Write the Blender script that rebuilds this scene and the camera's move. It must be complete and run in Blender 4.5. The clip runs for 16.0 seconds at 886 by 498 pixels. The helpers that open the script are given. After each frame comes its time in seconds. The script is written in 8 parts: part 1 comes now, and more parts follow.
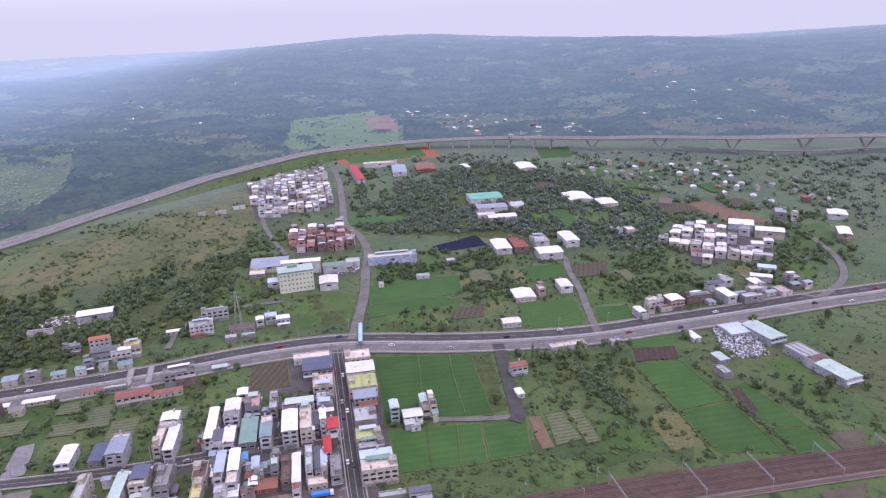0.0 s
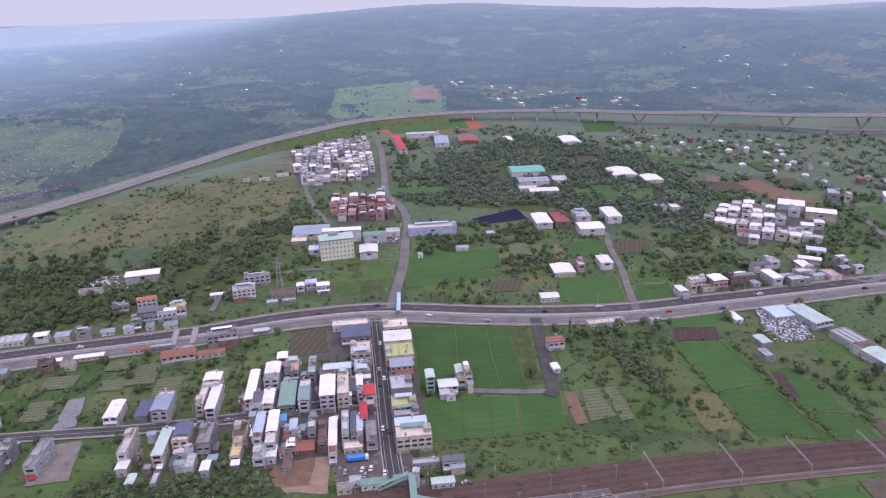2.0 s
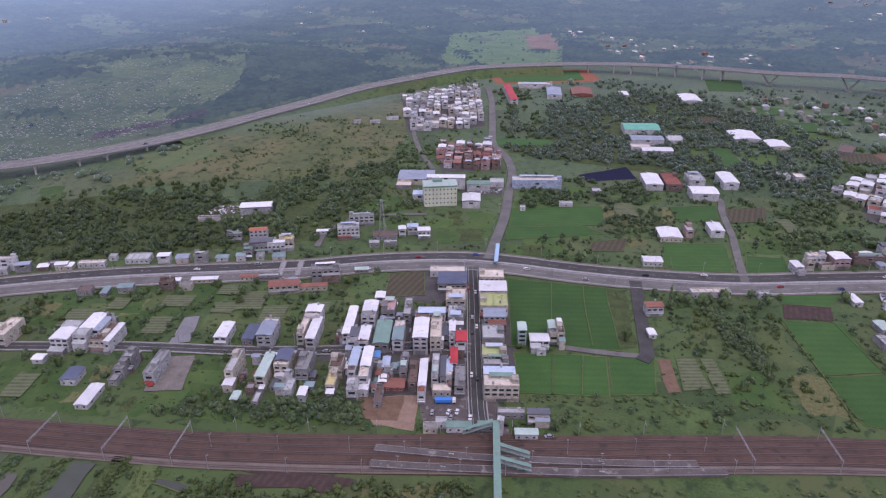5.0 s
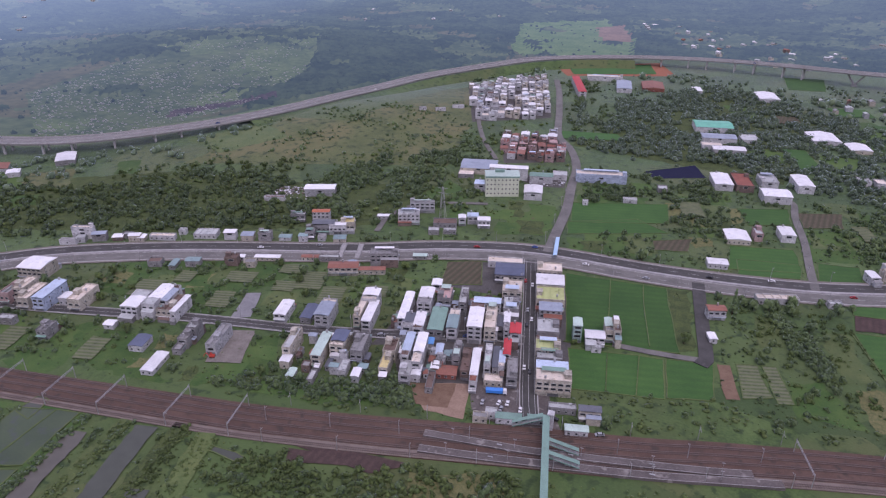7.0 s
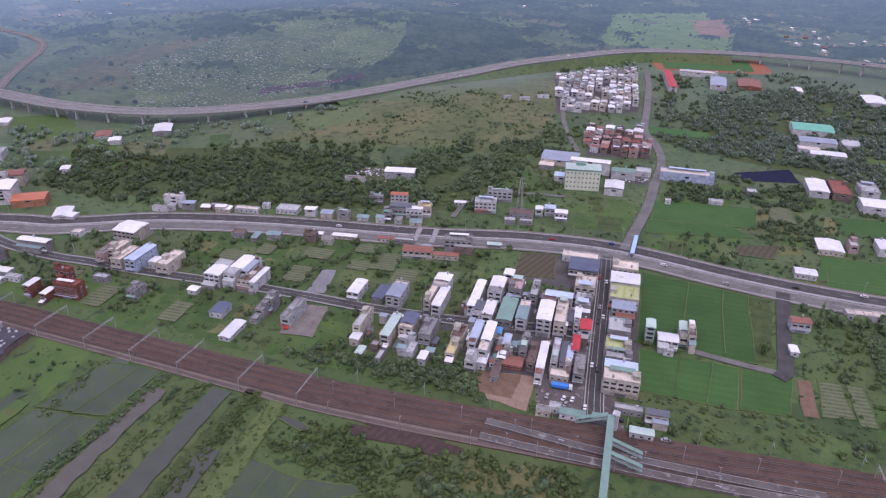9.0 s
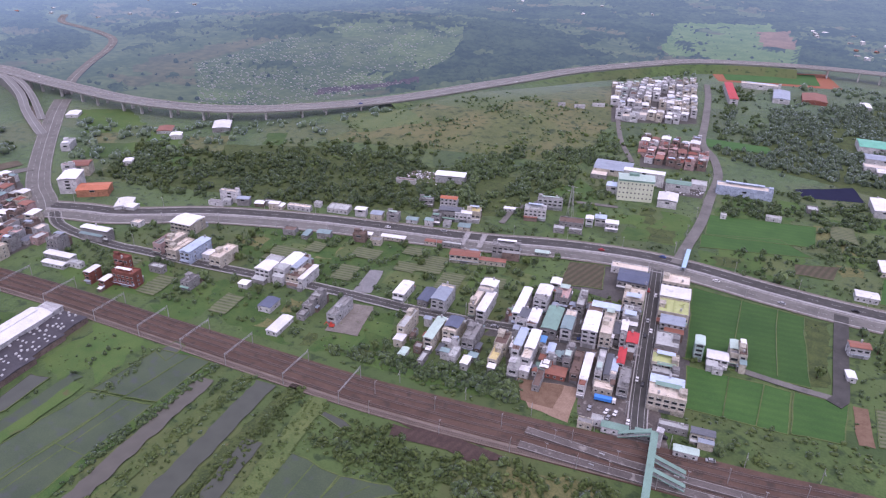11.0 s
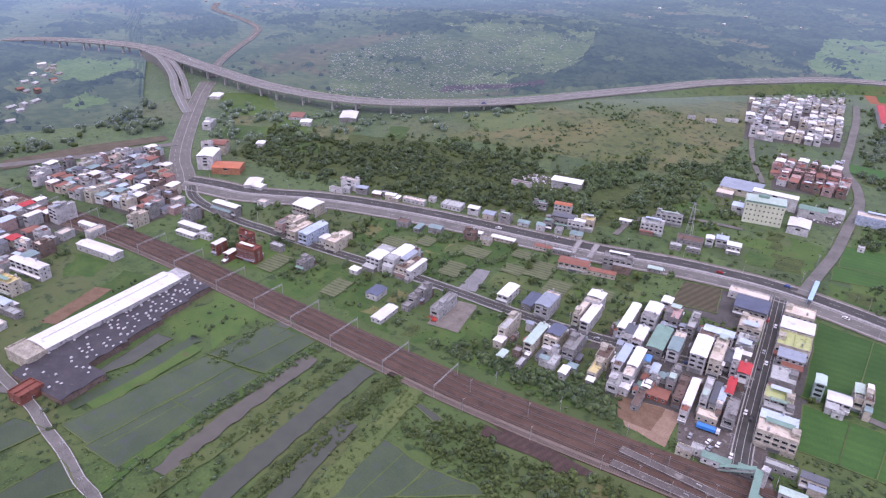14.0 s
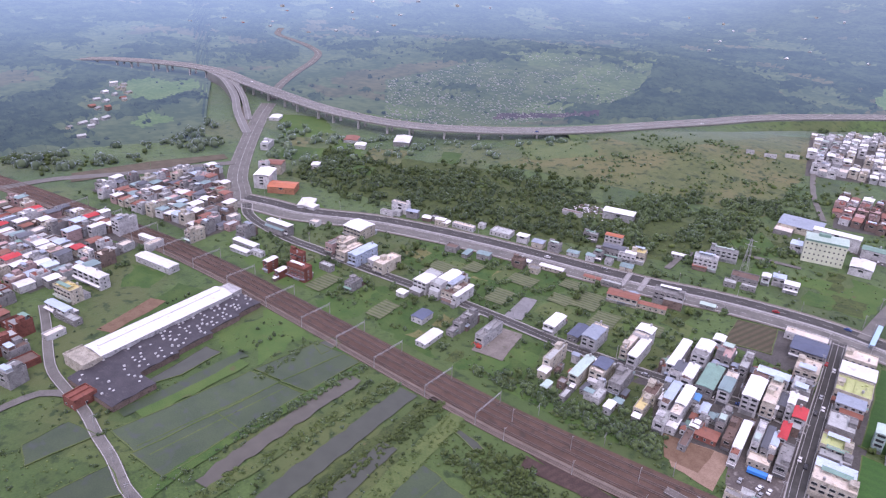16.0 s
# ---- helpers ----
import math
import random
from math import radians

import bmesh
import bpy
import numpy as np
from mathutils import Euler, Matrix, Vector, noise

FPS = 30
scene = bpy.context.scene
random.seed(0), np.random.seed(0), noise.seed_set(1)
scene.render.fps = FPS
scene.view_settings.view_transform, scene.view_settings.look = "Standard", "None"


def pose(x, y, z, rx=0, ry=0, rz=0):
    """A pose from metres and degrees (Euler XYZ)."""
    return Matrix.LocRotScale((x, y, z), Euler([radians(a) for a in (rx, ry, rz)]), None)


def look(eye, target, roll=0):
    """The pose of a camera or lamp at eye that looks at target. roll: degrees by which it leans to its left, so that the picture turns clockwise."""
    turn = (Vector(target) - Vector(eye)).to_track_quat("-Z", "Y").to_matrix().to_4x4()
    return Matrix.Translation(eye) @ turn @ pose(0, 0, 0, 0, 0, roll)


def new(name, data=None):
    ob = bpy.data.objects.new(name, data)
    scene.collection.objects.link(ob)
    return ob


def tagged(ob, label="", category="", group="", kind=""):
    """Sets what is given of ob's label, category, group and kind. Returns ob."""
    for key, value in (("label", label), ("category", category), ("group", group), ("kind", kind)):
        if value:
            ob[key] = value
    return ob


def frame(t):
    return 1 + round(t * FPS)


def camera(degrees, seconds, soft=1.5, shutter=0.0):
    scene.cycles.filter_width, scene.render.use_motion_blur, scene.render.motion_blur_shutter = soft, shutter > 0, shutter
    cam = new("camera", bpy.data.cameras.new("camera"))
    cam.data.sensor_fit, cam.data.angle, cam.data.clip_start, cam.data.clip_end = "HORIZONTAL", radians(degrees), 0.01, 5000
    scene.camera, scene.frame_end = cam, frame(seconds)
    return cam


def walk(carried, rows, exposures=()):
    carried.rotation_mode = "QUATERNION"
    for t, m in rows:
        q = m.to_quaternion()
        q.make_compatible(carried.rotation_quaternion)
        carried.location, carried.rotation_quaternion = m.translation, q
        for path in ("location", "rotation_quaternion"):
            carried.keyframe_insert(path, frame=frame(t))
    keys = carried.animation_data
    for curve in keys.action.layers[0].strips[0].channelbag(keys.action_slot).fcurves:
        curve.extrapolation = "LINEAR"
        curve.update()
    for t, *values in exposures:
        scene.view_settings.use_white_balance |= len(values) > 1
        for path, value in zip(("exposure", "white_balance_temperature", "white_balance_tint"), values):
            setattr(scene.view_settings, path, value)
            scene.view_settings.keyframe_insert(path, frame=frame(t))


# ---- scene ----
cam = camera(65.18, 16.0, soft=1.22)
HEIGHT = 220.0
walk(cam, [
    (0.0, pose(0, 0, HEIGHT, 70.99, 1.70, -0.59)),
    (0.5, pose(0, 0, HEIGHT, 70.64, 1.57, 0.10)),
    (1.0, pose(0, 0, HEIGHT, 68.71, 1.48, 0.60)),
    (1.5, pose(0, 0, HEIGHT, 68.72, 1.37, 1.38)),
    (2.0, pose(0, 0, HEIGHT, 68.77, 1.23, 3.07)),
    (2.5, pose(0, 0, HEIGHT, 68.80, 1.10, 4.35)),
    (3.0, pose(0, 0, HEIGHT, 68.15, 0.98, 5.71)),
    (3.5, pose(0, 0, HEIGHT, 67.97, 0.82, 7.26)),
    (4.0, pose(0, 0, HEIGHT, 66.66, 0.64, 9.01)),
    (6.5, pose(0, 0, HEIGHT, 63.96, -0.15, 16.81)),
    (7.0, pose(0, 0, HEIGHT, 63.93, -0.30, 18.15)),
    (7.5, pose(0, 0, HEIGHT, 63.93, -0.49, 20.23)),
    (8.0, pose(0, 0, HEIGHT, 62.95, -0.72, 22.45)),
    (8.5, pose(0, 0, HEIGHT, 62.88, -0.87, 24.05)),
    (9.0, pose(0, 0, HEIGHT, 62.85, -1.02, 25.35)),
    (11.5, pose(0, 0, HEIGHT, 63.15, -1.60, 31.43)),
    (12.0, pose(0, 0, HEIGHT, 63.09, -1.73, 33.13)),
    (12.5, pose(0, 0, HEIGHT, 63.03, -1.92, 35.06)),
    (13.0, pose(0, 0, HEIGHT, 62.97, -2.06, 37.08)),
    (13.5, pose(0, 0, HEIGHT, 62.91, -2.22, 38.92)),
    (14.0, pose(0, 0, HEIGHT, 62.85, -2.35, 40.50)),
    (14.5, pose(0, 0, HEIGHT, 62.79, -2.52, 41.93)),
    (15.0, pose(0, 0, HEIGHT, 62.74, -2.60, 43.19)),
    (15.5, pose(0, 0, HEIGHT, 62.69, -2.70, 44.17)),
    (16.0, pose(0, 0, HEIGHT, 64.77, -2.73, 45.10)),
], exposures=[(0.0, 0.58, 6130, 37), (1.5, 0.50, 6130, 37), (3.0, 0.36, 6130, 37), (4.0, 0.20, 6130, 37), (6.5, 0.15, 6130, 37), (8.0, 0.17, 6130, 37), (9.0, 0.32, 6130, 37), (11.5, 0.61, 6130, 37),
              (14.5, 0.72, 6130, 37), (16.0, 0.77, 6130, 37)])

# ---- light: a bright overcast sky, with a faint wide sun behind the cloud ----
world = bpy.data.worlds.new("overcast")
scene.world = world
world.use_nodes = True
wn = world.node_tree.nodes
sky = wn.new("ShaderNodeTexSky")
sky.sky_type = "NISHITA"
sky.sun_disc = False
sky.sun_elevation = radians(48)
sky.sun_rotation = radians(150)
sky.air_density, sky.dust_density, sky.ozone_density = 1.0, 2.0, 1.5
# cloud cover: the clear sky shows through an even grey-blue layer, which thickens to haze at the horizon and below it
cloud, cover, haze = wn.new("ShaderNodeRGB"), wn.new("ShaderNodeMix"), wn.new("ShaderNodeMix")
cloud.outputs[0].default_value = (7.1, 7.45, 8.5, 1)
where, height, band = wn.new("ShaderNodeTexCoord"), wn.new("ShaderNodeSeparateXYZ"), wn.new("ShaderNodeMapRange")
band.inputs["From Min"].default_value, band.inputs["From Max"].default_value = 0.12, 0.0
cover.data_type = haze.data_type = "RGBA"
cover.inputs[0].default_value = 0.7
haze.inputs[7].default_value = (3.9, 4.3, 4.75, 1)
wl = world.node_tree.links
wl.new(sky.outputs[0], cover.inputs[6])
wl.new(cloud.outputs[0], cover.inputs[7])
wl.new(where.outputs["Generated"], height.inputs[0])
wl.new(height.outputs[2], band.inputs["Value"])
wl.new(cover.outputs[2], haze.inputs[6])
wl.new(band.outputs[0], haze.inputs[0])
wl.new(haze.outputs[2], wn["Background"].inputs["Color"])
wn["Background"].inputs["Strength"].default_value = 0.11
sun = new("sun", bpy.data.lights.new("sun", "SUN"))
sun.data.energy, sun.data.angle, sun.data.color = 0.9, radians(25), (1.0, 0.96, 0.9)
sun.matrix_world = look((0, 0, 500), (-130, 200, 0))

# ---- materials ----
def links_of(m):
    m.use_nodes = True
    return m.node_tree.nodes, m.node_tree.links, m.node_tree.nodes["Principled BSDF"]


def surface(name, dark, light, scale=0.2, fine=3.0, rough=0.9, stain=None, stain_at=0.62, bump=0.15, vary=0.0,
            sheen=0.0, metal=0.0, stripes=None, third=None, third_scale=0.02, plots=False):
    """A ground, wall or roof: two colours mixed by noise at two scales, with stains, relief, and a tint of its own for each object."""
    m = bpy.data.materials.new(name)
    n, l, out = links_of(m)
    place = n.new("ShaderNodeNewGeometry").outputs["Position"]
    coarse, small = n.new("ShaderNodeTexNoise"), n.new("ShaderNodeTexNoise")
    for node, size in ((coarse, scale), (small, fine)):
        node.inputs["Scale"].default_value, node.inputs["Detail"].default_value = size, 6
        node.inputs["Roughness"].default_value = 0.62
        l.new(place, node.inputs["Vector"])
    both = n.new("ShaderNodeMath")
    both.operation = "MULTIPLY_ADD"
    l.new(small.outputs[0], both.inputs[0])
    both.inputs[1].default_value = 0.5
    half = n.new("ShaderNodeMath")
    half.operation = "MULTIPLY"
    half.inputs[1].default_value = 0.5
    l.new(coarse.outputs[0], half.inputs[0])
    l.new(half.outputs[0], both.inputs[2])
    ramp = n.new("ShaderNodeMapRange")
    ramp.inputs["From Min"].default_value, ramp.inputs["From Max"].default_value = 0.40, 0.60
    l.new(both.outputs[0], ramp.inputs["Value"])
    mix = n.new("ShaderNodeMix")
    mix.data_type = "RGBA"
    mix.inputs[6].default_value, mix.inputs[7].default_value = (*dark, 1), (*light, 1)
    l.new(ramp.outputs[0], mix.inputs[0])
    colour = mix.outputs[2]

    def over(colour, tint, noise_scale, low, high, detail=5):
        patch, cut, blend = n.new("ShaderNodeTexNoise"), n.new("ShaderNodeMapRange"), n.new("ShaderNodeMix")
        patch.inputs["Scale"].default_value, patch.inputs["Detail"].default_value = noise_scale, detail
        l.new(place, patch.inputs["Vector"])
        cut.inputs["From Min"].default_value, cut.inputs["From Max"].default_value = low, high
        l.new(patch.outputs[0], cut.inputs["Value"])
        blend.data_type = "RGBA"
        blend.inputs[7].default_value = (*tint, 1)
        l.new(colour, blend.inputs[6])
        l.new(cut.outputs[0], blend.inputs[0])
        return blend.outputs[2]

    if third:
        colour = over(colour, third, third_scale, 0.46, 0.6)
    if plots:
        cells, split, tint, part_of = n.new("ShaderNodeTexVoronoi"), n.new("ShaderNodeSeparateColor"), n.new("ShaderNodeMix"), n.new("ShaderNodeMath")
        cells.inputs["Scale"].default_value = 0.016
        l.new(place, cells.inputs["Vector"])
        l.new(cells.outputs["Color"], split.inputs[0])
        tint.data_type = "RGBA"
        tint.inputs[6].default_value, tint.inputs[7].default_value = (0.042, 0.076, 0.026, 1), (0.100, 0.154, 0.048, 1)
        l.new(split.outputs[0], tint.inputs[0])
        blend = n.new("ShaderNodeMix")
        blend.data_type = "RGBA"
        part_of.operation, part_of.inputs[1].default_value = "MULTIPLY", 0.75
        l.new(split.outputs[1], part_of.inputs[0])
        l.new(part_of.outputs[0], blend.inputs[0])
        l.new(colour, blend.inputs[6])
        l.new(tint.outputs[2], blend.inputs[7])
        colour = blend.outputs[2]
    if stain:
        colour = over(colour, stain, scale * 2.7, stain_at, stain_at + 0.12)
    if stripes:
        gap, angle, tint, amount = stripes
        turn, wave = n.new("ShaderNodeMapping"), n.new("ShaderNodeTexWave")
        turn.inputs["Rotation"].default_value = (0, 0, radians(angle))
        l.new(place, turn.inputs["Vector"])
        l.new(turn.outputs[0], wave.inputs["Vector"])
        wave.inputs["Scale"].default_value = 0.314 / gap
        wave.inputs["Distortion"].default_value = 0.6
        strength, blend = n.new("ShaderNodeMath"), n.new("ShaderNodeMix")
        strength.operation, strength.inputs[1].default_value = "MULTIPLY", amount
        l.new(wave.outputs[1], strength.inputs[0])
        blend.data_type = "RGBA"
        blend.inputs[7].default_value = (*tint, 1)
        l.new(colour, blend.inputs[6])
        l.new(strength.outputs[0], blend.inputs[0])
        colour = blend.outputs[2]
    if vary:
        info, shade, hsv = n.new("ShaderNodeObjectInfo"), n.new("ShaderNodeMapRange"), n.new("ShaderNodeHueSaturation")
        shade.inputs["To Min"].default_value, shade.inputs["To Max"].default_value = 1 - vary, 1 + vary
        l.new(info.outputs["Random"], shade.inputs["Value"])
        l.new(shade.outputs[0], hsv.inputs["Value"])
        l.new(colour, hsv.inputs["Color"])
        colour = hsv.outputs[0]
    l.new(colour, out.inputs["Base Color"])
    out.inputs["Roughness"].default_value, out.inputs["Metallic"].default_value = rough, metal
    out.inputs["Specular IOR Level"].default_value = 0.3
    # bluish sheen, strongest at grazing angles, imitates haze over land and meadows
    if sheen:
        out.inputs["Sheen Weight"].default_value, out.inputs["Sheen Roughness"].default_value = sheen, 0.28
        out.inputs["Sheen Tint"].default_value = (0.74, 0.86, 1.0, 1)
    if bump:
        lift = n.new("ShaderNodeBump")
        lift.inputs["Strength"].default_value, lift.inputs["Distance"].default_value = bump, 0.5
        l.new(both.outputs[0], lift.inputs["Height"])
        l.new(lift.outputs[0], out.inputs["Normal"])
    return m


def leaf(name, dark, light, sheen=0.28):
    """Foliage: each clump of a joined crown has its own green."""
    m = bpy.data.materials.new(name)
    n, l, out = links_of(m)
    geo, mix, noise_node = n.new("ShaderNodeNewGeometry"), n.new("ShaderNodeMix"), n.new("ShaderNodeTexNoise")
    noise_node.inputs["Scale"].default_value = 0.03
    l.new(geo.outputs["Position"], noise_node.inputs["Vector"])
    info = n.new("ShaderNodeObjectInfo")
    add = n.new("ShaderNodeMath")
    add.operation = "MULTIPLY_ADD"
    l.new(geo.outputs["Random Per Island"], add.inputs[0])
    add.inputs[1].default_value = 0.75
    shift = n.new("ShaderNodeMath")
    shift.operation, shift.inputs[1].default_value = "MULTIPLY_ADD", 1.2
    l.new(noise_node.outputs[0], shift.inputs[0])
    shift.inputs[2].default_value = -0.5
    l.new(shift.outputs[0], add.inputs[2])
    mix.data_type = "RGBA"
    mix.inputs[6].default_value, mix.inputs[7].default_value = (*dark, 1), (*light, 1)
    l.new(add.outputs[0], mix.inputs[0])
    hsv, shade = n.new("ShaderNodeHueSaturation"), n.new("ShaderNodeMapRange")
    shade.inputs["To Min"].default_value, shade.inputs["To Max"].default_value = 0.75, 1.25
    l.new(info.outputs["Random"], shade.inputs["Value"])
    l.new(shade.outputs[0], hsv.inputs["Value"])
    l.new(mix.outputs[2], hsv.inputs["Color"])
    l.new(hsv.outputs[0], out.inputs["Base Color"])
    out.inputs["Roughness"].default_value = 0.75
    out.inputs["Specular IOR Level"].default_value = 0.25
    # bluish sheen lays a painted haze over the leaves
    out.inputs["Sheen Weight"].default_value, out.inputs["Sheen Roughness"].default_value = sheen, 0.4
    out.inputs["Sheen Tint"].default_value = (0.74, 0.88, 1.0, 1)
    return m


def glossy(name, colour, rough, metal=0.0, spec=0.5):
    m = bpy.data.materials.new(name)
    n, l, out = links_of(m)
    tex, mix = n.new("ShaderNodeTexNoise"), n.new("ShaderNodeMix")
    tex.inputs["Scale"].default_value, tex.inputs["Detail"].default_value = 0.15, 6
    l.new(n.new("ShaderNodeNewGeometry").outputs["Position"], tex.inputs["Vector"])
    mix.data_type = "RGBA"
    mix.inputs[6].default_value = (*[c * 0.75 for c in colour], 1)
    mix.inputs[7].default_value = (*[min(1, c * 1.25) for c in colour], 1)
    l.new(tex.outputs[0], mix.inputs[0])
    l.new(mix.outputs[2], out.inputs["Base Color"])
    out.inputs["Roughness"].default_value, out.inputs["Metallic"].default_value = rough, metal
    out.inputs["Specular IOR Level"].default_value = spec
    return m


LAND = surface("land_cover", (0.044, 0.080, 0.024), (0.092, 0.150, 0.044), 0.06, 0.7, third=(0.096, 0.118, 0.044), third_scale=0.012,
               stain=(0.034, 0.060, 0.022), stain_at=0.54, bump=0.9, sheen=0.5, plots=True)
FIELD = {
    "paddy": surface("rice_green", (0.035, 0.096, 0.022), (0.054, 0.128, 0.029), 0.05, 1.2, bump=0.25, sheen=0.05,
                     stripes=(5.5, 80, (0.030, 0.074, 0.022), 0.3), vary=0.12),
    "paddy_wet": surface("flooded_rice", (0.044, 0.068, 0.036), (0.066, 0.094, 0.046), 0.06, 1.5, rough=0.42, bump=0.05, vary=0.15,
                         stain=(0.06, 0.075, 0.062), stain_at=0.55),
    "scrub": surface("scrub", (0.035, 0.055, 0.020), (0.085, 0.115, 0.035), 0.15, 1.2, bump=0.8, stain=(0.12, 0.11, 0.05)),
    "soil": surface("red_soil", (0.145, 0.090, 0.058), (0.21, 0.14, 0.092), 0.2, 2.0, bump=0.4),
    "soil_dark": surface("dark_soil", (0.055, 0.036, 0.032), (0.10, 0.065, 0.055), 0.2, 1.5, bump=0.5, stripes=(3.5, 10, (0.05, 0.035, 0.03), 0.5)),
    "soil_rows": surface("tilled_rows", (0.085, 0.065, 0.045), (0.12, 0.105, 0.065), 0.2, 2.0, bump=0.5,
                         stripes=(4.0, 12, (0.05, 0.055, 0.03), 0.7)),
    "rows": surface("vegetable_rows", (0.05, 0.075, 0.03), (0.12, 0.15, 0.06), 0.25, 2.0, bump=0.5, stripes=(3.0, 78, (0.2, 0.2, 0.14), 0.55)),
    "straw": surface("cut_straw", (0.085, 0.105, 0.04), (0.19, 0.18, 0.075), 0.5, 2.5, bump=0.7, vary=0.1),
    "grass": surface("meadow", (0.035, 0.085, 0.02), (0.075, 0.125, 0.032), 0.09, 1.5, bump=0.5, stain=(0.03, 0.05, 0.02), sheen=0.15, vary=0.12),
    "grass_pale": surface("pale_meadow", (0.065, 0.105, 0.032), (0.115, 0.145, 0.05), 0.06, 1.2, bump=0.5, stain=(0.05, 0.07, 0.025), sheen=0.4, vary=0.12),
    "lawn": surface("bright_grass", (0.055, 0.115, 0.030), (0.092, 0.145, 0.040), 0.06, 1.5, bump=0.4, stain=(0.11, 0.1, 0.05), vary=0.1),
    "sport": surface("playing_field", (0.04, 0.11, 0.03), (0.06, 0.14, 0.04), 0.05, 1.0, bump=0.1, stripes=(9.0, 60, (0.05, 0.15, 0.04), 0.4)),
    "mud": surface("fallow_mud", (0.085, 0.070, 0.050), (0.14, 0.12, 0.085), 0.1, 1.5, bump=0.4, stain=(0.06, 0.08, 0.04)),
    "concrete": surface("grey_concrete", (0.17, 0.17, 0.17), (0.24, 0.24, 0.24), 0.1, 1.0, bump=0.05, rough=0.6),
    "gravel": surface("pale_gravel", (0.145, 0.130, 0.112), (0.25, 0.228, 0.20), 0.15, 2.5, bump=0.4, stain=(0.1, 0.12, 0.06)),
    "dirt": surface("tan_dirt", (0.23, 0.155, 0.11), (0.33, 0.235, 0.17), 0.2, 2.0, bump=0.3),
    "water": glossy("pond_water", (0.070, 0.078, 0.060), 0.12, 0.0, 0.3),
    "water_mud": glossy("muddy_water", (0.104, 0.099, 0.080), 0.2, 0.0, 0.3),
    "tarp": glossy("navy_liner", (0.012, 0.014, 0.040), 0.8, 0.0, 0.15),
    "track": surface("red_track", (0.27, 0.10, 0.06), (0.34, 0.14, 0.08), 0.2, 1.0, bump=0.1),
    "hillgrass": surface("hill_grass", (0.074, 0.098, 0.034), (0.128, 0.146, 0.054), 0.05, 0.8, bump=0.6, sheen=0.3, stain=(0.040, 0.062, 0.024), stain_at=0.53, plots=False,
                         third=(0.142, 0.140, 0.058), third_scale=0.016),
    "yard": surface("town_yard", (0.060, 0.056, 0.052), (0.112, 0.105, 0.098), 0.12, 1.2, bump=0.1, rough=0.7, stain=(0.06, 0.062, 0.05), stain_at=0.58),
    "plaza": surface("plaza_paving", (0.085, 0.074, 0.068), (0.150, 0.130, 0.120), 0.1, 1.5, bump=0.05, rough=0.8, stain=(0.25, 0.23, 0.21), stain_at=0.58),
}
ASPHALT = surface("asphalt", (0.048, 0.047, 0.043), (0.082, 0.080, 0.074), 0.12, 3.0, rough=0.75, bump=0.05, stain=(0.10, 0.096, 0.088))
OLD_ROAD = surface("worn_road", (0.112, 0.108, 0.098), (0.190, 0.183, 0.165), 0.08, 2.0, rough=0.7, bump=0.05, stain=(0.090, 0.086, 0.082))
MOTORWAY = surface("motorway_concrete", (0.15, 0.148, 0.140), (0.215, 0.212, 0.20), 0.05, 1.0, rough=0.6, bump=0.03)
CONCRETE = surface("weathered_concrete", (0.26, 0.255, 0.25), (0.40, 0.39, 0.38), 0.3, 2.0, bump=0.1, stain=(0.15, 0.15, 0.145))
KERB = surface("kerb_stone", (0.30, 0.29, 0.28), (0.42, 0.41, 0.39), 0.3, 2.0, bump=0.1)
PAINT = surface("road_paint", (0.34, 0.34, 0.33), (0.55, 0.55, 0.53), 0.5, 3.0, bump=0.0)
BALLAST = surface("rusty_ballast", (0.080, 0.049, 0.037), (0.132, 0.084, 0.064), 0.08, 2.5, bump=0.4, stain=(0.060, 0.045, 0.037), stain_at=0.55)
BALLAST_NEW = surface("pale_ballast", (0.14, 0.112, 0.092), (0.215, 0.176, 0.148), 0.1, 2.5, bump=0.4)
STEEL = glossy("rail_steel", (0.19, 0.145, 0.13), 0.45, 0.3)
GALVANISED = glossy("galvanised_steel", (0.42, 0.42, 0.42), 0.45, 0.5)
SLEEPER = surface("concrete_sleeper", (0.088, 0.070, 0.060), (0.135, 0.108, 0.093), 0.3, 2.0, bump=0.1)
TRUNK = surface("bark", (0.05, 0.035, 0.025), (0.10, 0.075, 0.05), 1.0, 5.0)
LEAF = leaf("broad_leaves", (0.044, 0.074, 0.030), (0.116, 0.166, 0.060), 0.34)
LEAF_PALE = leaf("pale_leaves", (0.048, 0.080, 0.024), (0.114, 0.155, 0.046), 0.12)
# paler greens and strong bluish sheen paint haze onto the distant trees
LEAF_HAZED = leaf("hazed_canopy", (0.064, 0.100, 0.060), (0.124, 0.168, 0.090), 0.7)
GLASS = glossy("window_glass", (0.030, 0.034, 0.038), 0.2)
FRAME = glossy("aluminium_frame", (0.40, 0.40, 0.39), 0.5, 0.1)
RUBBER = glossy("tyre_rubber", (0.02, 0.02, 0.02), 0.7)

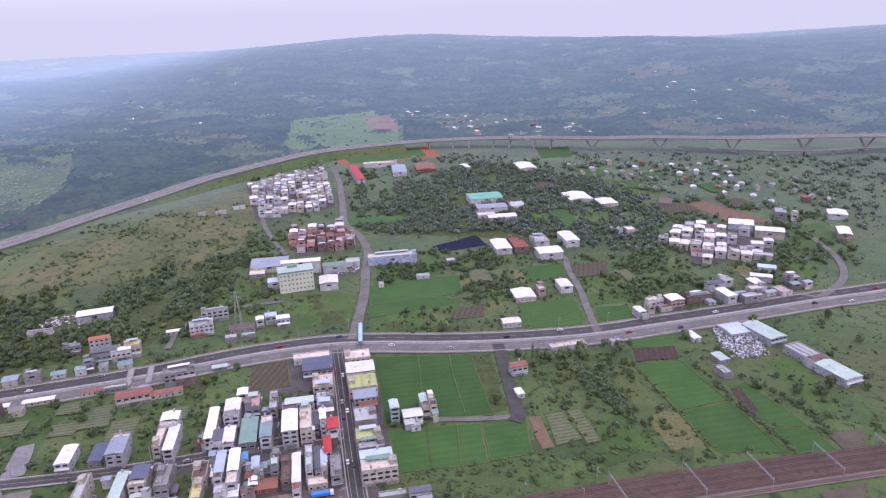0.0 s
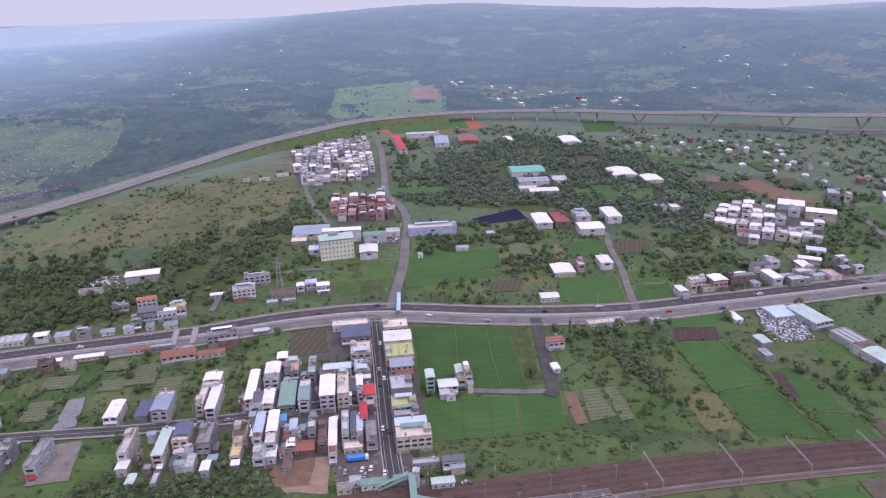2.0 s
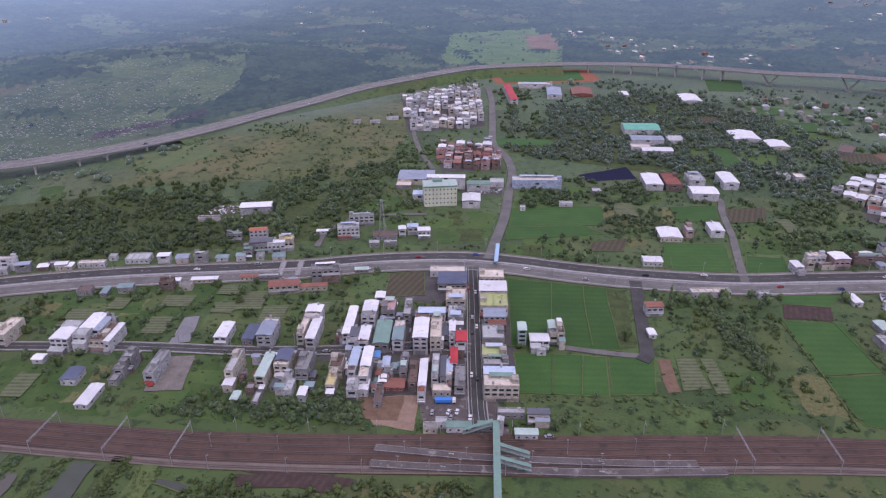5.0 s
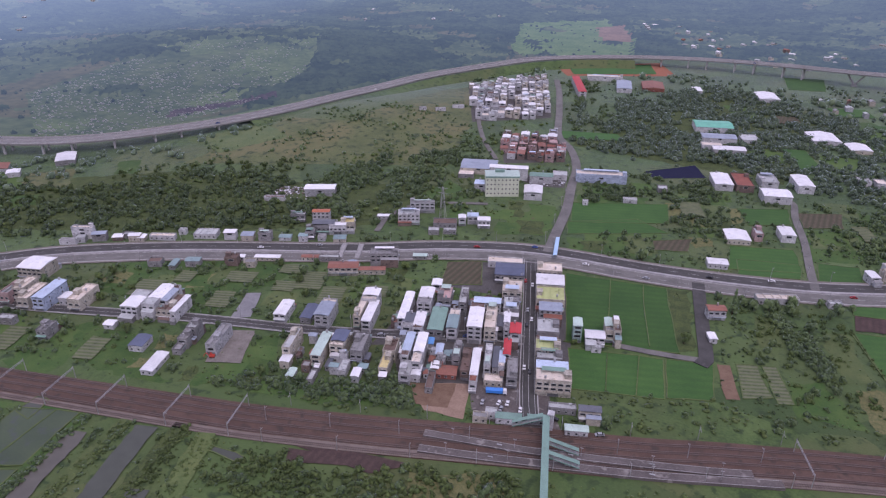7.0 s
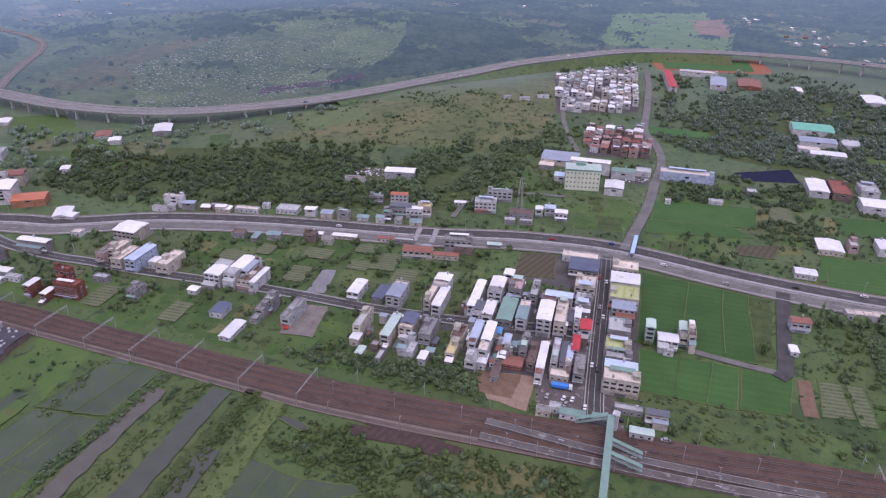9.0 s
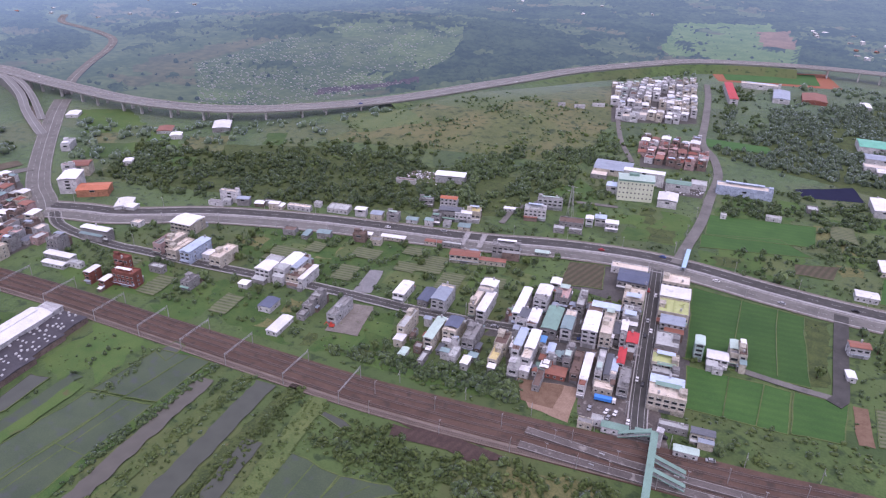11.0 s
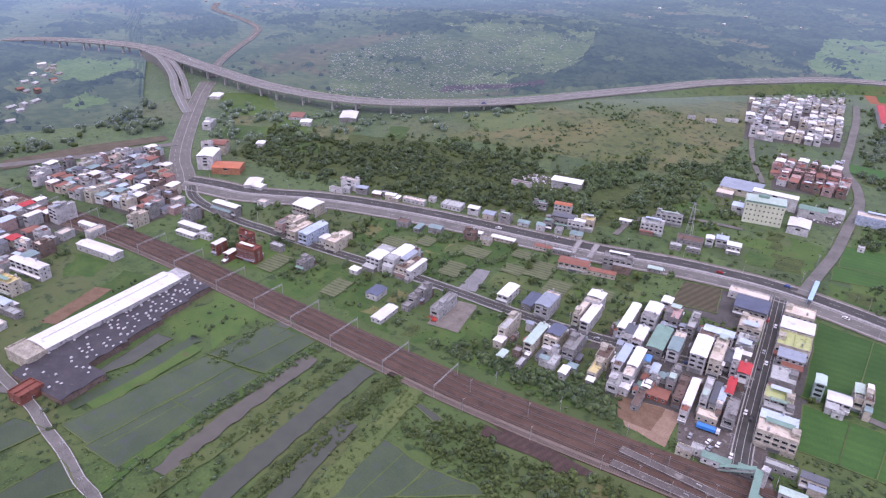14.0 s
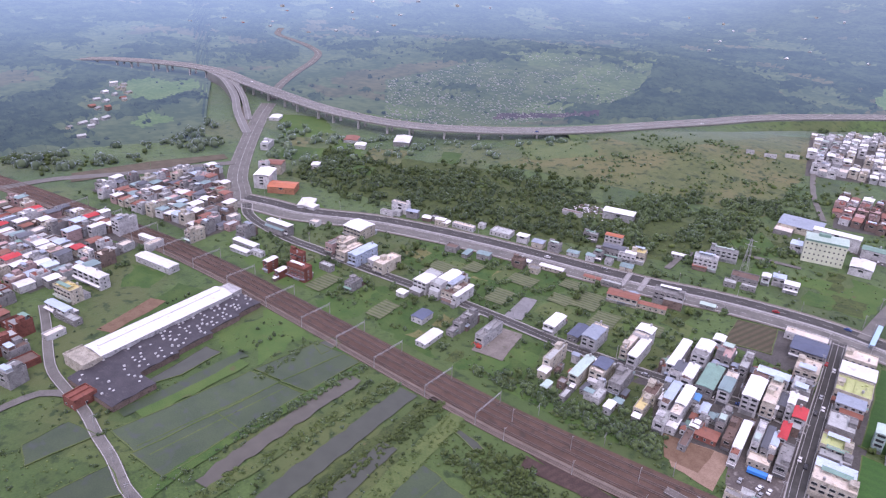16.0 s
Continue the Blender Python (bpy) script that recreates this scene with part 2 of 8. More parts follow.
ROOF_TINT = {"white": (0.80, 0.80, 0.80), "cream": (0.68, 0.61, 0.52), "slate": (0.13, 0.14, 0.16), "red": (0.52, 0.055, 0.06), "pink": (0.52, 0.36, 0.34),
             "pale": (0.46, 0.48, 0.47), "green": (0.20, 0.33, 0.27), "teal": (0.24, 0.34, 0.34), "grey": (0.28, 0.28, 0.275), "sky": (0.50, 0.60, 0.72),
             "navy": (0.11, 0.13, 0.19), "brown": (0.17, 0.12, 0.10), "lime": (0.47, 0.52, 0.24), "steel": (0.33, 0.38, 0.45), "mint": (0.47, 0.60, 0.53),
             "yellow": (0.62, 0.53, 0.26), "blue": (0.12, 0.32, 0.62), "rust": (0.28, 0.12, 0.085), "orange": (0.50, 0.17, 0.09), "brick": (0.27, 0.10, 0.075),
             "jade": (0.16, 0.50, 0.36), "chalk": (0.72, 0.72, 0.70)}
WALL_TINT = {"white": (0.60, 0.60, 0.60), "cream": (0.56, 0.52, 0.43), "grey": (0.30, 0.295, 0.29), "pink": (0.46, 0.33, 0.31), "brown": (0.22, 0.165, 0.14),
             "brick": (0.26, 0.10, 0.075), "sky": (0.46, 0.54, 0.66), "pale": (0.46, 0.47, 0.47), "teal": (0.34, 0.46, 0.42), "orange": (0.42, 0.20, 0.12)}
METAL_ROOFS = ("white", "slate", "red", "green", "teal", "sky", "navy", "steel", "mint", "blue", "rust", "orange", "jade")
ROOF = {k: surface("roof_" + k, tuple(v * 0.80 for v in c), tuple(min(0.85, v * 1.12) for v in c), 0.12, 1.6, rough=0.55 if k in METAL_ROOFS else 0.85,
                   stain=tuple(v * 0.55 + 0.03 for v in c), stain_at=0.6, bump=0.04, vary=0.10,
                   stripes=(0.9, 10, tuple(v * 0.8 for v in c), 0.4) if k in METAL_ROOFS else None) for k, c in ROOF_TINT.items()}
WALL = {k: surface("wall_" + k, tuple(v * 0.52 for v in c), tuple(min(0.8, v * 0.96) for v in c), 0.25, 2.0, stain=tuple(v * 0.34 for v in c),
                   stain_at=0.57, bump=0.08, vary=0.12) for k, c in WALL_TINT.items()}

# ---- building tools ----
class Shape:
    """Corners and faces of one mesh, gathered from boxes, prisms and ribbons."""

    def __init__(self):
        self.v, self.f, self.m = [], [], []

    def add(self, corners, faces, slot=0):
        n = len(self.v)
        self.v += [tuple(c) for c in corners]
        self.f += [tuple(i + n for i in face) for face in faces]
        self.m += [slot] * len(faces)
        return self

    def box(self, x0, y0, z0, x1, y1, z1, slot=0, taper=0.0):
        t = taper
        return self.add([(x0, y0, z0), (x1, y0, z0), (x1, y1, z0), (x0, y1, z0), (x0 + t, y0 + t, z1), (x1 - t, y0 + t, z1), (x1 - t, y1 - t, z1), (x0 + t, y1 - t, z1)],
                        [(3, 2, 1, 0), (4, 5, 6, 7), (0, 1, 5, 4), (1, 2, 6, 5), (2, 3, 7, 6), (3, 0, 4, 7)], slot)

    def rod(self, x, y, z0, z1, r0, r1=None, sides=8, slot=0):
        r1 = r0 if r1 is None else r1
        ring = [(math.cos(2 * math.pi * k / sides), math.sin(2 * math.pi * k / sides)) for k in range(sides)]
        corners = [(x + r0 * c, y + r0 * s, z0) for c, s in ring] + [(x + r1 * c, y + r1 * s, z1) for c, s in ring]
        faces = [(k, (k + 1) % sides, sides + (k + 1) % sides, sides + k) for k in range(sides)]
        return self.add(corners, faces + [tuple(range(sides, 2 * sides)), tuple(reversed(range(sides)))], slot)

    def beam(self, a, b, wide, high, slot=0):
        """A bar from a to b."""
        a, b = Vector(a), Vector(b)
        side = (b - a).cross(Vector((0, 0, 1)))
        side = side.normalized() * wide / 2 if side.length > 1e-6 else Vector((wide / 2, 0, 0))
        up = side.cross(b - a).normalized() * high / 2
        corners = [p + i * side + j * up for p in (a, b) for i, j in ((-1, -1), (1, -1), (1, 1), (-1, 1))]
        return self.add(corners, [(0, 1, 2, 3), (7, 6, 5, 4), (0, 4, 5, 1), (1, 5, 6, 2), (2, 6, 7, 3), (3, 7, 4, 0)], slot)

    def gable(self, w, d, z, rise, over=0.35, thick=0.12, slot=0):
        """A roof with its ridge along y: two slabs and the closed ends under them."""
        a, b = w / 2 + over, d / 2 + over
        drop = rise * over / (w / 2)
        for s in (-1, 1):
            low = z - drop
            corners = [(0, -b, z + rise), (0, b, z + rise), (s * a, b, low), (s * a, -b, low)]
            corners += [(x, y, q + thick) for x, y, q in corners]
            faces = [(0, 1, 2, 3), (7, 6, 5, 4), (0, 4, 5, 1), (1, 5, 6, 2), (2, 6, 7, 3), (3, 7, 4, 0)]
            self.add(corners, faces if s < 0 else [tuple(reversed(q)) for q in faces], slot)
        for y in (-d / 2, d / 2):
            self.add([(-w / 2, y, z), (w / 2, y, z), (0, y, z + rise)], [(0, 1, 2)], slot)
        return self

    def mesh(self, name, *materials):
        me = bpy.data.meshes.new(name)
        me.from_pydata(self.v, [], self.f)
        for m in materials:
            me.materials.append(m)
        if len(materials) > 1:
            me.polygons.foreach_set("material_index", self.m)
        me.update()
        return me


def part(name, me, parent=None, label="", at=None):
    """Links a mesh as one object, under a thing or a part if one is given."""
    ob = new(name, me)
    if parent:
        ob.parent = parent
    if at is not None:
        ob.matrix_basis = at
    if label:
        tagged(ob, label)
    return ob


def bump_at(x, y, cx, cy, sx, sy, turn, high):
    c, s = math.cos(radians(turn)), math.sin(radians(turn))
    u, v = (x - cx) * c + (y - cy) * s, (y - cy) * c - (x - cx) * s
    return high * np.exp(-(u / sx) ** 2 - (v / sy) ** 2)


HILLS = np.random.RandomState(5)
WAVES = [(HILLS.uniform(0.0015, 0.0065), HILLS.uniform(0, 6.28), HILLS.uniform(0, 6.28)) for _ in range(14)]


def ground_z(x, y):
    """Height of the land: flat fields, two low hills by the motorway, and wooded hills that rise in the north and sink to a plain in the west."""
    x, y = np.asarray(x, float), np.asarray(y, float)
    z = bump_at(x, y, -330, 735, 190, 105, 50, 12.0) + bump_at(x, y, -760, 1050, 330, 190, 25, 24.0)
    r, side = np.hypot(x, y), np.degrees(np.arctan2(x, y))
    rise = np.clip((r - 1300) / 1900, 0, 1)
    rise = rise * rise * (3 - 2 * rise)
    crest = np.interp(side, (-60, -42, -30, -14, 0, 12, 40), (6, 12, 34, 78, 104, 92, 112))
    roll = sum(np.sin(k * (x * math.cos(a) + y * math.sin(a)) + p) / (1 + 260 * k) for k, a, p in WAVES)
    far = np.clip((r - 1350) / 700, 0, 1)
    return z + rise * crest * np.clip((4700 - r) / 1300, 0, 1) + far * 11 * roll * np.clip((5000 - r) / 1500, 0, 1) * np.clip((side + 75) / 30, 0.25, 1)


def smooth_line(points, step=6.0):
    """A curve through the points, at even steps."""
    p = np.array(points, float)
    q = np.vstack([2 * p[0] - p[1], p, 2 * p[-1] - p[-2]])
    out = []
    for k in range(1, len(q) - 2):
        a, b, c, d = q[k - 1:k + 3]
        count = max(1, int(np.linalg.norm(c - b) / step))
        for t in np.arange(count) / count:
            out.append(0.5 * (2 * b + (c - a) * t + (2 * a - 5 * b + 4 * c - d) * t ** 2 + (3 * b - a - 3 * c + d) * t ** 3))
    return np.array(out + [p[-1]])


def sides_of(line):
    along = np.gradient(line[:, :2], axis=0)
    along /= np.linalg.norm(along, axis=1)[:, None] + 1e-9
    return np.stack([-along[:, 1], along[:, 0]], 1)


def ribbon(line, left, right, lift, shape=None, thick=0.0, slot=0):
    """A strip along a line between two offsets (to its left), lying on the land, or on z where the line has one."""
    shape, normal = shape or Shape(), sides_of(line)
    left, right = np.broadcast_to(left, len(line)), np.broadcast_to(right, len(line))
    a, b = line[:, :2] + normal * left[:, None], line[:, :2] + normal * right[:, None]
    za, zb = (line[:, 2], line[:, 2]) if line.shape[1] > 2 else (ground_z(a[:, 0], a[:, 1]), ground_z(b[:, 0], b[:, 1]))
    n = len(line)
    corners = [(*p, z + lift) for p, z in zip(a, za)] + [(*p, z + lift) for p, z in zip(b, zb)]
    faces = [(k, n + k, n + k + 1, k + 1) for k in range(n - 1)]
    if thick:
        corners += [(x, y, z - thick) for x, y, z in corners]
        m = 2 * n
        faces += [(m + k + 1, m + n + k + 1, m + n + k, m + k) for k in range(n - 1)]
        faces += [(k, k + 1, m + k + 1, m + k) for k in range(n - 1)] + [(n + k + 1, n + k, m + n + k, m + n + k + 1) for k in range(n - 1)]
        faces += [(0, m, m + n, n), (n - 1, 2 * n - 1, m + 2 * n - 1, m + n - 1)]
    shape.add(corners, faces, slot)
    return shape


def inside(x, y, corners):
    """Which of the points lie in a polygon."""
    x, y = np.asarray(x, float), np.asarray(y, float)
    hit = np.zeros(x.shape, bool)
    for (x0, y0), (x1, y1) in zip(corners, corners[1:] + corners[:1]):
        if y0 != y1:
            hit ^= ((y0 > y) != (y1 > y)) & (x < (x1 - x0) * (y - y0) / (y1 - y0) + x0)
    return hit


# where nothing may grow: a map of the land in squares of two metres
MAP_X, MAP_Y, MAP_STEP = -1500, -60, 2.0
taken = np.zeros((720, 1010), bool)
map_y, map_x = np.mgrid[0:taken.shape[0], 0:taken.shape[1]]
map_x, map_y = MAP_X + MAP_STEP * map_x, MAP_Y + MAP_STEP * map_y


def take_box(x, y, turn, w, d):
    c, s = math.cos(radians(turn)), math.sin(radians(turn))
    u, v = (map_x - x) * c + (map_y - y) * s, (map_y - y) * c - (map_x - x) * s
    taken[(abs(u) < w / 2) & (abs(v) < d / 2)] = True


def take_line(line, half):
    for x, y in line[::2, :2]:
        i, j = int((x - MAP_X) / MAP_STEP), int((y - MAP_Y) / MAP_STEP)
        r = int(half / MAP_STEP) + 1
        taken[max(0, j - r):max(0, j + r + 1), max(0, i - r):max(0, i + r + 1)] = True


def take_area(corners):
    taken[inside(map_x, map_y, [tuple(c) for c in corners])] = True


def is_free(x, y):
    i, j = ((np.asarray(x) - MAP_X) / MAP_STEP).astype(int), ((np.asarray(y) - MAP_Y) / MAP_STEP).astype(int)
    ok = (i >= 0) & (j >= 0) & (i < taken.shape[1]) & (j < taken.shape[0])
    return ~(ok & taken[np.clip(j, 0, taken.shape[0] - 1), np.clip(i, 0, taken.shape[1] - 1)])


dice = np.random.RandomState(7)
PHI = (1 + 5 ** 0.5) / 2
ICO = np.array([(-1, PHI, 0), (1, PHI, 0), (-1, -PHI, 0), (1, -PHI, 0), (0, -1, PHI), (0, 1, PHI), (0, -1, -PHI), (0, 1, -PHI), (PHI, 0, -1), (PHI, 0, 1), (-PHI, 0, -1), (-PHI, 0, 1)])
ICO = ICO / np.linalg.norm(ICO[0])
ICO_FACES = np.array([(0, 11, 5), (0, 5, 1), (0, 1, 7), (0, 7, 10), (0, 10, 11), (1, 5, 9), (5, 11, 4), (11, 10, 2), (10, 7, 6), (7, 1, 8), (3, 9, 4), (3, 4, 2), (3, 2, 6), (3, 6, 8), (3, 8, 9),
                      (4, 9, 5), (2, 4, 11), (6, 2, 10), (8, 6, 7), (9, 8, 1)])

# ---- the land ----
def land():
    def spread(lo, hi, count, near):
        s = np.linspace(np.arcsinh(lo / near), np.arcsinh(hi / near), count)
        return np.sinh(s) * near
    xs, ys = spread(-4300, 4300, 240, 260), spread(-1500, 4750, 230, 300)
    gx, gy = np.meshgrid(xs, ys)
    far_off = np.hypot(gx, gy)
    gz = ground_z(gx, gy) - (2.5 + 9.5 * np.clip((far_off - 1250) / 200, 0, 1)) * np.clip((far_off - far_edge(np.degrees(np.arctan2(gx, gy))) - 30) / 80, 0, 1)
    n = len(xs)
    corners = np.stack([gx.ravel(), gy.ravel(), gz.ravel()], 1).tolist()
    faces = [(j * n + i, j * n + i + 1, (j + 1) * n + i + 1, (j + 1) * n + i) for j in range(len(ys) - 1) for i in range(n - 1)]
    me = Shape().add(corners, faces).mesh("ground", LAND)
    me.polygons.foreach_set("use_smooth", [True] * len(faces))
    return tagged(part("ground", me), "green countryside of scrub, meadow and low hills", "ground", kind="structure")


def hazy(name, dark, light, scale=0.012):
    """Far country with haze painted on as emission, growing with distance and westward."""
    m = bpy.data.materials.new(name)
    n, l, out = links_of(m)
    place, mix, soft = n.new("ShaderNodeNewGeometry").outputs["Position"], n.new("ShaderNodeMix"), n.new("ShaderNodeMapRange")
    big, small, both = n.new("ShaderNodeTexNoise"), n.new("ShaderNodeTexNoise"), n.new("ShaderNodeMath")
    for node, size in ((big, scale), (small, scale * 7)):
        node.inputs["Scale"].default_value, node.inputs["Detail"].default_value = size, 6
        l.new(place, node.inputs["Vector"])
    l.new(big.outputs[0], both.inputs[0])
    l.new(small.outputs[0], both.inputs[1])
    soft.inputs["From Min"].default_value, soft.inputs["From Max"].default_value = 0.85, 1.2
    l.new(both.outputs[0], soft.inputs["Value"])
    mix.data_type = "RGBA"
    mix.inputs[6].default_value, mix.inputs[7].default_value = (*dark, 1), (*light, 1)
    l.new(soft.outputs[0], mix.inputs[0])
    l.new(mix.outputs[2], out.inputs["Base Color"])
    out.inputs["Roughness"].default_value, out.inputs["Specular IOR Level"].default_value = 1.0, 0.0
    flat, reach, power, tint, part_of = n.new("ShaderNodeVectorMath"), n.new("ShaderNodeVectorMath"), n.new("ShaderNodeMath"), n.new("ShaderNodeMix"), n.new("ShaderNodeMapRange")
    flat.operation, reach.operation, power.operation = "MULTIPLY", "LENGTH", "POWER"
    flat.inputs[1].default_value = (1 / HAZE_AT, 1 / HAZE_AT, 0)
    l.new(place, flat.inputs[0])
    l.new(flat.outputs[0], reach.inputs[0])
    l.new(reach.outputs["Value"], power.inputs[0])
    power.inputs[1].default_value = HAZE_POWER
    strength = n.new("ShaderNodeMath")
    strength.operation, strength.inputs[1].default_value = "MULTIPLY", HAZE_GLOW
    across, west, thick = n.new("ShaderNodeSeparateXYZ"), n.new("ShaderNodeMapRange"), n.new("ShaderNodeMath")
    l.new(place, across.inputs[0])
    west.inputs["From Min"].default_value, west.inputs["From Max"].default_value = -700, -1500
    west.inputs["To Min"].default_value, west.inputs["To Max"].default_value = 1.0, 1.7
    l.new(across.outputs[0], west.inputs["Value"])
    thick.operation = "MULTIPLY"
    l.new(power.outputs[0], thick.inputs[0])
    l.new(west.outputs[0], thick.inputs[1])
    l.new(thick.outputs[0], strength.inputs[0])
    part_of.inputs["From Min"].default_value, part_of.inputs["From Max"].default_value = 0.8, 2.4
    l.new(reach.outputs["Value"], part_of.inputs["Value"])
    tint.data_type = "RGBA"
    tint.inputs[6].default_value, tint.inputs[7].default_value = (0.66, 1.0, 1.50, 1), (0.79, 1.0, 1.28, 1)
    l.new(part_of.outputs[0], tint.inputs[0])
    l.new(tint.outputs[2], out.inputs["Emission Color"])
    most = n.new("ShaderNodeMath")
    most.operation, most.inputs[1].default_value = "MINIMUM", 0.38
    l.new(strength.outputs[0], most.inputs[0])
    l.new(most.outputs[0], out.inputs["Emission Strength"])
    return m


# distance scale, steepness and strength of the haze that the FAR_ materials emit
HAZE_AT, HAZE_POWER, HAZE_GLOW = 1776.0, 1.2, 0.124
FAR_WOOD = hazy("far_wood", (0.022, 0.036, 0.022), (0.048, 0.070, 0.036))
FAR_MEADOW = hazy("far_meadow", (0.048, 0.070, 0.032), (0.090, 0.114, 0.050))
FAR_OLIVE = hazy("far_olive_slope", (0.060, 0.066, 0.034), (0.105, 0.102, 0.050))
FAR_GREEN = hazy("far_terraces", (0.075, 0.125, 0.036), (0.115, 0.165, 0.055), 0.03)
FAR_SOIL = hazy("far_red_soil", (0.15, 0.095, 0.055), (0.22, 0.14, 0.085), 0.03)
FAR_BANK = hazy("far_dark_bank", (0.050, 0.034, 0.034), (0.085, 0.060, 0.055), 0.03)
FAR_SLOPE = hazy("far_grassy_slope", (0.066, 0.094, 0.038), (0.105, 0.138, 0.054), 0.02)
TERRACES = [(-313, 1523), (-151, 1646), (-74, 1419), (-64, 1219), (-198, 1122), (-266, 1205)]
RED_SLOPE = [(-161, 1552), (-108, 1593), (-72, 1382), (-125, 1351)]
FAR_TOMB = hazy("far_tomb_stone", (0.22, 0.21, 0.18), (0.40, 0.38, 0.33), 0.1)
CEMETERY = [(-626, 538), (-528, 612), (-492, 720), (-512, 930), (-600, 1150), (-790, 960), (-795, 690)]
GREEN_PLOTS = ([(-904, 365), (-943, 487), (-904, 449), (-852, 352)], [(-968, 352), (-979, 424), (-934, 426), (-894, 348)], [(-876, 337), (-944, 412), (-952, 470), (-906, 459)], [(-780, 300), (-800, 340), (-760, 345), (-750, 300)])
far_spots = []


def far_edge(side):
    """How far off the hazy country begins: behind the motorway, and past the old town in the west."""
    return np.interp(side, (-84, -63.9, -62.8, -60, -57.5, -54, -45, -35.6, -31, -27, -22.8, -19, -14.9, -10.3, 0, 20, 46),
                     (748, 748, 1100, 1026, 950, 882, 808, 826, 860, 908, 965, 1028, 1094, 1162, 1215, 1215, 1527))


land()
FIELD_WORDS = {
    "paddy": ("rice_paddy", "bright green rice paddy with low earth bunds", "rice field"),
    "paddy_wet": ("flooded_paddy", "dull green flooded paddy with grey water showing", "rice field"),
    "scrub": ("scrub_patch", "overgrown patch of rough green scrub", "scrub"),
    "soil": ("bare_plot", "bare plot of reddish brown soil", "field"),
    "soil_dark": ("ploughed_plot", "dark brown ploughed plot with furrows", "field"),
    "soil_rows": ("tilled_field", "tilled brown field with planting rows", "field"),
    "rows": ("vegetable_plot", "vegetable plot with pale mulched rows", "field"),
    "straw": ("stubble_field", "straw-coloured patch of tall dry grass", "field"),
    "grass": ("meadow", "green meadow with darker weeds", "meadow"),
    "grass_pale": ("pale_meadow", "yellowish green meadow of long grass", "meadow"),
    "lawn": ("bright_meadow", "bright green meadow of fresh grass", "meadow"),
    "sport": ("playing_field", "mown green school playing field", "playing field"),
    "mud": ("fallow_field", "muddy brown fallow field", "field"),
    "concrete": ("concrete_yard", "grey concrete yard beside the village street", "yard"),
    "gravel": ("gravel_yard", "pale gravel yard with weeds", "yard"),
    "dirt": ("dirt_lot", "tan dirt lot beside the station", "lot"),
    "water": ("fish_pond", "still grey pond water between earth banks", "pond"),
    "water_mud": ("muddy_pond", "long muddy brown pond", "pond"),
    "tarp": ("lined_pond", "dark navy lined reservoir basin", "pond"),
    "track": ("running_track", "reddish school running track", "track"),
    "hillgrass": ("hill_meadow", "olive brown grassy hillside meadow", "meadow"),
    "yard": ("paved_yard", "stained grey concrete yards between the houses", "yard"),
    "plaza": ("station_plaza", "grey paved plaza before the station", "plaza"),
}
BUND = FIELD["grass_pale"]
level = [0]


def field(kind, corners, bund=True):
    """A plot laid over the land as a fine sheet, with a low grassy bank round it where it holds a crop or water."""
    name, label, category = FIELD_WORDS[kind]
    level[0] += 1
    if kind not in ("scrub", "grass", "grass_pale", "hillgrass", "lawn", "straw"):
        take_area(corners)
    soft = kind in ("grass", "lawn", "scrub", "grass_pale", "hillgrass", "straw")
    lift = 0.05 + 0.0008 * level[0] if soft else 0.12 + 0.004 * level[0]
    c = [Vector(q) for q in corners]
    nu = max(3, min(30, int((c[1] - c[0]).length / (5 if soft else 12))))
    nv = max(3, min(30, int((c[3] - c[0]).length / (5 if soft else 12))))
    points = []
    for j in range(nv + 1):
        for i in range(nu + 1):
            p = (c[0].lerp(c[1], i / nu)).lerp(c[3].lerp(c[2], i / nu), j / nv)
            stray = 0.0 if 0 < i < nu and 0 < j < nv else 4.5 if soft else 1.3
            w = noise.noise_vector(Vector((p.x * 0.11, p.y * 0.11, level[0])))
            points.append((p.x + w.x * stray, p.y + w.y * stray))
    x, y = np.array(points).T
    z = ground_z(x, y) + lift
    faces = [(j * (nu + 1) + i, j * (nu + 1) + i + 1, (j + 1) * (nu + 1) + i + 1, (j + 1) * (nu + 1) + i) for j in range(nv) for i in range(nu)]
    area = sum(c[k].x * c[(k + 1) % 4].y - c[k].y * c[(k + 1) % 4].x for k in range(4))
    if area < 0:
        faces = [tuple(reversed(q)) for q in faces]
    shape = Shape().add(np.stack([x, y, z], 1).tolist(), faces)
    ob = tagged(part(name, shape.mesh(name, FIELD[kind])), label, category, kind="structure")
    if bund and kind in ("paddy", "paddy_wet", "water", "water_mud", "rows", "soil_rows", "tarp"):
        edge = [k for k in range(nu + 1)] + [(j + 1) * (nu + 1) - 1 for j in range(1, nv + 1)]
        edge += [nv * (nu + 1) + i for i in range(nu - 1, -1, -1)] + [j * (nu + 1) for j in range(nv - 1, -1, -1)]
        line = np.array([(x[k], y[k]) for k in edge])
        bank = Shape()
        ribbon(line, 0.3, -0.3, lift + 0.14, bank, 0.4)
        part("bund", bank.mesh("bund", BUND), ob, "low grassy earth bund")
    return ob


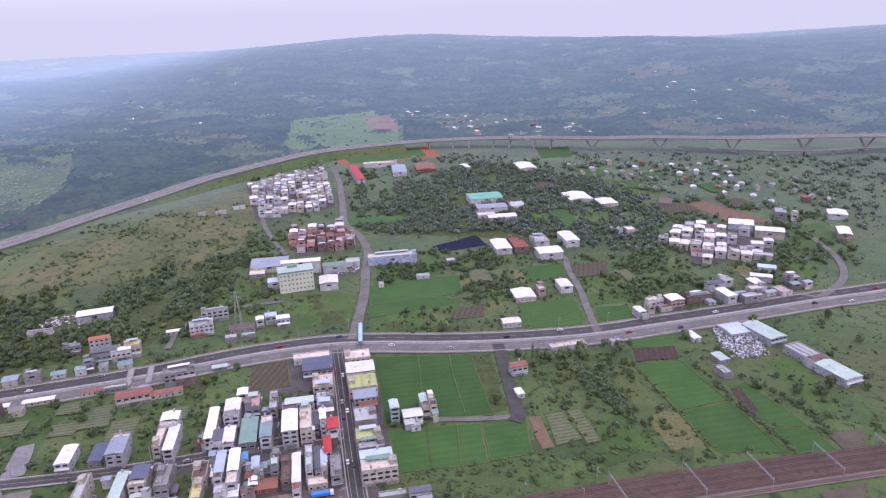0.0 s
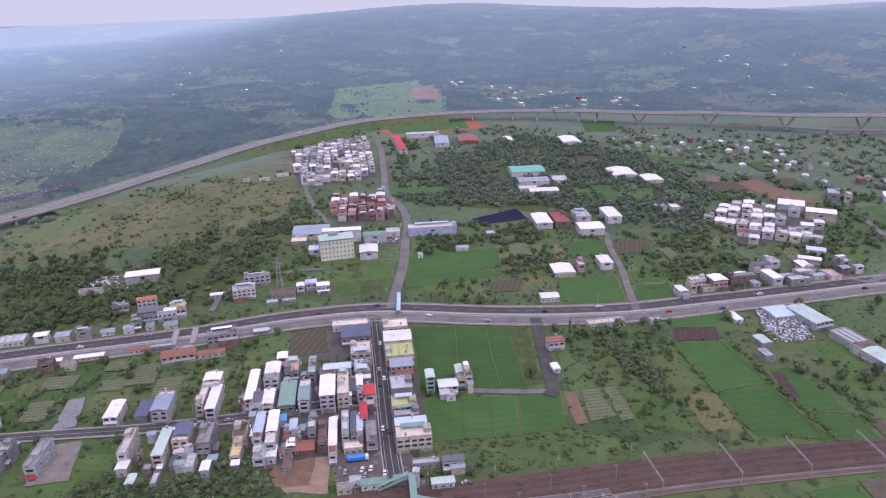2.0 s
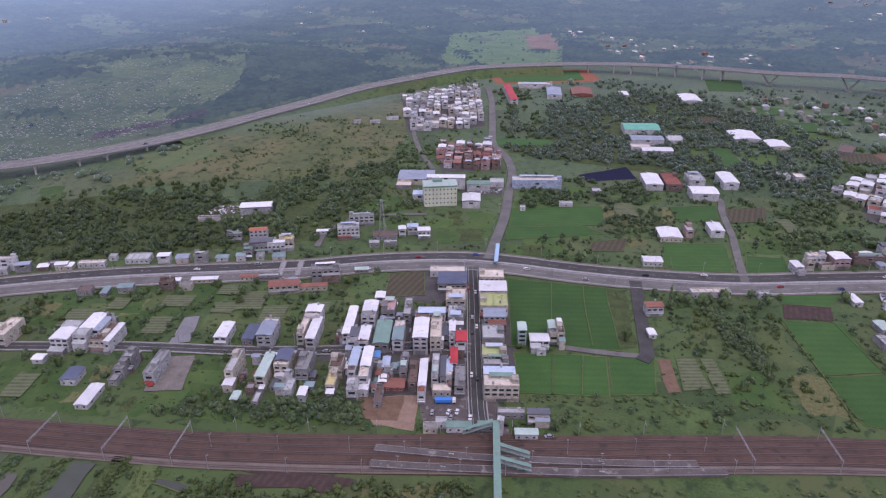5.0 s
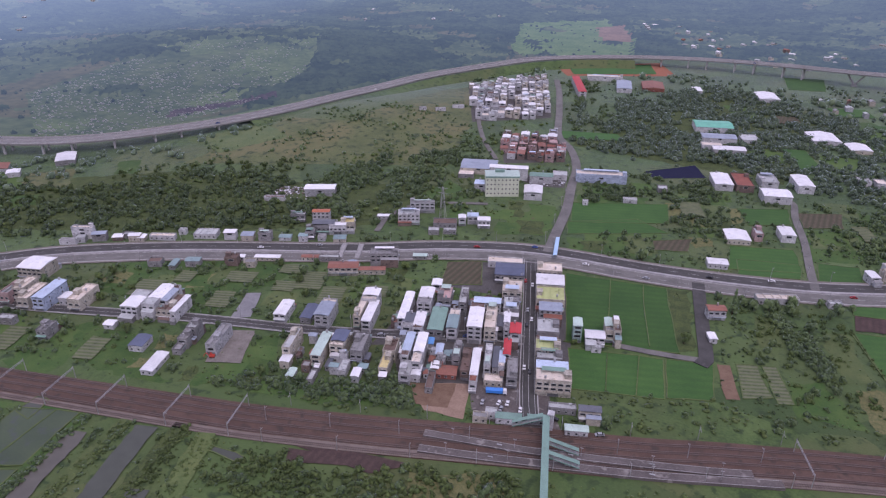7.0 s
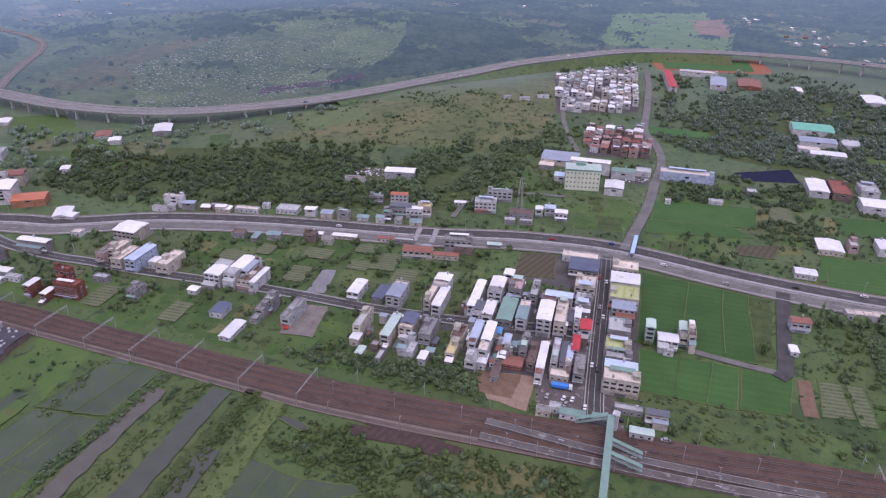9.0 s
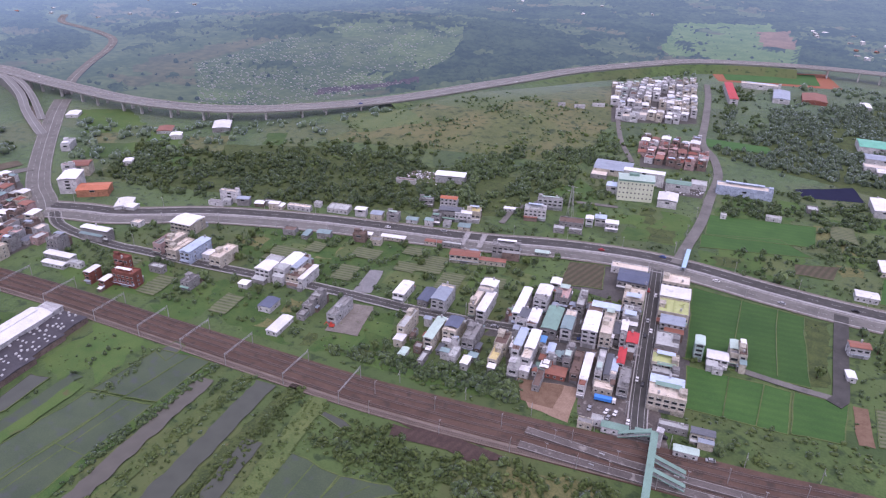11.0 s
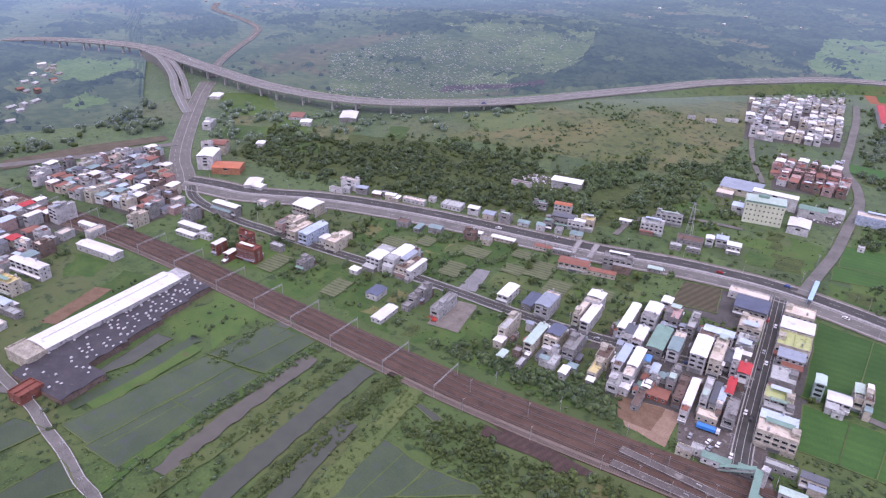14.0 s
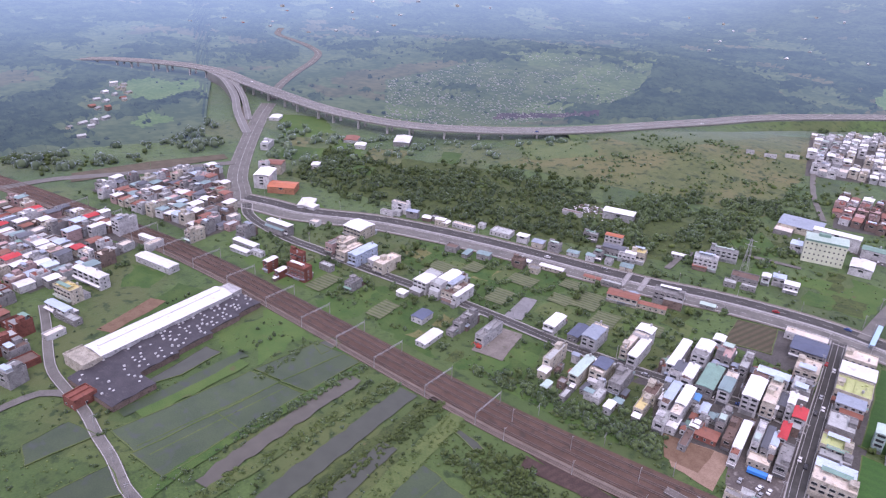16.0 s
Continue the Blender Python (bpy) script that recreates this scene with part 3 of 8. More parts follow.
def strip(kind, points, wide):
    """A long narrow plot or pond between the banks south of the railway, with an uneven edge."""
    name, label, category = FIELD_WORDS[kind]
    level[0] += 1
    line = smooth_line(points, 4.0)
    edge = np.array([noise.noise(Vector((0.13 * y, level[0], s))) + 0.7 * noise.noise(Vector((0.45 * y, level[0], s))) for s in (0, 9) for x, y in line]).reshape(2, -1)
    shape = ribbon(line, wide / 2 + 1.6 * edge[0], -wide / 2 - 1.6 * edge[1], 0.12 + 0.004 * level[0])
    if kind not in ("scrub", "grass", "grass_pale"):
        take_line(line, wide / 2 - 1)
    return tagged(part(name, shape.mesh(name, FIELD[kind])), label, category, kind="structure")


# the hillside meadow and the cemetery slope beyond the motorway
field("hillgrass", ((-430, 520), (-190, 600), (-215, 800), (-395, 700)))
field("hillgrass", ((-395, 702), (-216, 802), (-255, 905), (-352, 800)))
field("scrub", ((-535, 338), (-385, 374), (-425, 500), (-560, 424)))
field("scrub", ((-384, 374), (-258, 424), (-300, 515), (-424, 500)))
field("scrub", ((-256, 428), (-200, 452), (-150, 560), (-298, 516)))
field("scrub", ((-90, 705), (110, 650), (205, 890), (60, 1030)))
field("tarp", ((-12, 646), (-1, 628), (45, 646), (34, 680)))
field("track", ((-176, 1112), (-146, 1040), (8, 1092), (-20, 1186)))
field("yard", ((-140, 298), (-58, 322), (-70, 376), (-132, 352)))
field("yard", ((-129, 303), (-56, 322), (-44, 284), (-112, 272)))
field("yard", ((-62, 410), (-44, 410), (-26, 286), (-42, 284)))
field("yard", ((-128, 376), (-70, 374), (-80, 424), (-122, 412)))
field("yard", ((-100, 574), (-76, 578), (-78, 612), (-132, 596)))
field("yard", ((-207, 740), (-126, 798), (-170, 1004), (-262, 915)))
field("yard", ((-142, 626), (-86, 648), (-104, 730), (-162, 702)))
field("yard", ((-640, 108), (-600, 58), (-440, 92), (-462, 166)))
field("yard", ((-640, 110), (-464, 168), (-480, 180), (-575, 150)))
field("yard", ((-598, 186), (-450, 212), (-452, 246), (-584, 300)))
field("yard", ((222, 574), (298, 590), (318, 640), (238, 690)))
field("plaza", ((-78, 284), (-68, 258), (-22, 252), (-40, 296)))
for corners in (
        ((-107, 272), (-76, 281), (-72, 254), (-92, 254)),
):
    field("dirt", corners)
for corners in (
        ((-49, 419), (16, 419), (26, 345), (-35, 335)),
        ((-33, 330), (18, 336), (20, 300), (-26, 294)),
        ((19, 336), (44, 339), (43, 307), (21, 301)),
        ((122, 398), (156, 402), (163, 352), (131, 343)),
        ((131, 341), (163, 350), (176, 300), (139, 303)),
        ((171, 367), (182, 371), (196, 322), (173, 326)),
        ((173, 324), (196, 320), (199, 300), (178, 300)),
        ((129, 438), (167, 440), (154, 422), (126, 420)),
        ((-61, 506), (-10, 527), (15, 508), (-58, 482)),
        ((62, 478), (105, 483), (101, 460), (62, 453)),
        ((67, 577), (106, 588), (106, 556), (74, 544)),
        ((116, 489), (142, 491), (139, 464), (112, 461)),
):
    field("paddy", corners)
for corners in (
        ((158, 1135), (213, 1139), (204, 1058), (156, 1054)),
        ((147, 261), (167, 267), (174, 252), (149, 252)),
        ((-270, 191), (-269, 202), (-256, 201), (-253, 185)),
        ((-65, 546), (13, 568), (14, 527), (-58, 506)),
        ((58, 500), (102, 507), (104, 470), (56, 461)),
):
    field("paddy", corners)
for corners in (
        ((17, 418), (30, 419), (34, 347), (24, 346)),
):
    field("scrub", corners)
for corners in (
        ((45, 340), (52, 341), (56, 311), (49, 310)),
        ((-106, 272), (-83, 279), (-81, 259), (-97, 257)),
        ((-373, 106), (-388, 145), (-378, 150), (-364, 111)),
        ((284, 772), (308, 785), (348, 686), (300, 701)),
        ((300, 508), (334, 516), (324, 498), (294, 493)),
):
    field("soil", corners)
for corners in (
        ((55, 343), (66, 346), (71, 318), (58, 313)),
        ((68, 347), (76, 348), (81, 316), (73, 314)),
):
    field("rows", corners)
for corners in (
        ((82, 338), (98, 339), (112, 305), (82, 307)),
        ((-57, 478), (3, 486), (5, 462), (-54, 454)),
        ((-263, 356), (-235, 382), (-225, 346), (-247, 311)),
        ((-345, 334), (-312, 348), (-308, 309), (-332, 294)),
        ((-305, 352), (-279, 363), (-261, 343), (-277, 318)),
        ((-204, 286), (-192, 292), (-184, 267), (-194, 260)),
        ((-206, 238), (-142, 244), (-97, 254), (-135, 268)),
        ((-375, 116), (-396, 167), (-378, 176), (-360, 119)),
        ((-439, 156), (-416, 169), (-401, 151), (-415, 136)),
        ((-191, 514), (-178, 565), (-147, 534), (-169, 495)),
        ((-62, 566), (-3, 578), (-4, 528), (-58, 516)),
        ((-278, 239), (-252, 243), (-224, 234), (-254, 227)),
):
    field("grass", corners)
for corners in (
        ((-308, 349), (-276, 362), (-251, 320), (-286, 319)),
        ((114, 548), (164, 559), (151, 499), (109, 490)),
        ((353, 678), (402, 686), (367, 609), (320, 596)),
        ((-331, 300), (-332, 312), (-241, 329), (-248, 291)),
        ((-326, 245), (-305, 266), (-256, 263), (-255, 229)),
        ((-303, 341), (-268, 363), (-244, 326), (-274, 320)),
        ((-321, 219), (-314, 236), (-288, 232), (-292, 210)),
):
    field("grass", corners)
for corners in (
        ((112, 340), (135, 341), (135, 308), (116, 306)),
        ((-83, 212), (-43, 222), (-39, 209), (-77, 196)),
):
    field("straw", corners)
for corners in (
        ((170, 364), (176, 367), (176, 338), (168, 336)),
        ((126, 419), (155, 421), (152, 404), (124, 401)),
        ((-141, 209), (-118, 213), (-102, 210), (-138, 201)),
        ((-140, 212), (-127, 217), (-85, 217), (-99, 206), (-128, 198)),
):
    field("soil_dark", corners)
for corners in (
        ((208, 398), (228, 401), (224, 339), (200, 336)),
        ((-323, 156), (-325, 195), (-288, 193), (-299, 149)),
        ((-724, 454), (-681, 487), (-625, 461), (-641, 406)),
        ((-434, 220), (-411, 238), (-345, 221), (-373, 214)),
        ((-464, 310), (-457, 321), (-439, 319), (-446, 302)),
        ((-107, 532), (-73, 534), (-72, 476), (-108, 465)),
        ((-604, 422), (-569, 455), (-522, 425), (-557, 378)),
        ((-369, 256), (-351, 262), (-324, 243), (-353, 235)),
        ((-209, 275), (-187, 279), (-174, 247), (-199, 244)),
        ((308, 582), (330, 567), (292, 517), (282, 536)),
):
    field("lawn", corners)
for corners in (
        ((-225, 275), (-200, 282), (-177, 243), (-206, 244)),
        ((-379, 239), (-345, 260), (-333, 228), (-354, 217)),
        ((-337, 196), (-298, 198), (-285, 173), (-285, 155)),
        ((-48, 497), (9, 510), (11, 480), (-41, 468)),
):
    field("lawn", corners)
for corners in (
        ((4, 490), (32, 503), (29, 479), (6, 474)),
        ((113, 582), (147, 591), (143, 560), (114, 551)),
        ((-130, 409), (-107, 417), (-98, 384), (-123, 377)),
):
    field("soil_rows", corners)
for corners in (
        ((57, 502), (109, 512), (105, 486), (61, 480)),
        ((-185, 1185), (-30, 1205), (-20, 1188), (-150, 1160)),
        ((204, 850), (243, 891), (264, 792), (239, 774)),
        ((408, 962), (514, 990), (494, 888), (404, 879)),
        ((-431, 671), (-384, 780), (-280, 872), (-334, 679)),
        ((-467, 582), (-418, 649), (-370, 616), (-413, 555)),
        ((117, 542), (151, 547), (150, 522), (116, 514)),
        ((68, 401), (87, 402), (88, 372), (70, 366)),
        ((103, 393), (118, 396), (122, 346), (108, 343)),
):
    field("grass_pale", corners)
for corners in (
        ((-156, 1107), (-34, 1169), (-21, 1096), (-138, 1054)),
        ((-107, 751), (-47, 760), (-36, 738), (-102, 725)),
):
    field("sport", corners)
for corners in (
        ((173, 269), (199, 275), (186, 253), (174, 252)),
        ((201, 315), (224, 320), (214, 301), (203, 300)),
        ((-648, 189), (-639, 257), (-617, 247), (-625, 180)),
        ((-639, 257), (-619, 323), (-605, 318), (-617, 247)),
):
    field("mud", corners)
for corners in (
        ((-237, 326), (-228, 329), (-219, 302), (-230, 297)),
):
    field("concrete", corners)
for corners in (
        ((-216, 262), (-217, 284), (-206, 287), (-204, 261)),
        ((-778, 433), (-776, 436), (-694, 395), (-696, 392)),
        ((-226, 285), (-208, 289), (-198, 259), (-217, 254)),
):
    field("gravel", corners)
for corners in (
        ((-305, 99), (-317, 145), (-306, 147), (-301, 122)),
        ((-279, 190), (-279, 202), (-271, 202), (-269, 187)),
        ((-177, 197), (-174, 200), (-157, 198), (-159, 194)),
):
    field("water", corners)
for corners in (
        ((-281, 78), (-280, 150), (-262, 156), (-260, 80)),
        ((-280, 152), (-281, 192), (-262, 197), (-262, 158)),
        ((-163, 128), (-168, 170), (-142, 170), (-141, 149)),
        ((-141, 149), (-142, 170), (-122, 177), (-114, 175)),
        ((-260, 78), (-262, 155), (-246, 160), (-238, 82)),
        ((-262, 157), (-262, 197), (-249, 199), (-246, 162)),
        ((-297, 45), (-300, 66), (-282, 73), (-282, 42)),
        ((-259, 42), (-259, 69), (-239, 66), (-246, 46)),
):
    field("paddy_wet", corners)

# strips of crop, pond and bank between the railway and the farm road
strip("lawn", [(-285, 92), (-287, 122), (-291, 152)], 10)
strip("paddy_wet", [(-290, 86), (-292, 119), (-297, 156)], 7)
strip("grass", [(-229, 60), (-236, 90), (-241, 130), (-245, 199)], 6)
strip("water_mud", [(-222, 92), (-228, 117), (-233, 147), (-239, 188)], 9)
strip("grass_pale", [(-213, 62), (-217, 108), (-222, 157), (-224, 202)], 7)
strip("water", [(-189, 62), (-194, 97), (-203, 147), (-212, 201)], 11)
strip("scrub", [(-180, 74), (-184.5, 112), (-192, 145), (-198, 208)], 6)
strip("water", [(-171, 92), (-175, 116), (-182, 140), (-188, 167)], 9)
strip("grass_pale", [(-157, 100), (-164, 130), (-173, 165), (-182, 206)], 10)

# trodden paths and tractor lines through the paddies
for points in (((-19, 418), (-16, 380), (-14, 352)), ((2, 418), (4, 392), (10, 346)), ((-12, 333), (-9, 297)), ((5, 335), (6, 298)), ((-37, 336), (26, 344)), ((120, 400), (132, 335), (136, 300)),
               ((152, 400), (166, 338), (172, 301)), ((-263, 82), (-262, 150)), ((-254, 84), (-256, 155)), ((-262, 120), (-244, 122)), ((-152, 130), (-156, 170)), ((-128, 172), (-138, 152))):
    tagged(part("field_path", ribbon(smooth_line(points), 0.28, -0.28, 0.62, thick=0.5).mesh("field_path", FIELD["grass_pale"])), "narrow pale trodden path through the paddy", "path", kind="structure")

# ---- roads ----
def road(name, points, wide, material, label, lift=0.60, marks=(), edge=None, kerb=False, category="road"):
    """A road with its painted lines and kerbs, which lie on it as parts."""
    line = smooth_line(points)
    take_line(line, wide / 2 + (0.5 if wide < 12.6 else 9))
    ob = tagged(part(name, ribbon(line, wide / 2, -wide / 2, lift, thick=0.3).mesh(name, material)), label, category, kind="structure")
    for off, width, dash in marks:
        paint = Shape()
        if dash:
            for k in range(0, len(line) - 2, 2):
                ribbon(line[k:k + 2], off + width / 2, off - width / 2, lift + 0.03, paint)
        else:
            ribbon(line, off + width / 2, off - width / 2, lift + 0.03, paint)
        part("lane_marking", paint.mesh("lane_marking", PAINT), ob, "white painted lane line")
    if kerb:
        for s in (-1, 1):
            a = s * wide / 2
            part("kerb", ribbon(line, a + 0.3, a - 0.3, lift + 0.16, thick=0.4).mesh("kerb", KERB), ob, "grey concrete kerb")
    return ob


MAIN = [(-500, 272), (-480, 281), (-450, 291), (-425, 307), (-394, 329), (-350, 350), (-306, 367), (-262, 381), (-222, 393), (-184, 406), (-150, 421),
        (-115, 432), (-82, 439), (-50, 440), (-10, 437), (30, 436), (70, 438), (110, 443), (153, 454), (197, 465), (243, 477), (291, 490), (323, 497),
        (480, 535), (760, 600)]
main_line = smooth_line(MAIN)


def beside(line, off):
    return (line[:, :2] + sides_of(line) * off)[::4].tolist()


tagged(part("road_verge", ribbon(main_line, 16.5, -15.5, 0.54).mesh("road_verge", FIELD["gravel"])), "dusty gravel verge of the main road", "verge", kind="structure")
road("road", beside(main_line, 7.6), 11.5, ASPHALT, "dark asphalt carriageway of the main road with lane lines", 0.62, ((0, 0.18, True), (5.0, 0.15, False), (-5.0, 0.15, False)), kerb=True)
road("road", beside(main_line, -7.4), 12.0, OLD_ROAD, "worn pale grey carriageway of the main road", 0.62, ((0, 0.18, True), (-5.2, 0.15, False), (5.2, 0.15, False)), kerb=True)
tagged(part("median", ribbon(main_line, 1.0, -0.6, 1.15, thick=0.8).mesh("median", CONCRETE)), "narrow weathered concrete median between the carriageways", "median", kind="structure")
STREET = [(-41, 262), (-46, 283), (-55, 328), (-64, 375), (-70, 405), (-75, 430)]
road("road", STREET, 9.0, ASPHALT, "asphalt shopping street with white edge lines", 0.66, ((0, 0.2, False), (3.0, 0.18, False), (-3.0, 0.18, False)), kerb=True)
road("road", [(-58, 329), (-80, 327), (-106, 319), (-133, 311), (-153, 306), (-187, 299), (-224, 294), (-262, 288), (-299, 280), (-338, 272), (-380, 265), (-405, 260),
              (-441, 258), (-469, 261), (-490, 272)], 8.5, ASPHALT, "narrow asphalt village street with white lines", 0.64, ((0, 0.18, False), (3.4, 0.16, False), (-3.4, 0.16, False)), kerb=True)
road("road", [(-66, 446), (-66, 480), (-66, 530), (-70, 582), (-74, 640), (-88, 691), (-107, 733), (-120, 813), (-139, 926), (-156, 1005)], 8.0, OLD_ROAD, "pale lane leading up to the hill village", 0.70)
road("road", [(108, 440), (109, 479), (111, 523), (110, 568), (111, 606), (88, 610)], 5.5, OLD_ROAD, "narrow pale farm lane", 0.70)
road("road", [(36, 432), (38, 386), (40, 342), (37, 336)], 8.0, ASPHALT, "straight grey access road between paddies", 0.68)
road("road", [(42, 341), (15, 340), (-10, 341)], 4.5, OLD_ROAD, "narrow concrete lane to the farmhouse", 0.66)
road("road", [(-152, 634), (-181, 693), (-205, 759), (-231, 840), (-262, 930)], 5.0, OLD_ROAD, "lane along the edge of the hill village", 0.70)
road("road", [(-130, 520), (-160, 512), (-185, 500), (-198, 470), (-196, 440)], 4.5, OLD_ROAD, "narrow concrete lane through the scrub", 0.70)
road("road", [(-420, 93), (-392, 86), (-368, 79), (-346, 74), (-320, 74), (-301, 74), (-282, 72), (-263, 71), (-242, 68), (-224, 67), (-190, 52), (-140, 20)], 5.5, OLD_ROAD,
     "winding pale farm road with white edges", 0.68, ((2.4, 0.25, False), (-2.4, 0.25, False)))
road("road", [(-330, 40), (-331, 63), (-320, 74)], 5.0, OLD_ROAD, "short farm road branch", 0.70)
road("road", [(-500, 272), (-520, 283), (-549, 297), (-588, 323), (-639, 361), (-689, 400), (-735, 437), (-775, 472)], 19.0, OLD_ROAD, "wide pale road to the motorway junction", 0.30,
     ((0, 0.3, False), (4.5, 0.18, True), (-4.5, 0.18, True), (8.8, 0.18, False), (-8.8, 0.18, False)))
road("road", [(-790, 485), (-851, 537), (-917, 610), (-974, 681), (-1028, 730), (-1091, 754), (-1181, 778), (-1245, 793), (-1283, 812), (-1336, 855)], 13.0, OLD_ROAD, "pale road climbing beyond the junction", 1.30, ((0, 0.3, False),))
road("road", [(-645, 120), (-642, 168), (-629, 203), (-613, 243), (-600, 290), (-590, 318)], 10.0, OLD_ROAD, "pale road along the edge of the old town", 0.60)
road("road", [(290, 494), (262, 520), (252, 548)], 4.0, OLD_ROAD, "narrow lane between the eastern houses", 0.70)
road("road", [(292, 494), (330, 530), (352, 580), (360, 640)], 6.0, OLD_ROAD, "pale lane curving over the eastern fields", 0.70)
road("road", [(247, 850), (252, 925), (268, 1010)], 5.0, OLD_ROAD, "far pale farm lane", 0.76)

# ---- the motorway on its piers ----
MOTORWAY_LINE = [(-1230, 372, -3), (-1190, 386, -1), (-1130, 410, 6), (-1055, 439, 12), (-1023, 459, 12), (-987, 477, 12), (-956, 487, 12), (-916, 492, 12), (-848, 487, 12), (-762, 485, 12), (-679, 486, 12), (-596, 504, 12), (-539, 536, 12), (-494, 581, 12),
                 (-454, 633, 12), (-421, 695, 12), (-390, 768, 12), (-356, 845, 12), (-322, 926, 12), (-268, 1010, 12), (-200, 1096, 12), (-111, 1143, 12),
                 (-18, 1164, 13), (77, 1160, 15), (170, 1138, 17), (258, 1105, 19), (335, 1090, 21), (410, 1064, 22), (492, 1051, 22), (573, 1047, 22), (700, 1035, 22),
                 (1000, 1000, 22), (1600, 930, 22)]


PIER = surface("pier_concrete", (0.36, 0.35, 0.34), (0.50, 0.49, 0.47), 0.3, 2.0, bump=0.05)


def motorway():
    line = smooth_line(MOTORWAY_LINE, 12)
    take_line(line, 16)
    ob = tagged(part("motorway_viaduct", None), "pale grey concrete motorway viaduct on slender piers", "viaduct", kind="structure")
    for off in (6.2, -6.2):
        part("deck", ribbon(line, off + 5.2, off - 5.2, 0, thick=1.3).mesh("deck", MOTORWAY), ob, "pale concrete road deck")
        for edge in (5.05, -5.05):
            part("parapet", ribbon(line, off + edge + 0.2, off + edge - 0.2, 0.95, thick=0.95).mesh("parapet", KERB), ob, "low pale concrete parapet")
        for mark in (0.0, 3.5, -3.5):
            part("lane_marking", ribbon(line, off + mark + 0.13, off + mark - 0.13, 0.03).mesh("lane_marking", PAINT), ob, "white painted lane line")
    along = np.r_[0, np.cumsum(np.linalg.norm(np.diff(line[:, :2], axis=0), axis=1))]
    normal = sides_of(line)
    for s in np.arange(20, along[-1], 34.0):
        k = int(np.searchsorted(along, s))
        x, y, z = line[k]
        g = float(ground_z(x, y))
        if z - g < 4 or -330 < y - 1130 < 90 and x < -30 and y > 760:
            continue
        if z > 18:
            if int(s / 34) % 3:
                continue
            nx, ny = normal[k]
            tx, ty = ny, -nx
            leg = Shape().box(x - 3.5, y - 3.5, g - 1, x + 3.5, y + 3.5, g + 2)
            for side in (-1, 1):
                leg.beam((x, y, g + 1.5), (x + side * 11 * tx, y + side * 11 * ty, z - 1.9), 4.0, 2.2)
            part("pier", leg.mesh("pier", CONCRETE), ob, "v-shaped concrete pier")
        else:
            a = math.atan2(normal[k][1], normal[k][0])
            for off in (6.2, -6.2):
                leg = Shape().box(off - 1.3, -1.0, g - z - 1, off + 1.3, 1.0, -2.3).box(off - 3.6, -1.1, -2.3, off + 3.6, 1.1, -1.32)
                part("pier", leg.mesh("pier", PIER), ob, "tall concrete pier with crosshead", pose(x, y, z, 0, 0, math.degrees(a)))
    # embankment where the road runs on the ground
    bank = smooth_line([(-445, 650), (-421, 695), (-390, 768), (-356, 845), (-322, 926), (-268, 1010), (-200, 1096), (-111, 1143), (-60, 1155)], 10)
    shape, normal = Shape(), sides_of(bank)
    rows_of = []
    for off, z in ((-34, None), (-14, 10.2), (14, 10.2), (34, None)):
        p = bank + normal * off
        rows_of.append([(a, b, (float(ground_z(a, b)) - 0.6) if z is None else z) for a, b in p])
    n = len(bank)
    shape.add([c for r in rows_of for c in r], [(r * n + k, r * n + k + 1, (r + 1) * n + k + 1, (r + 1) * n + k) for r in range(3) for k in range(n - 1)])
    tagged(part("embankment", shape.mesh("embankment", LAND)), "grassy motorway embankment", "embankment", kind="structure")
    low = smooth_line([(372, 1072), (397, 1060), (435, 1046), (506, 1018), (564, 1012), (640, 1020), (760, 1010)], 10)
    low = np.column_stack([low, np.full(len(low), 8.0)])
    side = tagged(part("slip_viaduct", None), "lower concrete slip road on short piers", "viaduct", kind="structure")
    part("deck", ribbon(low, 4.5, -4.5, 0, thick=1.4).mesh("deck", MOTORWAY), side)
    for k in range(4, len(low), 4):
        x, y, z = low[k]
        part("pier", Shape().box(-1.3, -1.1, -9, 1.3, 1.1, -1.4).mesh("pier", CONCRETE), side, at=pose(x, y, z))


motorway()


def ramp(points, wide, label):
    """A slip road that climbs between retaining walls to the motorway's deck."""
    line = smooth_line(points, 8)
    take_line(line, wide)
    ob = tagged(part("slip_ramp", ribbon(line, wide / 2, -wide / 2, 0.5, thick=12.5).mesh("slip_ramp", MOTORWAY)), label, "ramp", kind="structure")
    for s in (-1, 1):
        part("parapet", ribbon(line, s * wide / 2 + 0.25, s * wide / 2 - 0.25, 1.35, thick=1.2).mesh("parapet", CONCRETE), ob, "low concrete parapet")
    part("lane_marking", ribbon(line, 0.15, -0.15, 0.54).mesh("lane_marking", PAINT), ob, "white painted lane line")


ramp([(-673, 380, 0), (-711, 396, 1), (-754, 415, 4), (-802, 440, 7), (-854, 461, 9.5), (-895, 474, 11), (-940, 480, 11.5)], 9.0, "curved outer slip road climbing to the motorway")
ramp([(-719, 410, 0.2), (-767, 435, 2), (-801, 451, 6), (-839, 466, 9.5), (-878, 478, 11.3)], 7.0, "curved inner slip road climbing to the motorway")

# ---- the railway ----
RAIL = [(-760, 105), (-640, 141), (-576, 158), (-505, 176), (-451, 188), (-386, 198), (-329, 204), (-256, 211), (-213, 215), (-173, 219), (-140, 224), (-100, 231), (-40, 243),
        (12, 253), (48, 262), (104, 274), (162, 284), (212, 292), (330, 311), (520, 345)]
rail_line = smooth_line(RAIL, 4.0)
yard = np.clip(1 - np.abs(rail_line[:, 0] + 20) / 330, 0, 1)
TRACKS = (-9.6, -5.6, -0.2, 4.2, 8.6)


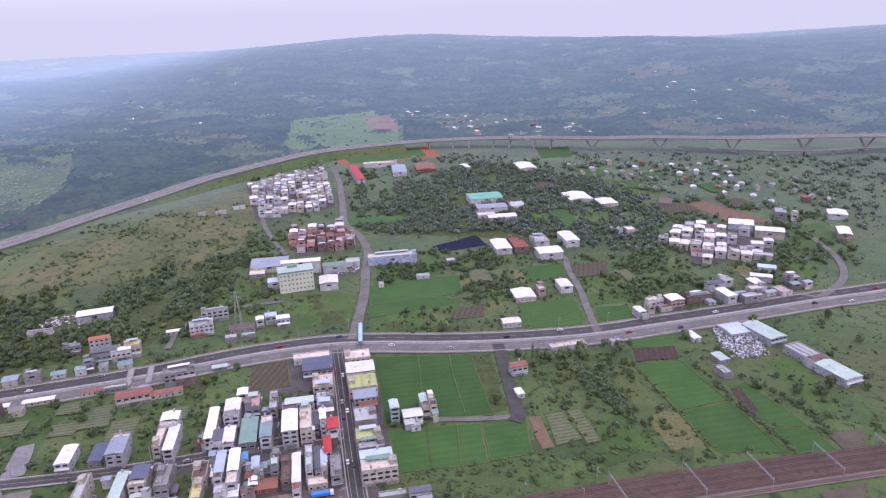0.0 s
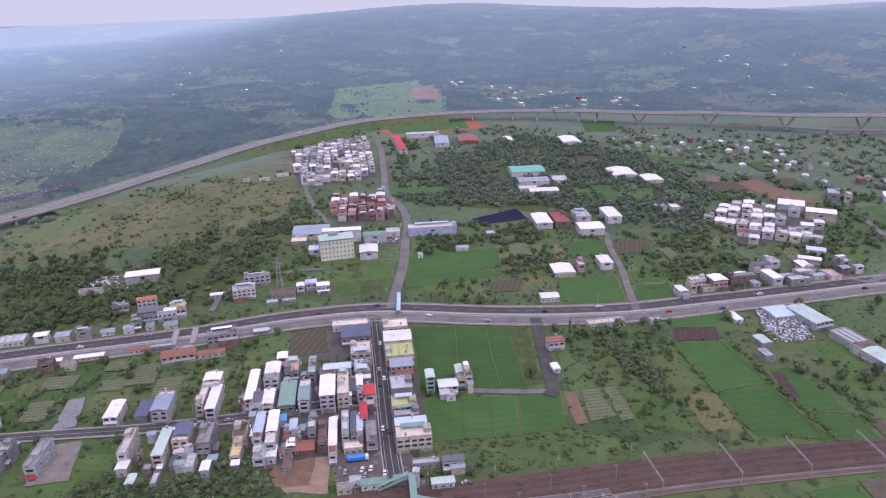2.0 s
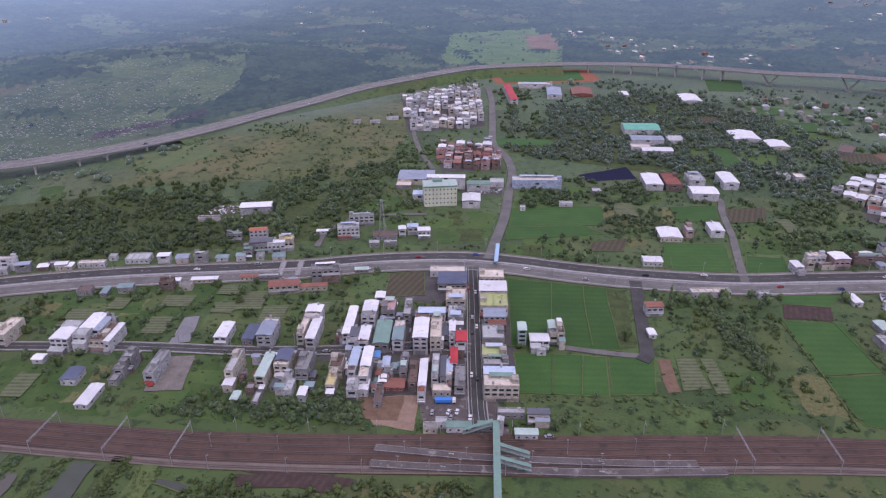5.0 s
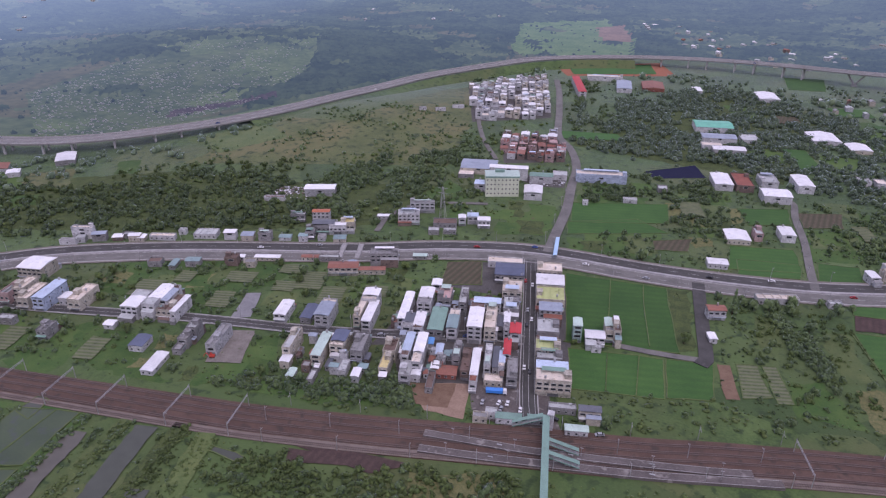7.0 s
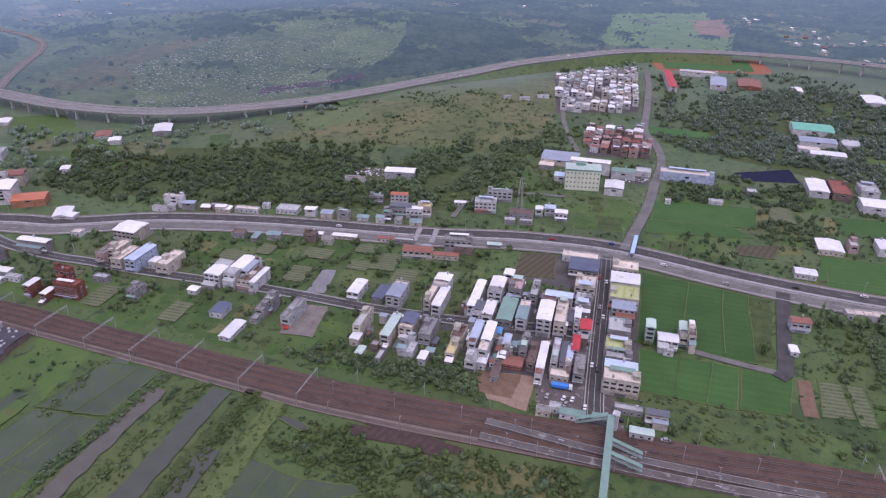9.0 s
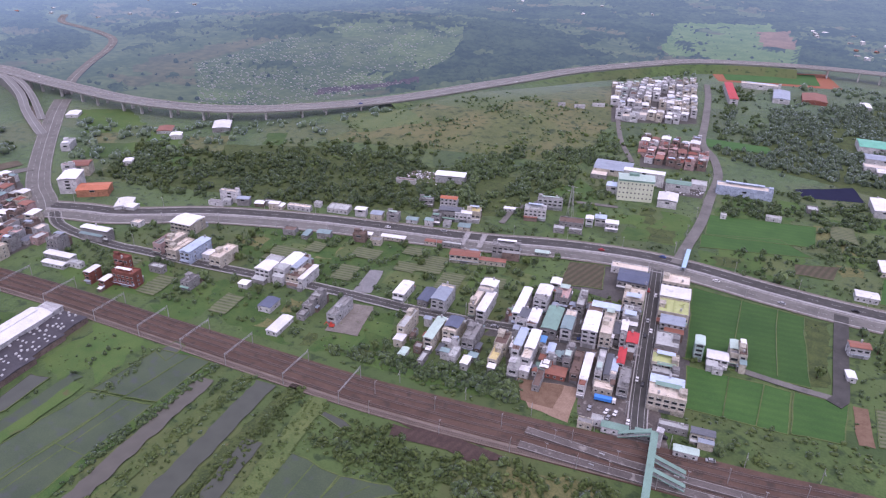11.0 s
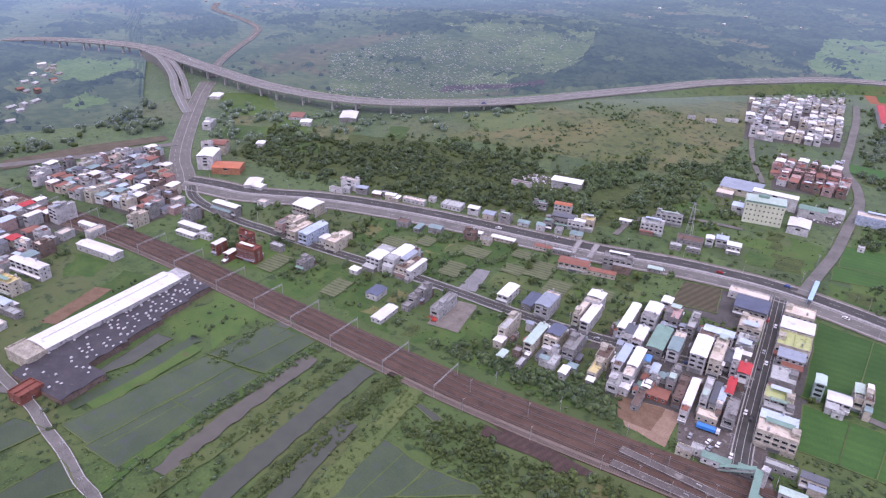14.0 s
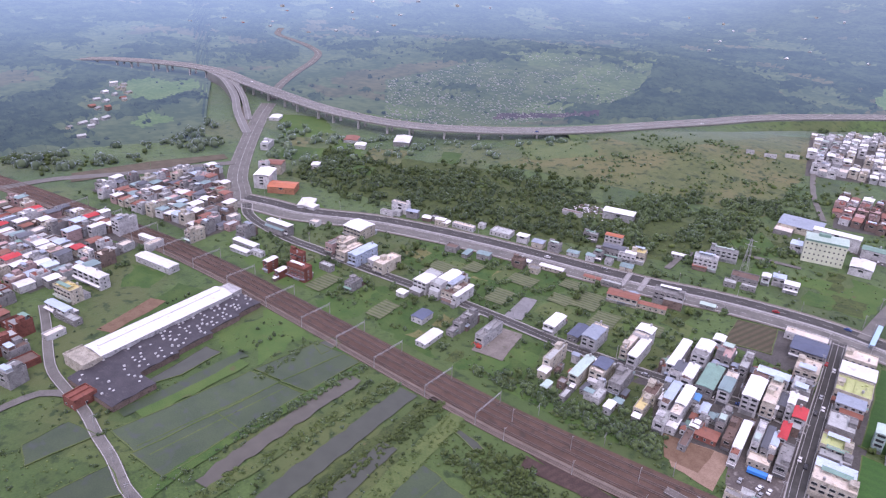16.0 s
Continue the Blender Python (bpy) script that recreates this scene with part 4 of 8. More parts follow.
def railway():
    take_line(rail_line, 13)
    bed = part("railway_bed", ribbon(rail_line, 9.5 + 5.0 * yard, -10.5 - 2.5 * yard, 0.55, thick=0.6).mesh("railway_bed", BALLAST))
    tagged(bed, "rust-brown ballast bed of the railway", "railway", kind="structure")
    tagged(part("ballast_shoulder", ribbon(rail_line, -7.6, -11.6 - yard, 0.62, thick=0.4).mesh("ballast_shoulder", BALLAST_NEW)), "paler ballast under the outer tracks", "ballast", kind="structure")
    normal = sides_of(rail_line)
    for off in TRACKS:
        spread = 1.0 + 0.12 * yard
        mid = rail_line + normal * (off * spread)[:, None]
        track = tagged(part("railway_track", None), "rusty railway track on concrete sleepers", "railway track", "railway tracks")
        for s in (-0.58, 0.58):
            part("rail", ribbon(mid, s + 0.09, s - 0.09, 0.92, thick=0.18).mesh("rail", STEEL), track)
        ties = Shape()
        for k in range(60, len(mid) - 1):
            d, side = mid[k + 1] - mid[k], sides_of(mid[k:k + 2])[0]
            for t in np.arange(0, 1, 0.25):
                c = mid[k] + d * t
                a, b = c - side * 1.1, c + side * 1.1
                ties.beam((*a, 0.68), (*b, 0.68), 0.26, 0.16)
        tagged(part("sleeper_course", ties.mesh("sleeper_course", SLEEPER), track, "course of concrete sleepers"), kind="stuff")


railway()


def at_rail(x, off=0.0):
    k = int(np.argmin(np.abs(rail_line[:, 0] - x)))
    n = sides_of(rail_line[k:k + 2])[0]
    p = rail_line[k] + n * off
    return p[0], p[1], math.degrees(math.atan2(-n[0], n[1]))


def gantry(x, reach=(-11.5, 10.5), high=7.2):
    """A catenary portal over the tracks."""
    px, py, turn = at_rail(x)
    ob = tagged(new("catenary_gantry"), "grey steel catenary portal spanning the railway tracks", "gantry", "gantries along the railway")
    ob.matrix_basis = pose(px, py, 0.5, 0, 0, turn)
    for off in reach:
        part("post", Shape().rod(0, off, 0, high + 0.5, 0.22, 0.16, 6).mesh("post", GALVANISED), ob)
    truss = Shape().beam((0, reach[0], high), (0, reach[1], high), 0.18, 0.18).beam((0, reach[0], high - 0.8), (0, reach[1], high - 0.8), 0.18, 0.18)
    steps = np.linspace(reach[0], reach[1], 12)
    for k, (a, b) in enumerate(zip(steps, steps[1:])):
        truss.beam((0, a, high - 0.8 * (k % 2)), (0, b, high - 0.8 * ((k + 1) % 2)), 0.1, 0.1)
    part("beam", truss.mesh("beam", GALVANISED), ob)
    for off in TRACKS:
        part("hanger", Shape().rod(0, off, high - 2.0, high - 0.8, 0.08, 0.08, 5).mesh("hanger", GALVANISED), ob)


for x in (-560, -520, -480, -444, -410, -372, -335, -301, -270, -240, -206, -174, 80, 116, 150, 186, 222, 260, 300):
    gantry(x)


def mast(x, off, reach):
    px, py, turn = at_rail(x, off)
    ob = tagged(new("catenary_mast"), "slim steel catenary mast beside the tracks", "mast", "masts in the station yard")
    ob.matrix_basis = pose(px, py, 0.5, 0, 0, turn)
    part("post", Shape().rod(0, 0, 0, 8.2, 0.17, 0.11, 6).mesh("post", GALVANISED), ob)
    part("bracket", Shape().beam((0, 0, 6.8), (0, reach, 6.6), 0.1, 0.1).beam((0, 0, 7.8), (0, reach * 0.8, 6.7), 0.06, 0.06).mesh("bracket", GALVANISED), ob)


for x in range(-160, 70, 32):
    mast(x, 2.0, 2.4)
    mast(x + 5, -12.6, 2.6)
    mast(x + 9, 14.5, -2.6)

# ---- houses ----
rng = random.Random(11)
ROOF_WORDS = {"white": "white metal", "cream": "flat cream", "slate": "dark slate-grey metal", "red": "bright red metal", "pink": "flat pinkish", "pale": "flat pale grey",
              "green": "dull green metal", "teal": "grey-green metal", "grey": "flat grey concrete", "sky": "light blue metal", "navy": "dark blue metal",
              "brown": "dark brown flat", "lime": "yellow-green flat", "steel": "blue-grey metal", "mint": "pale mint metal", "yellow": "flat yellow", "blue": "blue metal",
              "rust": "rusty red metal", "orange": "orange tiled", "brick": "brick red flat", "jade": "bright green metal", "chalk": "flat whitewashed"}
WALL_WORDS = {"white": "white", "cream": "cream", "grey": "grey concrete", "pink": "pinkish tiled", "brown": "brown tiled", "brick": "red brick", "sky": "light blue",
              "pale": "pale grey", "teal": "green-tinted", "orange": "orange"}
COUNT_WORDS = {1: "single-storey", 2: "two-storey", 3: "three-storey", 4: "four-storey", 5: "five-storey", 6: "six-storey"}
STOREY = 2.8


def window_mesh(w, h):
    """A frame that stands proud of the wall, with the pane set back in it and a mullion-wide border, in one piece."""
    a, b, f = w / 2, h, 0.11
    corners = [(-a, 0.02, 0), (a, 0.02, 0), (a, 0.02, b), (-a, 0.02, b), (-a, -0.12, 0), (a, -0.12, 0), (a, -0.12, b), (-a, -0.12, b)]
    corners += [(-a + f, -0.12, f), (a - f, -0.12, f), (a - f, -0.12, b - f), (-a + f, -0.12, b - f)]
    corners += [(-a + f, -0.03, f), (a - f, -0.03, f), (a - f, -0.03, b - f), (-a + f, -0.03, b - f)]
    ring = lambda p, q: [(p + k, p + (k + 1) % 4, q + (k + 1) % 4, q + k) for k in range(4)]
    s = Shape().add(corners, ring(0, 4) + ring(4, 8) + ring(8, 12))
    s.f.append((12, 13, 14, 15))
    s.m.append(1)
    return s.mesh("window", FRAME, GLASS)


WINDOWS = {k: window_mesh(*k) for k in ((1.2, 1.3), (1.8, 1.4), (2.6, 1.5), (3.6, 1.7))}
SHUTTER = surface("roller_shutter", (0.16, 0.165, 0.17), (0.30, 0.30, 0.30), 0.4, 3.0, rough=0.5, vary=0.3, stripes=(0.4, 0, (0.12, 0.12, 0.12), 0.3))
AWNING = [ROOF[k] for k in ("sky", "mint", "pale", "white", "steel", "green")]
TANK = Shape().rod(0, 0, 0.5, 2.0, 0.62, 0.62, 10).rod(0, 0, 2.0, 2.25, 0.62, 0.2, 10).rod(0.4, 0.4, 0, 0.5, 0.06).rod(-0.4, 0.4, 0, 0.5, 0.06).rod(0, -0.5, 0, 0.5, 0.06).mesh("water_tank", GALVANISED)
facing = {"front": (0, 0), "back": (180, 1), "east": (90, 2), "west": (-90, 3)}


def house(x, y, turn, w, d, storeys, roof, wall, group, detail=2, name=None, words=None):
    """A house: its walls with storey ledges, a metal or flat roof with what stands on it, and each window."""
    low = storeys < 1.7
    kind = name or ("shed" if low else "house")
    ob = new(kind)
    take_box(x, y, turn, w + 3, d + 3)
    g = float(ground_z(x, y))
    ob.matrix_basis = pose(x, y, g, 0, 0, turn)
    floors = max(1, int(storeys + 0.35))
    big = w * d > 420
    label = words or f"{COUNT_WORDS[min(6, floors)]} {WALL_WORDS[wall]} {'shed' if low else 'house'} with {'long ' if big else ''}{ROOF_WORDS[roof]} roof"
    tagged(ob, label, "shed" if low else "house", group)
    high = storeys * STOREY + 0.3
    # one solid, whose front and back step out in a ledge at each storey
    side = [(d / 2, -1.0)]
    for k in range(1, floors if detail == 2 else 0):
        z = k * STOREY + 0.1
        if z < high - 1:
            side += [(d / 2, z), (d / 2 + 0.22, z), (d / 2 + 0.22, z + 0.22), (d / 2, z + 0.22)]
    side.append((d / 2, high))
    profile = side + [(-q, z) for q, z in reversed(side)]
    n = len(profile)
    body = Shape().add([(x0, q, z) for x0 in (-w / 2, w / 2) for q, z in profile],
                       [((k + 1) % n, (k + 1) % n + n, k + n, k) for k in range(n)] + [tuple(reversed(range(n))), tuple(range(n, 2 * n))])
    part("wall", body.mesh("wall", WALL[wall]), ob)
    if roof in METAL_ROOFS:
        rise = min(0.11 * min(w, d) / 2 + 0.18, 2.4)
        lift = rng.choice((0.0, 0.0, 0.9)) if storeys >= 2 and not big else 0.0
        deck = Shape()
        if detail == 2 and w <= d and d > 12.5 and not low and not big and rng.random() < 0.75:
            # the sheet roof stops short, over an open flat terrace with its parapet and clutter
            cut, end = d * rng.uniform(0.18, 0.36), rng.choice((-1, -1, 1))
            deck.gable(w, d - cut, high + lift + 0.02, rise)
            deck.v = [(a, b - end * cut / 2, c) for a, b, c in deck.v]
            y0, y1 = sorted((end * d / 2, end * (d / 2 - cut + 0.5)))
            floor = Shape().box(-w / 2 + 0.2, y0 + 0.2, high, w / 2 - 0.2, y1 - 0.2, high + 0.12)
            for _ in range(rng.randint(2, 4)):
                px, py, ps = rng.uniform(-0.35, 0.35) * w, rng.uniform(y0 + 0.8, y1 - 0.8), rng.uniform(0.25, 0.6)
                floor.box(px - ps, py - ps, high + 0.12, px + ps, py + ps, high + rng.uniform(0.5, 1.4))
            part("terrace", floor.mesh("terrace", ROOF[rng.choice(("grey", "pale", "brown", "rust", "cream"))]), ob, "open flat roof terrace with odds and ends")
            rim = Shape().box(-w / 2, y0, high, -w / 2 + 0.2, y1, high + 1.0).box(w / 2 - 0.2, y0, high, w / 2, y1, high + 1.0)
            edge = y0 if end < 0 else y1 - 0.2
            rim.box(-w / 2 + 0.2, edge, high, w / 2 - 0.2, edge + 0.2, high + 1.0)
            part("parapet", rim.mesh("parapet", WALL[wall]), ob)
        elif w <= d:
            deck.gable(w, d, high + lift + 0.02, rise)
        else:
            deck.gable(d, w, high + lift + 0.02, rise)
            deck.v = [(-b, a, c) for a, b, c in deck.v]
        if lift:
            low_y, high_y = min(q[1] for q in deck.v) + 0.5, max(q[1] for q in deck.v) - 0.5
            for a in (-1, 1):
                for b in (low_y, high_y):
                    deck.rod(a * (w / 2 - 0.15), b, high, high + lift + 0.1, 0.08, 0.08, 5)
        part("roof", deck.mesh("roof", ROOF[roof]), ob)
        if rng.random() < 0.35 and detail and not low:
            part("water_tank", TANK, ob, "shiny steel water tank", pose(rng.uniform(-0.2, 0.2) * w, d / 2 - 1.2, high + 0.3 + lift))
    else:
        t, p = 0.22, 0.95
        rim = Shape().box(-w / 2 - 0.04, -d / 2 - 0.04, high, w / 2 + 0.04, -d / 2 + t, high + p).box(-w / 2 - 0.04, d / 2 - t, high, w / 2 + 0.04, d / 2 + 0.04, high + p)
        rim.box(-w / 2 - 0.04, -d / 2 + t, high, -w / 2 + t, d / 2 - t, high + p).box(w / 2 - t, -d / 2 + t, high, w / 2 + 0.04, d / 2 - t, high + p)
        part("parapet", rim.mesh("parapet", WALL[wall]), ob)
        deck = Shape().box(-w / 2 + t, -d / 2 + t, high, w / 2 - t, d / 2 - t, high + 0.14)
        if detail == 2:
            # low upstands, plinths and a party wall across the roof
            for k in range(int(w / 5.5)):
                px = (k + 1) / (int(w / 5.5) + 1) * w - w / 2
                deck.box(px - 0.12, -d / 2 + t, high + 0.14, px + 0.12, d / 2 - t, high + rng.uniform(0.6, 1.1))
            for k in range(rng.randint(2, 5)):
                px, py, ps, ph = rng.uniform(-0.38, 0.38) * w, rng.uniform(-0.4, 0.4) * d, rng.uniform(0.3, 0.9), rng.uniform(0.3, 1.2)
                deck.box(px - ps, py - ps * 0.7, high + 0.14, px + ps, py + ps * 0.7, high + ph)
        part("roof", deck.mesh("roof", ROOF[roof]), ob)
        if not low and detail:
            sw, sd = min(3.2, w * 0.6), min(4.2, d * 0.35)
            sx, sy = rng.choice((-1, 1)) * (w / 2 - sw / 2 - 0.3), rng.uniform(-0.3, 0.3) * d
            hut = Shape().box(sx - sw / 2, sy - sd / 2, high + 0.14, sx + sw / 2, sy + sd / 2, high + 2.7).box(sx - sw / 2 - 0.25, sy - sd / 2 - 0.25, high + 2.7, sx + sw / 2 + 0.25, sy + sd / 2 + 0.25, high + 2.9)
            part("stair_house", hut.mesh("stair_house", WALL[wall]), ob, "rooftop stair house")
            if rng.random() < 0.75:
                part("water_tank", TANK, ob, "shiny steel water tank", pose(-sx * 0.6, sy + rng.choice((-1, 1)) * (sd / 2 + 1.0), high + 0.14))
            if rng.random() < 0.5:
                cw, cd = w * 0.7, min(5, d * 0.35)
                cy = -math.copysign(d / 2 - cd / 2 - 0.5, sy)
                lean = Shape().box(-cw / 2, cy - cd / 2, high + 2.35, cw / 2, cy + cd / 2, high + 2.45)
                for a in (-1, 1):
                    for b in (-1, 1):
                        lean.rod(a * (cw / 2 - 0.1), cy + b * (cd / 2 - 0.1), high + 0.14, high + 2.36, 0.06, 0.06, 5)
                part("roof_canopy", lean.mesh("roof_canopy", rng.choice(AWNING)), ob, "light metal canopy on the roof")
    if detail == 0:
        return ob
    if detail == 2 and not low and not name:
        for side in (1, -1):
            if rng.random() < (0.65 if side > 0 else 0.3):
                aw, ad, ah = w * rng.uniform(0.5, 0.98), rng.uniform(1.8, 4.5), high * rng.choice((0.32, 0.34, 0.62, 0.66))
                ax = rng.choice((-1, 1)) * (w - aw) / 2
                y0 = side * d / 2 + (0.03 if side > 0 else -ad - 0.25)
                annex = Shape().box(ax - aw / 2, y0, -0.8, ax + aw / 2, y0 + ad, ah)
                a = part("annex", annex.mesh("annex", WALL[rng.choice(("grey", wall, "pale", "brown"))]), ob, "lower rear annex")
                slope = 0.5 * side
                cover = Shape().add([(ax - aw / 2 - 0.2, y0 - 0.2, ah + 0.5 + slope * 0.6), (ax + aw / 2 + 0.2, y0 - 0.2, ah + 0.5 + slope * 0.6), (ax + aw / 2 + 0.2, y0 + ad + 0.2, ah + 0.5 - slope * 0.6), (ax - aw / 2 - 0.2, y0 + ad + 0.2, ah + 0.5 - slope * 0.6),
                                     (ax - aw / 2 - 0.2, y0 - 0.2, ah + 0.6 + slope * 0.6), (ax + aw / 2 + 0.2, y0 - 0.2, ah + 0.6 + slope * 0.6), (ax + aw / 2 + 0.2, y0 + ad + 0.2, ah + 0.6 - slope * 0.6), (ax - aw / 2 - 0.2, y0 + ad + 0.2, ah + 0.6 - slope * 0.6)],
                                    [(3, 2, 1, 0), (4, 5, 6, 7), (0, 1, 5, 4), (1, 2, 6, 5), (2, 3, 7, 6), (3, 0, 4, 7)])
                part("annex_roof", cover.mesh("annex_roof", ROOF[rng.choice(("pale", "grey", "steel", "white", "rust", "teal", "brown"))]), a, "sloping sheet roof of the annex")
        if floors >= 2 and rng.random() < 0.6:
            bal = Shape().box(-w / 2 + 0.1, -d / 2 - 1.2, STOREY, w / 2 - 0.1, -d / 2 - 0.02, STOREY + 0.16).box(-w / 2 + 0.1, -d / 2 - 1.2, STOREY + 0.16, w / 2 - 0.1, -d / 2 - 1.08, STOREY + 1.1)
            part("balcony", bal.mesh("balcony", WALL[wall]), ob, "front balcony with a solid parapet")
    faces = ("front",) if detail == 1 else ("front",) if w < 1.5 * d and d < 9 else ("front", "east", "west")
    for side in faces:
        length = w if side in ("front", "back") else d
        spin, _ = facing[side]
        reach = d / 2 if side in ("front", "back") else w / 2
        for k in range(floors):
            z = k * STOREY + 1.1
            if z + 1.5 > high:
                continue
            if k == 0 and side == "front" and not low:
                sw = min(w * 0.82, 5.5)
                if detail == 2:
                    part("shutter", Shape().box(-sw / 2, -d / 2 - 0.06, 0.1, sw / 2, -d / 2 + 0.05, 2.75).mesh("shutter", SHUTTER), ob, "grey roller shutter at street level")
                    if rng.random() < 0.7:
                        aw = Shape().add([(-w / 2, -d / 2, 3.15), (w / 2, -d / 2, 3.15), (w / 2, -d / 2 - 1.5, 2.75), (-w / 2, -d / 2 - 1.5, 2.75),
                                          (-w / 2, -d / 2, 3.25), (w / 2, -d / 2, 3.25), (w / 2, -d / 2 - 1.5, 2.85), (-w / 2, -d / 2 - 1.5, 2.85)],
                                         [(3, 2, 1, 0), (4, 5, 6, 7), (2, 3, 7, 6), (1, 2, 6, 5), (3, 0, 4, 7)])
                        part("awning", aw.mesh("awning", rng.choice(AWNING)), ob, "sloping metal awning")
                continue
            if side in ("east", "west"):
                count = max(1, min(2 if not big else 5, int(length / (6.5 if not big else 7.5))))
            else:
                count = max(1, min(5, int(length / (3.1 if not big else 5.5))))
            if detail == 1:
                count = 1
            if side == "back":
                count = 1 if k == floors - 1 or k == 1 and floors == 2 else 0
            style = (1.2, 1.3) if side in ("east", "west") or low else ((3.6, 1.7) if length / max(count, 1) > 4.6 else (2.6, 1.5) if length / max(count, 1) > 3.3 else (1.8, 1.4))
            for i in range(count):
                off = (i + 0.5) / count * length - length / 2
                r = pose(0, 0, 0, 0, 0, spin) @ pose(off, -reach - 0.02, z)
                part("window", WINDOWS[style], ob, "", r)
    return ob

TOWN_NORTH_A = [  # x, y, width, depth, storeys, roof, wall
    (-130.6, 332.0, 5.0, 31.3, 3, "white", "white"), (-123.5, 316.7, 6.0, 15.6, 3, "slate", "white"),
    (-117.3, 318.2, 5.6, 18.4, 3, "white", "white"), (-123.3, 346.6, 8.3, 19.8, 3, "white", "white"),
    (-123.8, 369.4, 5.9, 7.9, 2, "white", "white"), (-113.9, 355.7, 8.4, 14.8, 2.4, "pink", "grey"),
    (-101.3, 353.7, 4.6, 20.2, 3, "pale", "grey"), (-108.8, 326.0, 8.6, 24.7, 2.4, "green", "grey"),
    (-99.1, 325.5, 5.9, 21.2, 3, "teal", "white"), (-87.0, 330.6, 8.1, 27.3, 4, "white", "white"),
    (-78.7, 332.7, 6.4, 25.9, 3.6, "cream", "cream"), (-84.6, 346.6, 15.6, 6.3, 4, "sky", "white"),
]
TOWN_NORTH_B = [  # x, y, width, depth, storeys, roof, wall
    (-69.4, 332.9, 3.2, 16.8, 3.2, "white", "white"), (-73.3, 333.5, 3.5, 12.4, 2.8, "slate", "grey"),
    (-75.1, 328.0, 3.3, 10.2, 2.6, "white", "white"), (-72.1, 356.2, 9.3, 15.4, 2.4, "pale", "grey"),
    (-62.9, 326.4, 5.8, 10.6, 3, "red", "white"), (-75.7, 374.1, 12.3, 15.4, 3, "cream", "cream"),
    (-83.3, 400.0, 18.8, 16.7, 2, "navy", "grey"), (-90.1, 416.1, 23.6, 7.6, 1.4, "cream", "white"),
]
TOWN_EAST = [  # x, y, width, depth, storeys, roof, wall
    (-58.2, 406.8, 16.2, 11.7, 3, "cream", "cream"), (-54.7, 389.3, 17.2, 13.6, 3, "white", "white"),
    (-51.8, 374.4, 17.2, 16.8, 2.6, "lime", "cream"), (-48.7, 357.7, 13.2, 9.7, 3, "steel", "pale"),
    (-46.4, 337.3, 12.3, 14.4, 2.6, "pale", "grey"), (-42.7, 316.6, 13.3, 10.0, 3, "lime", "cream"),
    (-40.6, 309.7, 13.4, 8.1, 2.4, "pale", "grey"), (-37.2, 298.3, 16.0, 8.8, 3, "sky", "white"),
    (-34.9, 289.3, 17.8, 9.8, 3.2, "cream", "cream"),
]
TOWN_SOUTH_A = [  # x, y, width, depth, storeys, roof, wall
    (-114.9, 293.4, 4.3, 23.3, 3, "sky", "white"), (-107.6, 291.7, 5.1, 27.8, 3, "white", "white"),
    (-109.5, 275.7, 5.8, 12.1, 2, "pale", "white"), (-104.5, 277.9, 4.8, 8.9, 1.6, "white", "white"),
    (-124.2, 291.7, 6.8, 12.8, 2.4, "brown", "cream"), (-98.7, 298.4, 3.7, 10.0, 2, "sky", "white"),
    (-106.6, 306.5, 3.4, 6.3, 1.4, "blue", "white"), (-88.6, 298.5, 4.5, 14.0, 2.4, "grey", "grey"),
    (-82.0, 293.2, 4.6, 20.7, 2, "brown", "brown"),
]
TOWN_SOUTH_B = [  # x, y, width, depth, storeys, roof, wall
    (-75.9, 288.8, 3.8, 30.3, 2.4, "white", "white"), (-71.4, 298.9, 3.6, 19.4, 2.6, "pale", "white"),
    (-67.0, 298.6, 3.2, 18.7, 2.6, "slate", "grey"), (-63.8, 297.7, 3.2, 15.4, 2.6, "sky", "white"),
    (-63.3, 308.3, 3.6, 14.8, 3, "red", "white"), (-57.1, 293.6, 5.5, 19.0, 2, "grey", "grey"),
    (-65.1, 285.4, 9.6, 6.2, 1, "cream", "cream"), (-90.1, 284.9, 10.4, 8.0, 1, "rust", "brick"),
    (-95.4, 273.8, 3.8, 14.6, 1, "brown", "grey"),
]
STATION = [  # x, y, width, depth, storeys, roof, wall
    (-27.6, 274.2, 13.3, 4.2, 1, "pale", "grey"), (-14.3, 272.5, 10.3, 4.2, 2, "slate", "cream"),
    (-18.7, 260.4, 10.6, 4.2, 1.2, "mint", "white"), (-63.9, 255.4, 6.9, 4.2, 1, "grey", "cream"),
    (-59.6, 260.1, 5.6, 4.2, 1, "pale", "white"), (-50.8, 258.8, 12.0, 4.2, 1.2, "green", "white"),
    (-37.8, 262.4, 8.3, 4.2, 1, "green", "grey"),
]
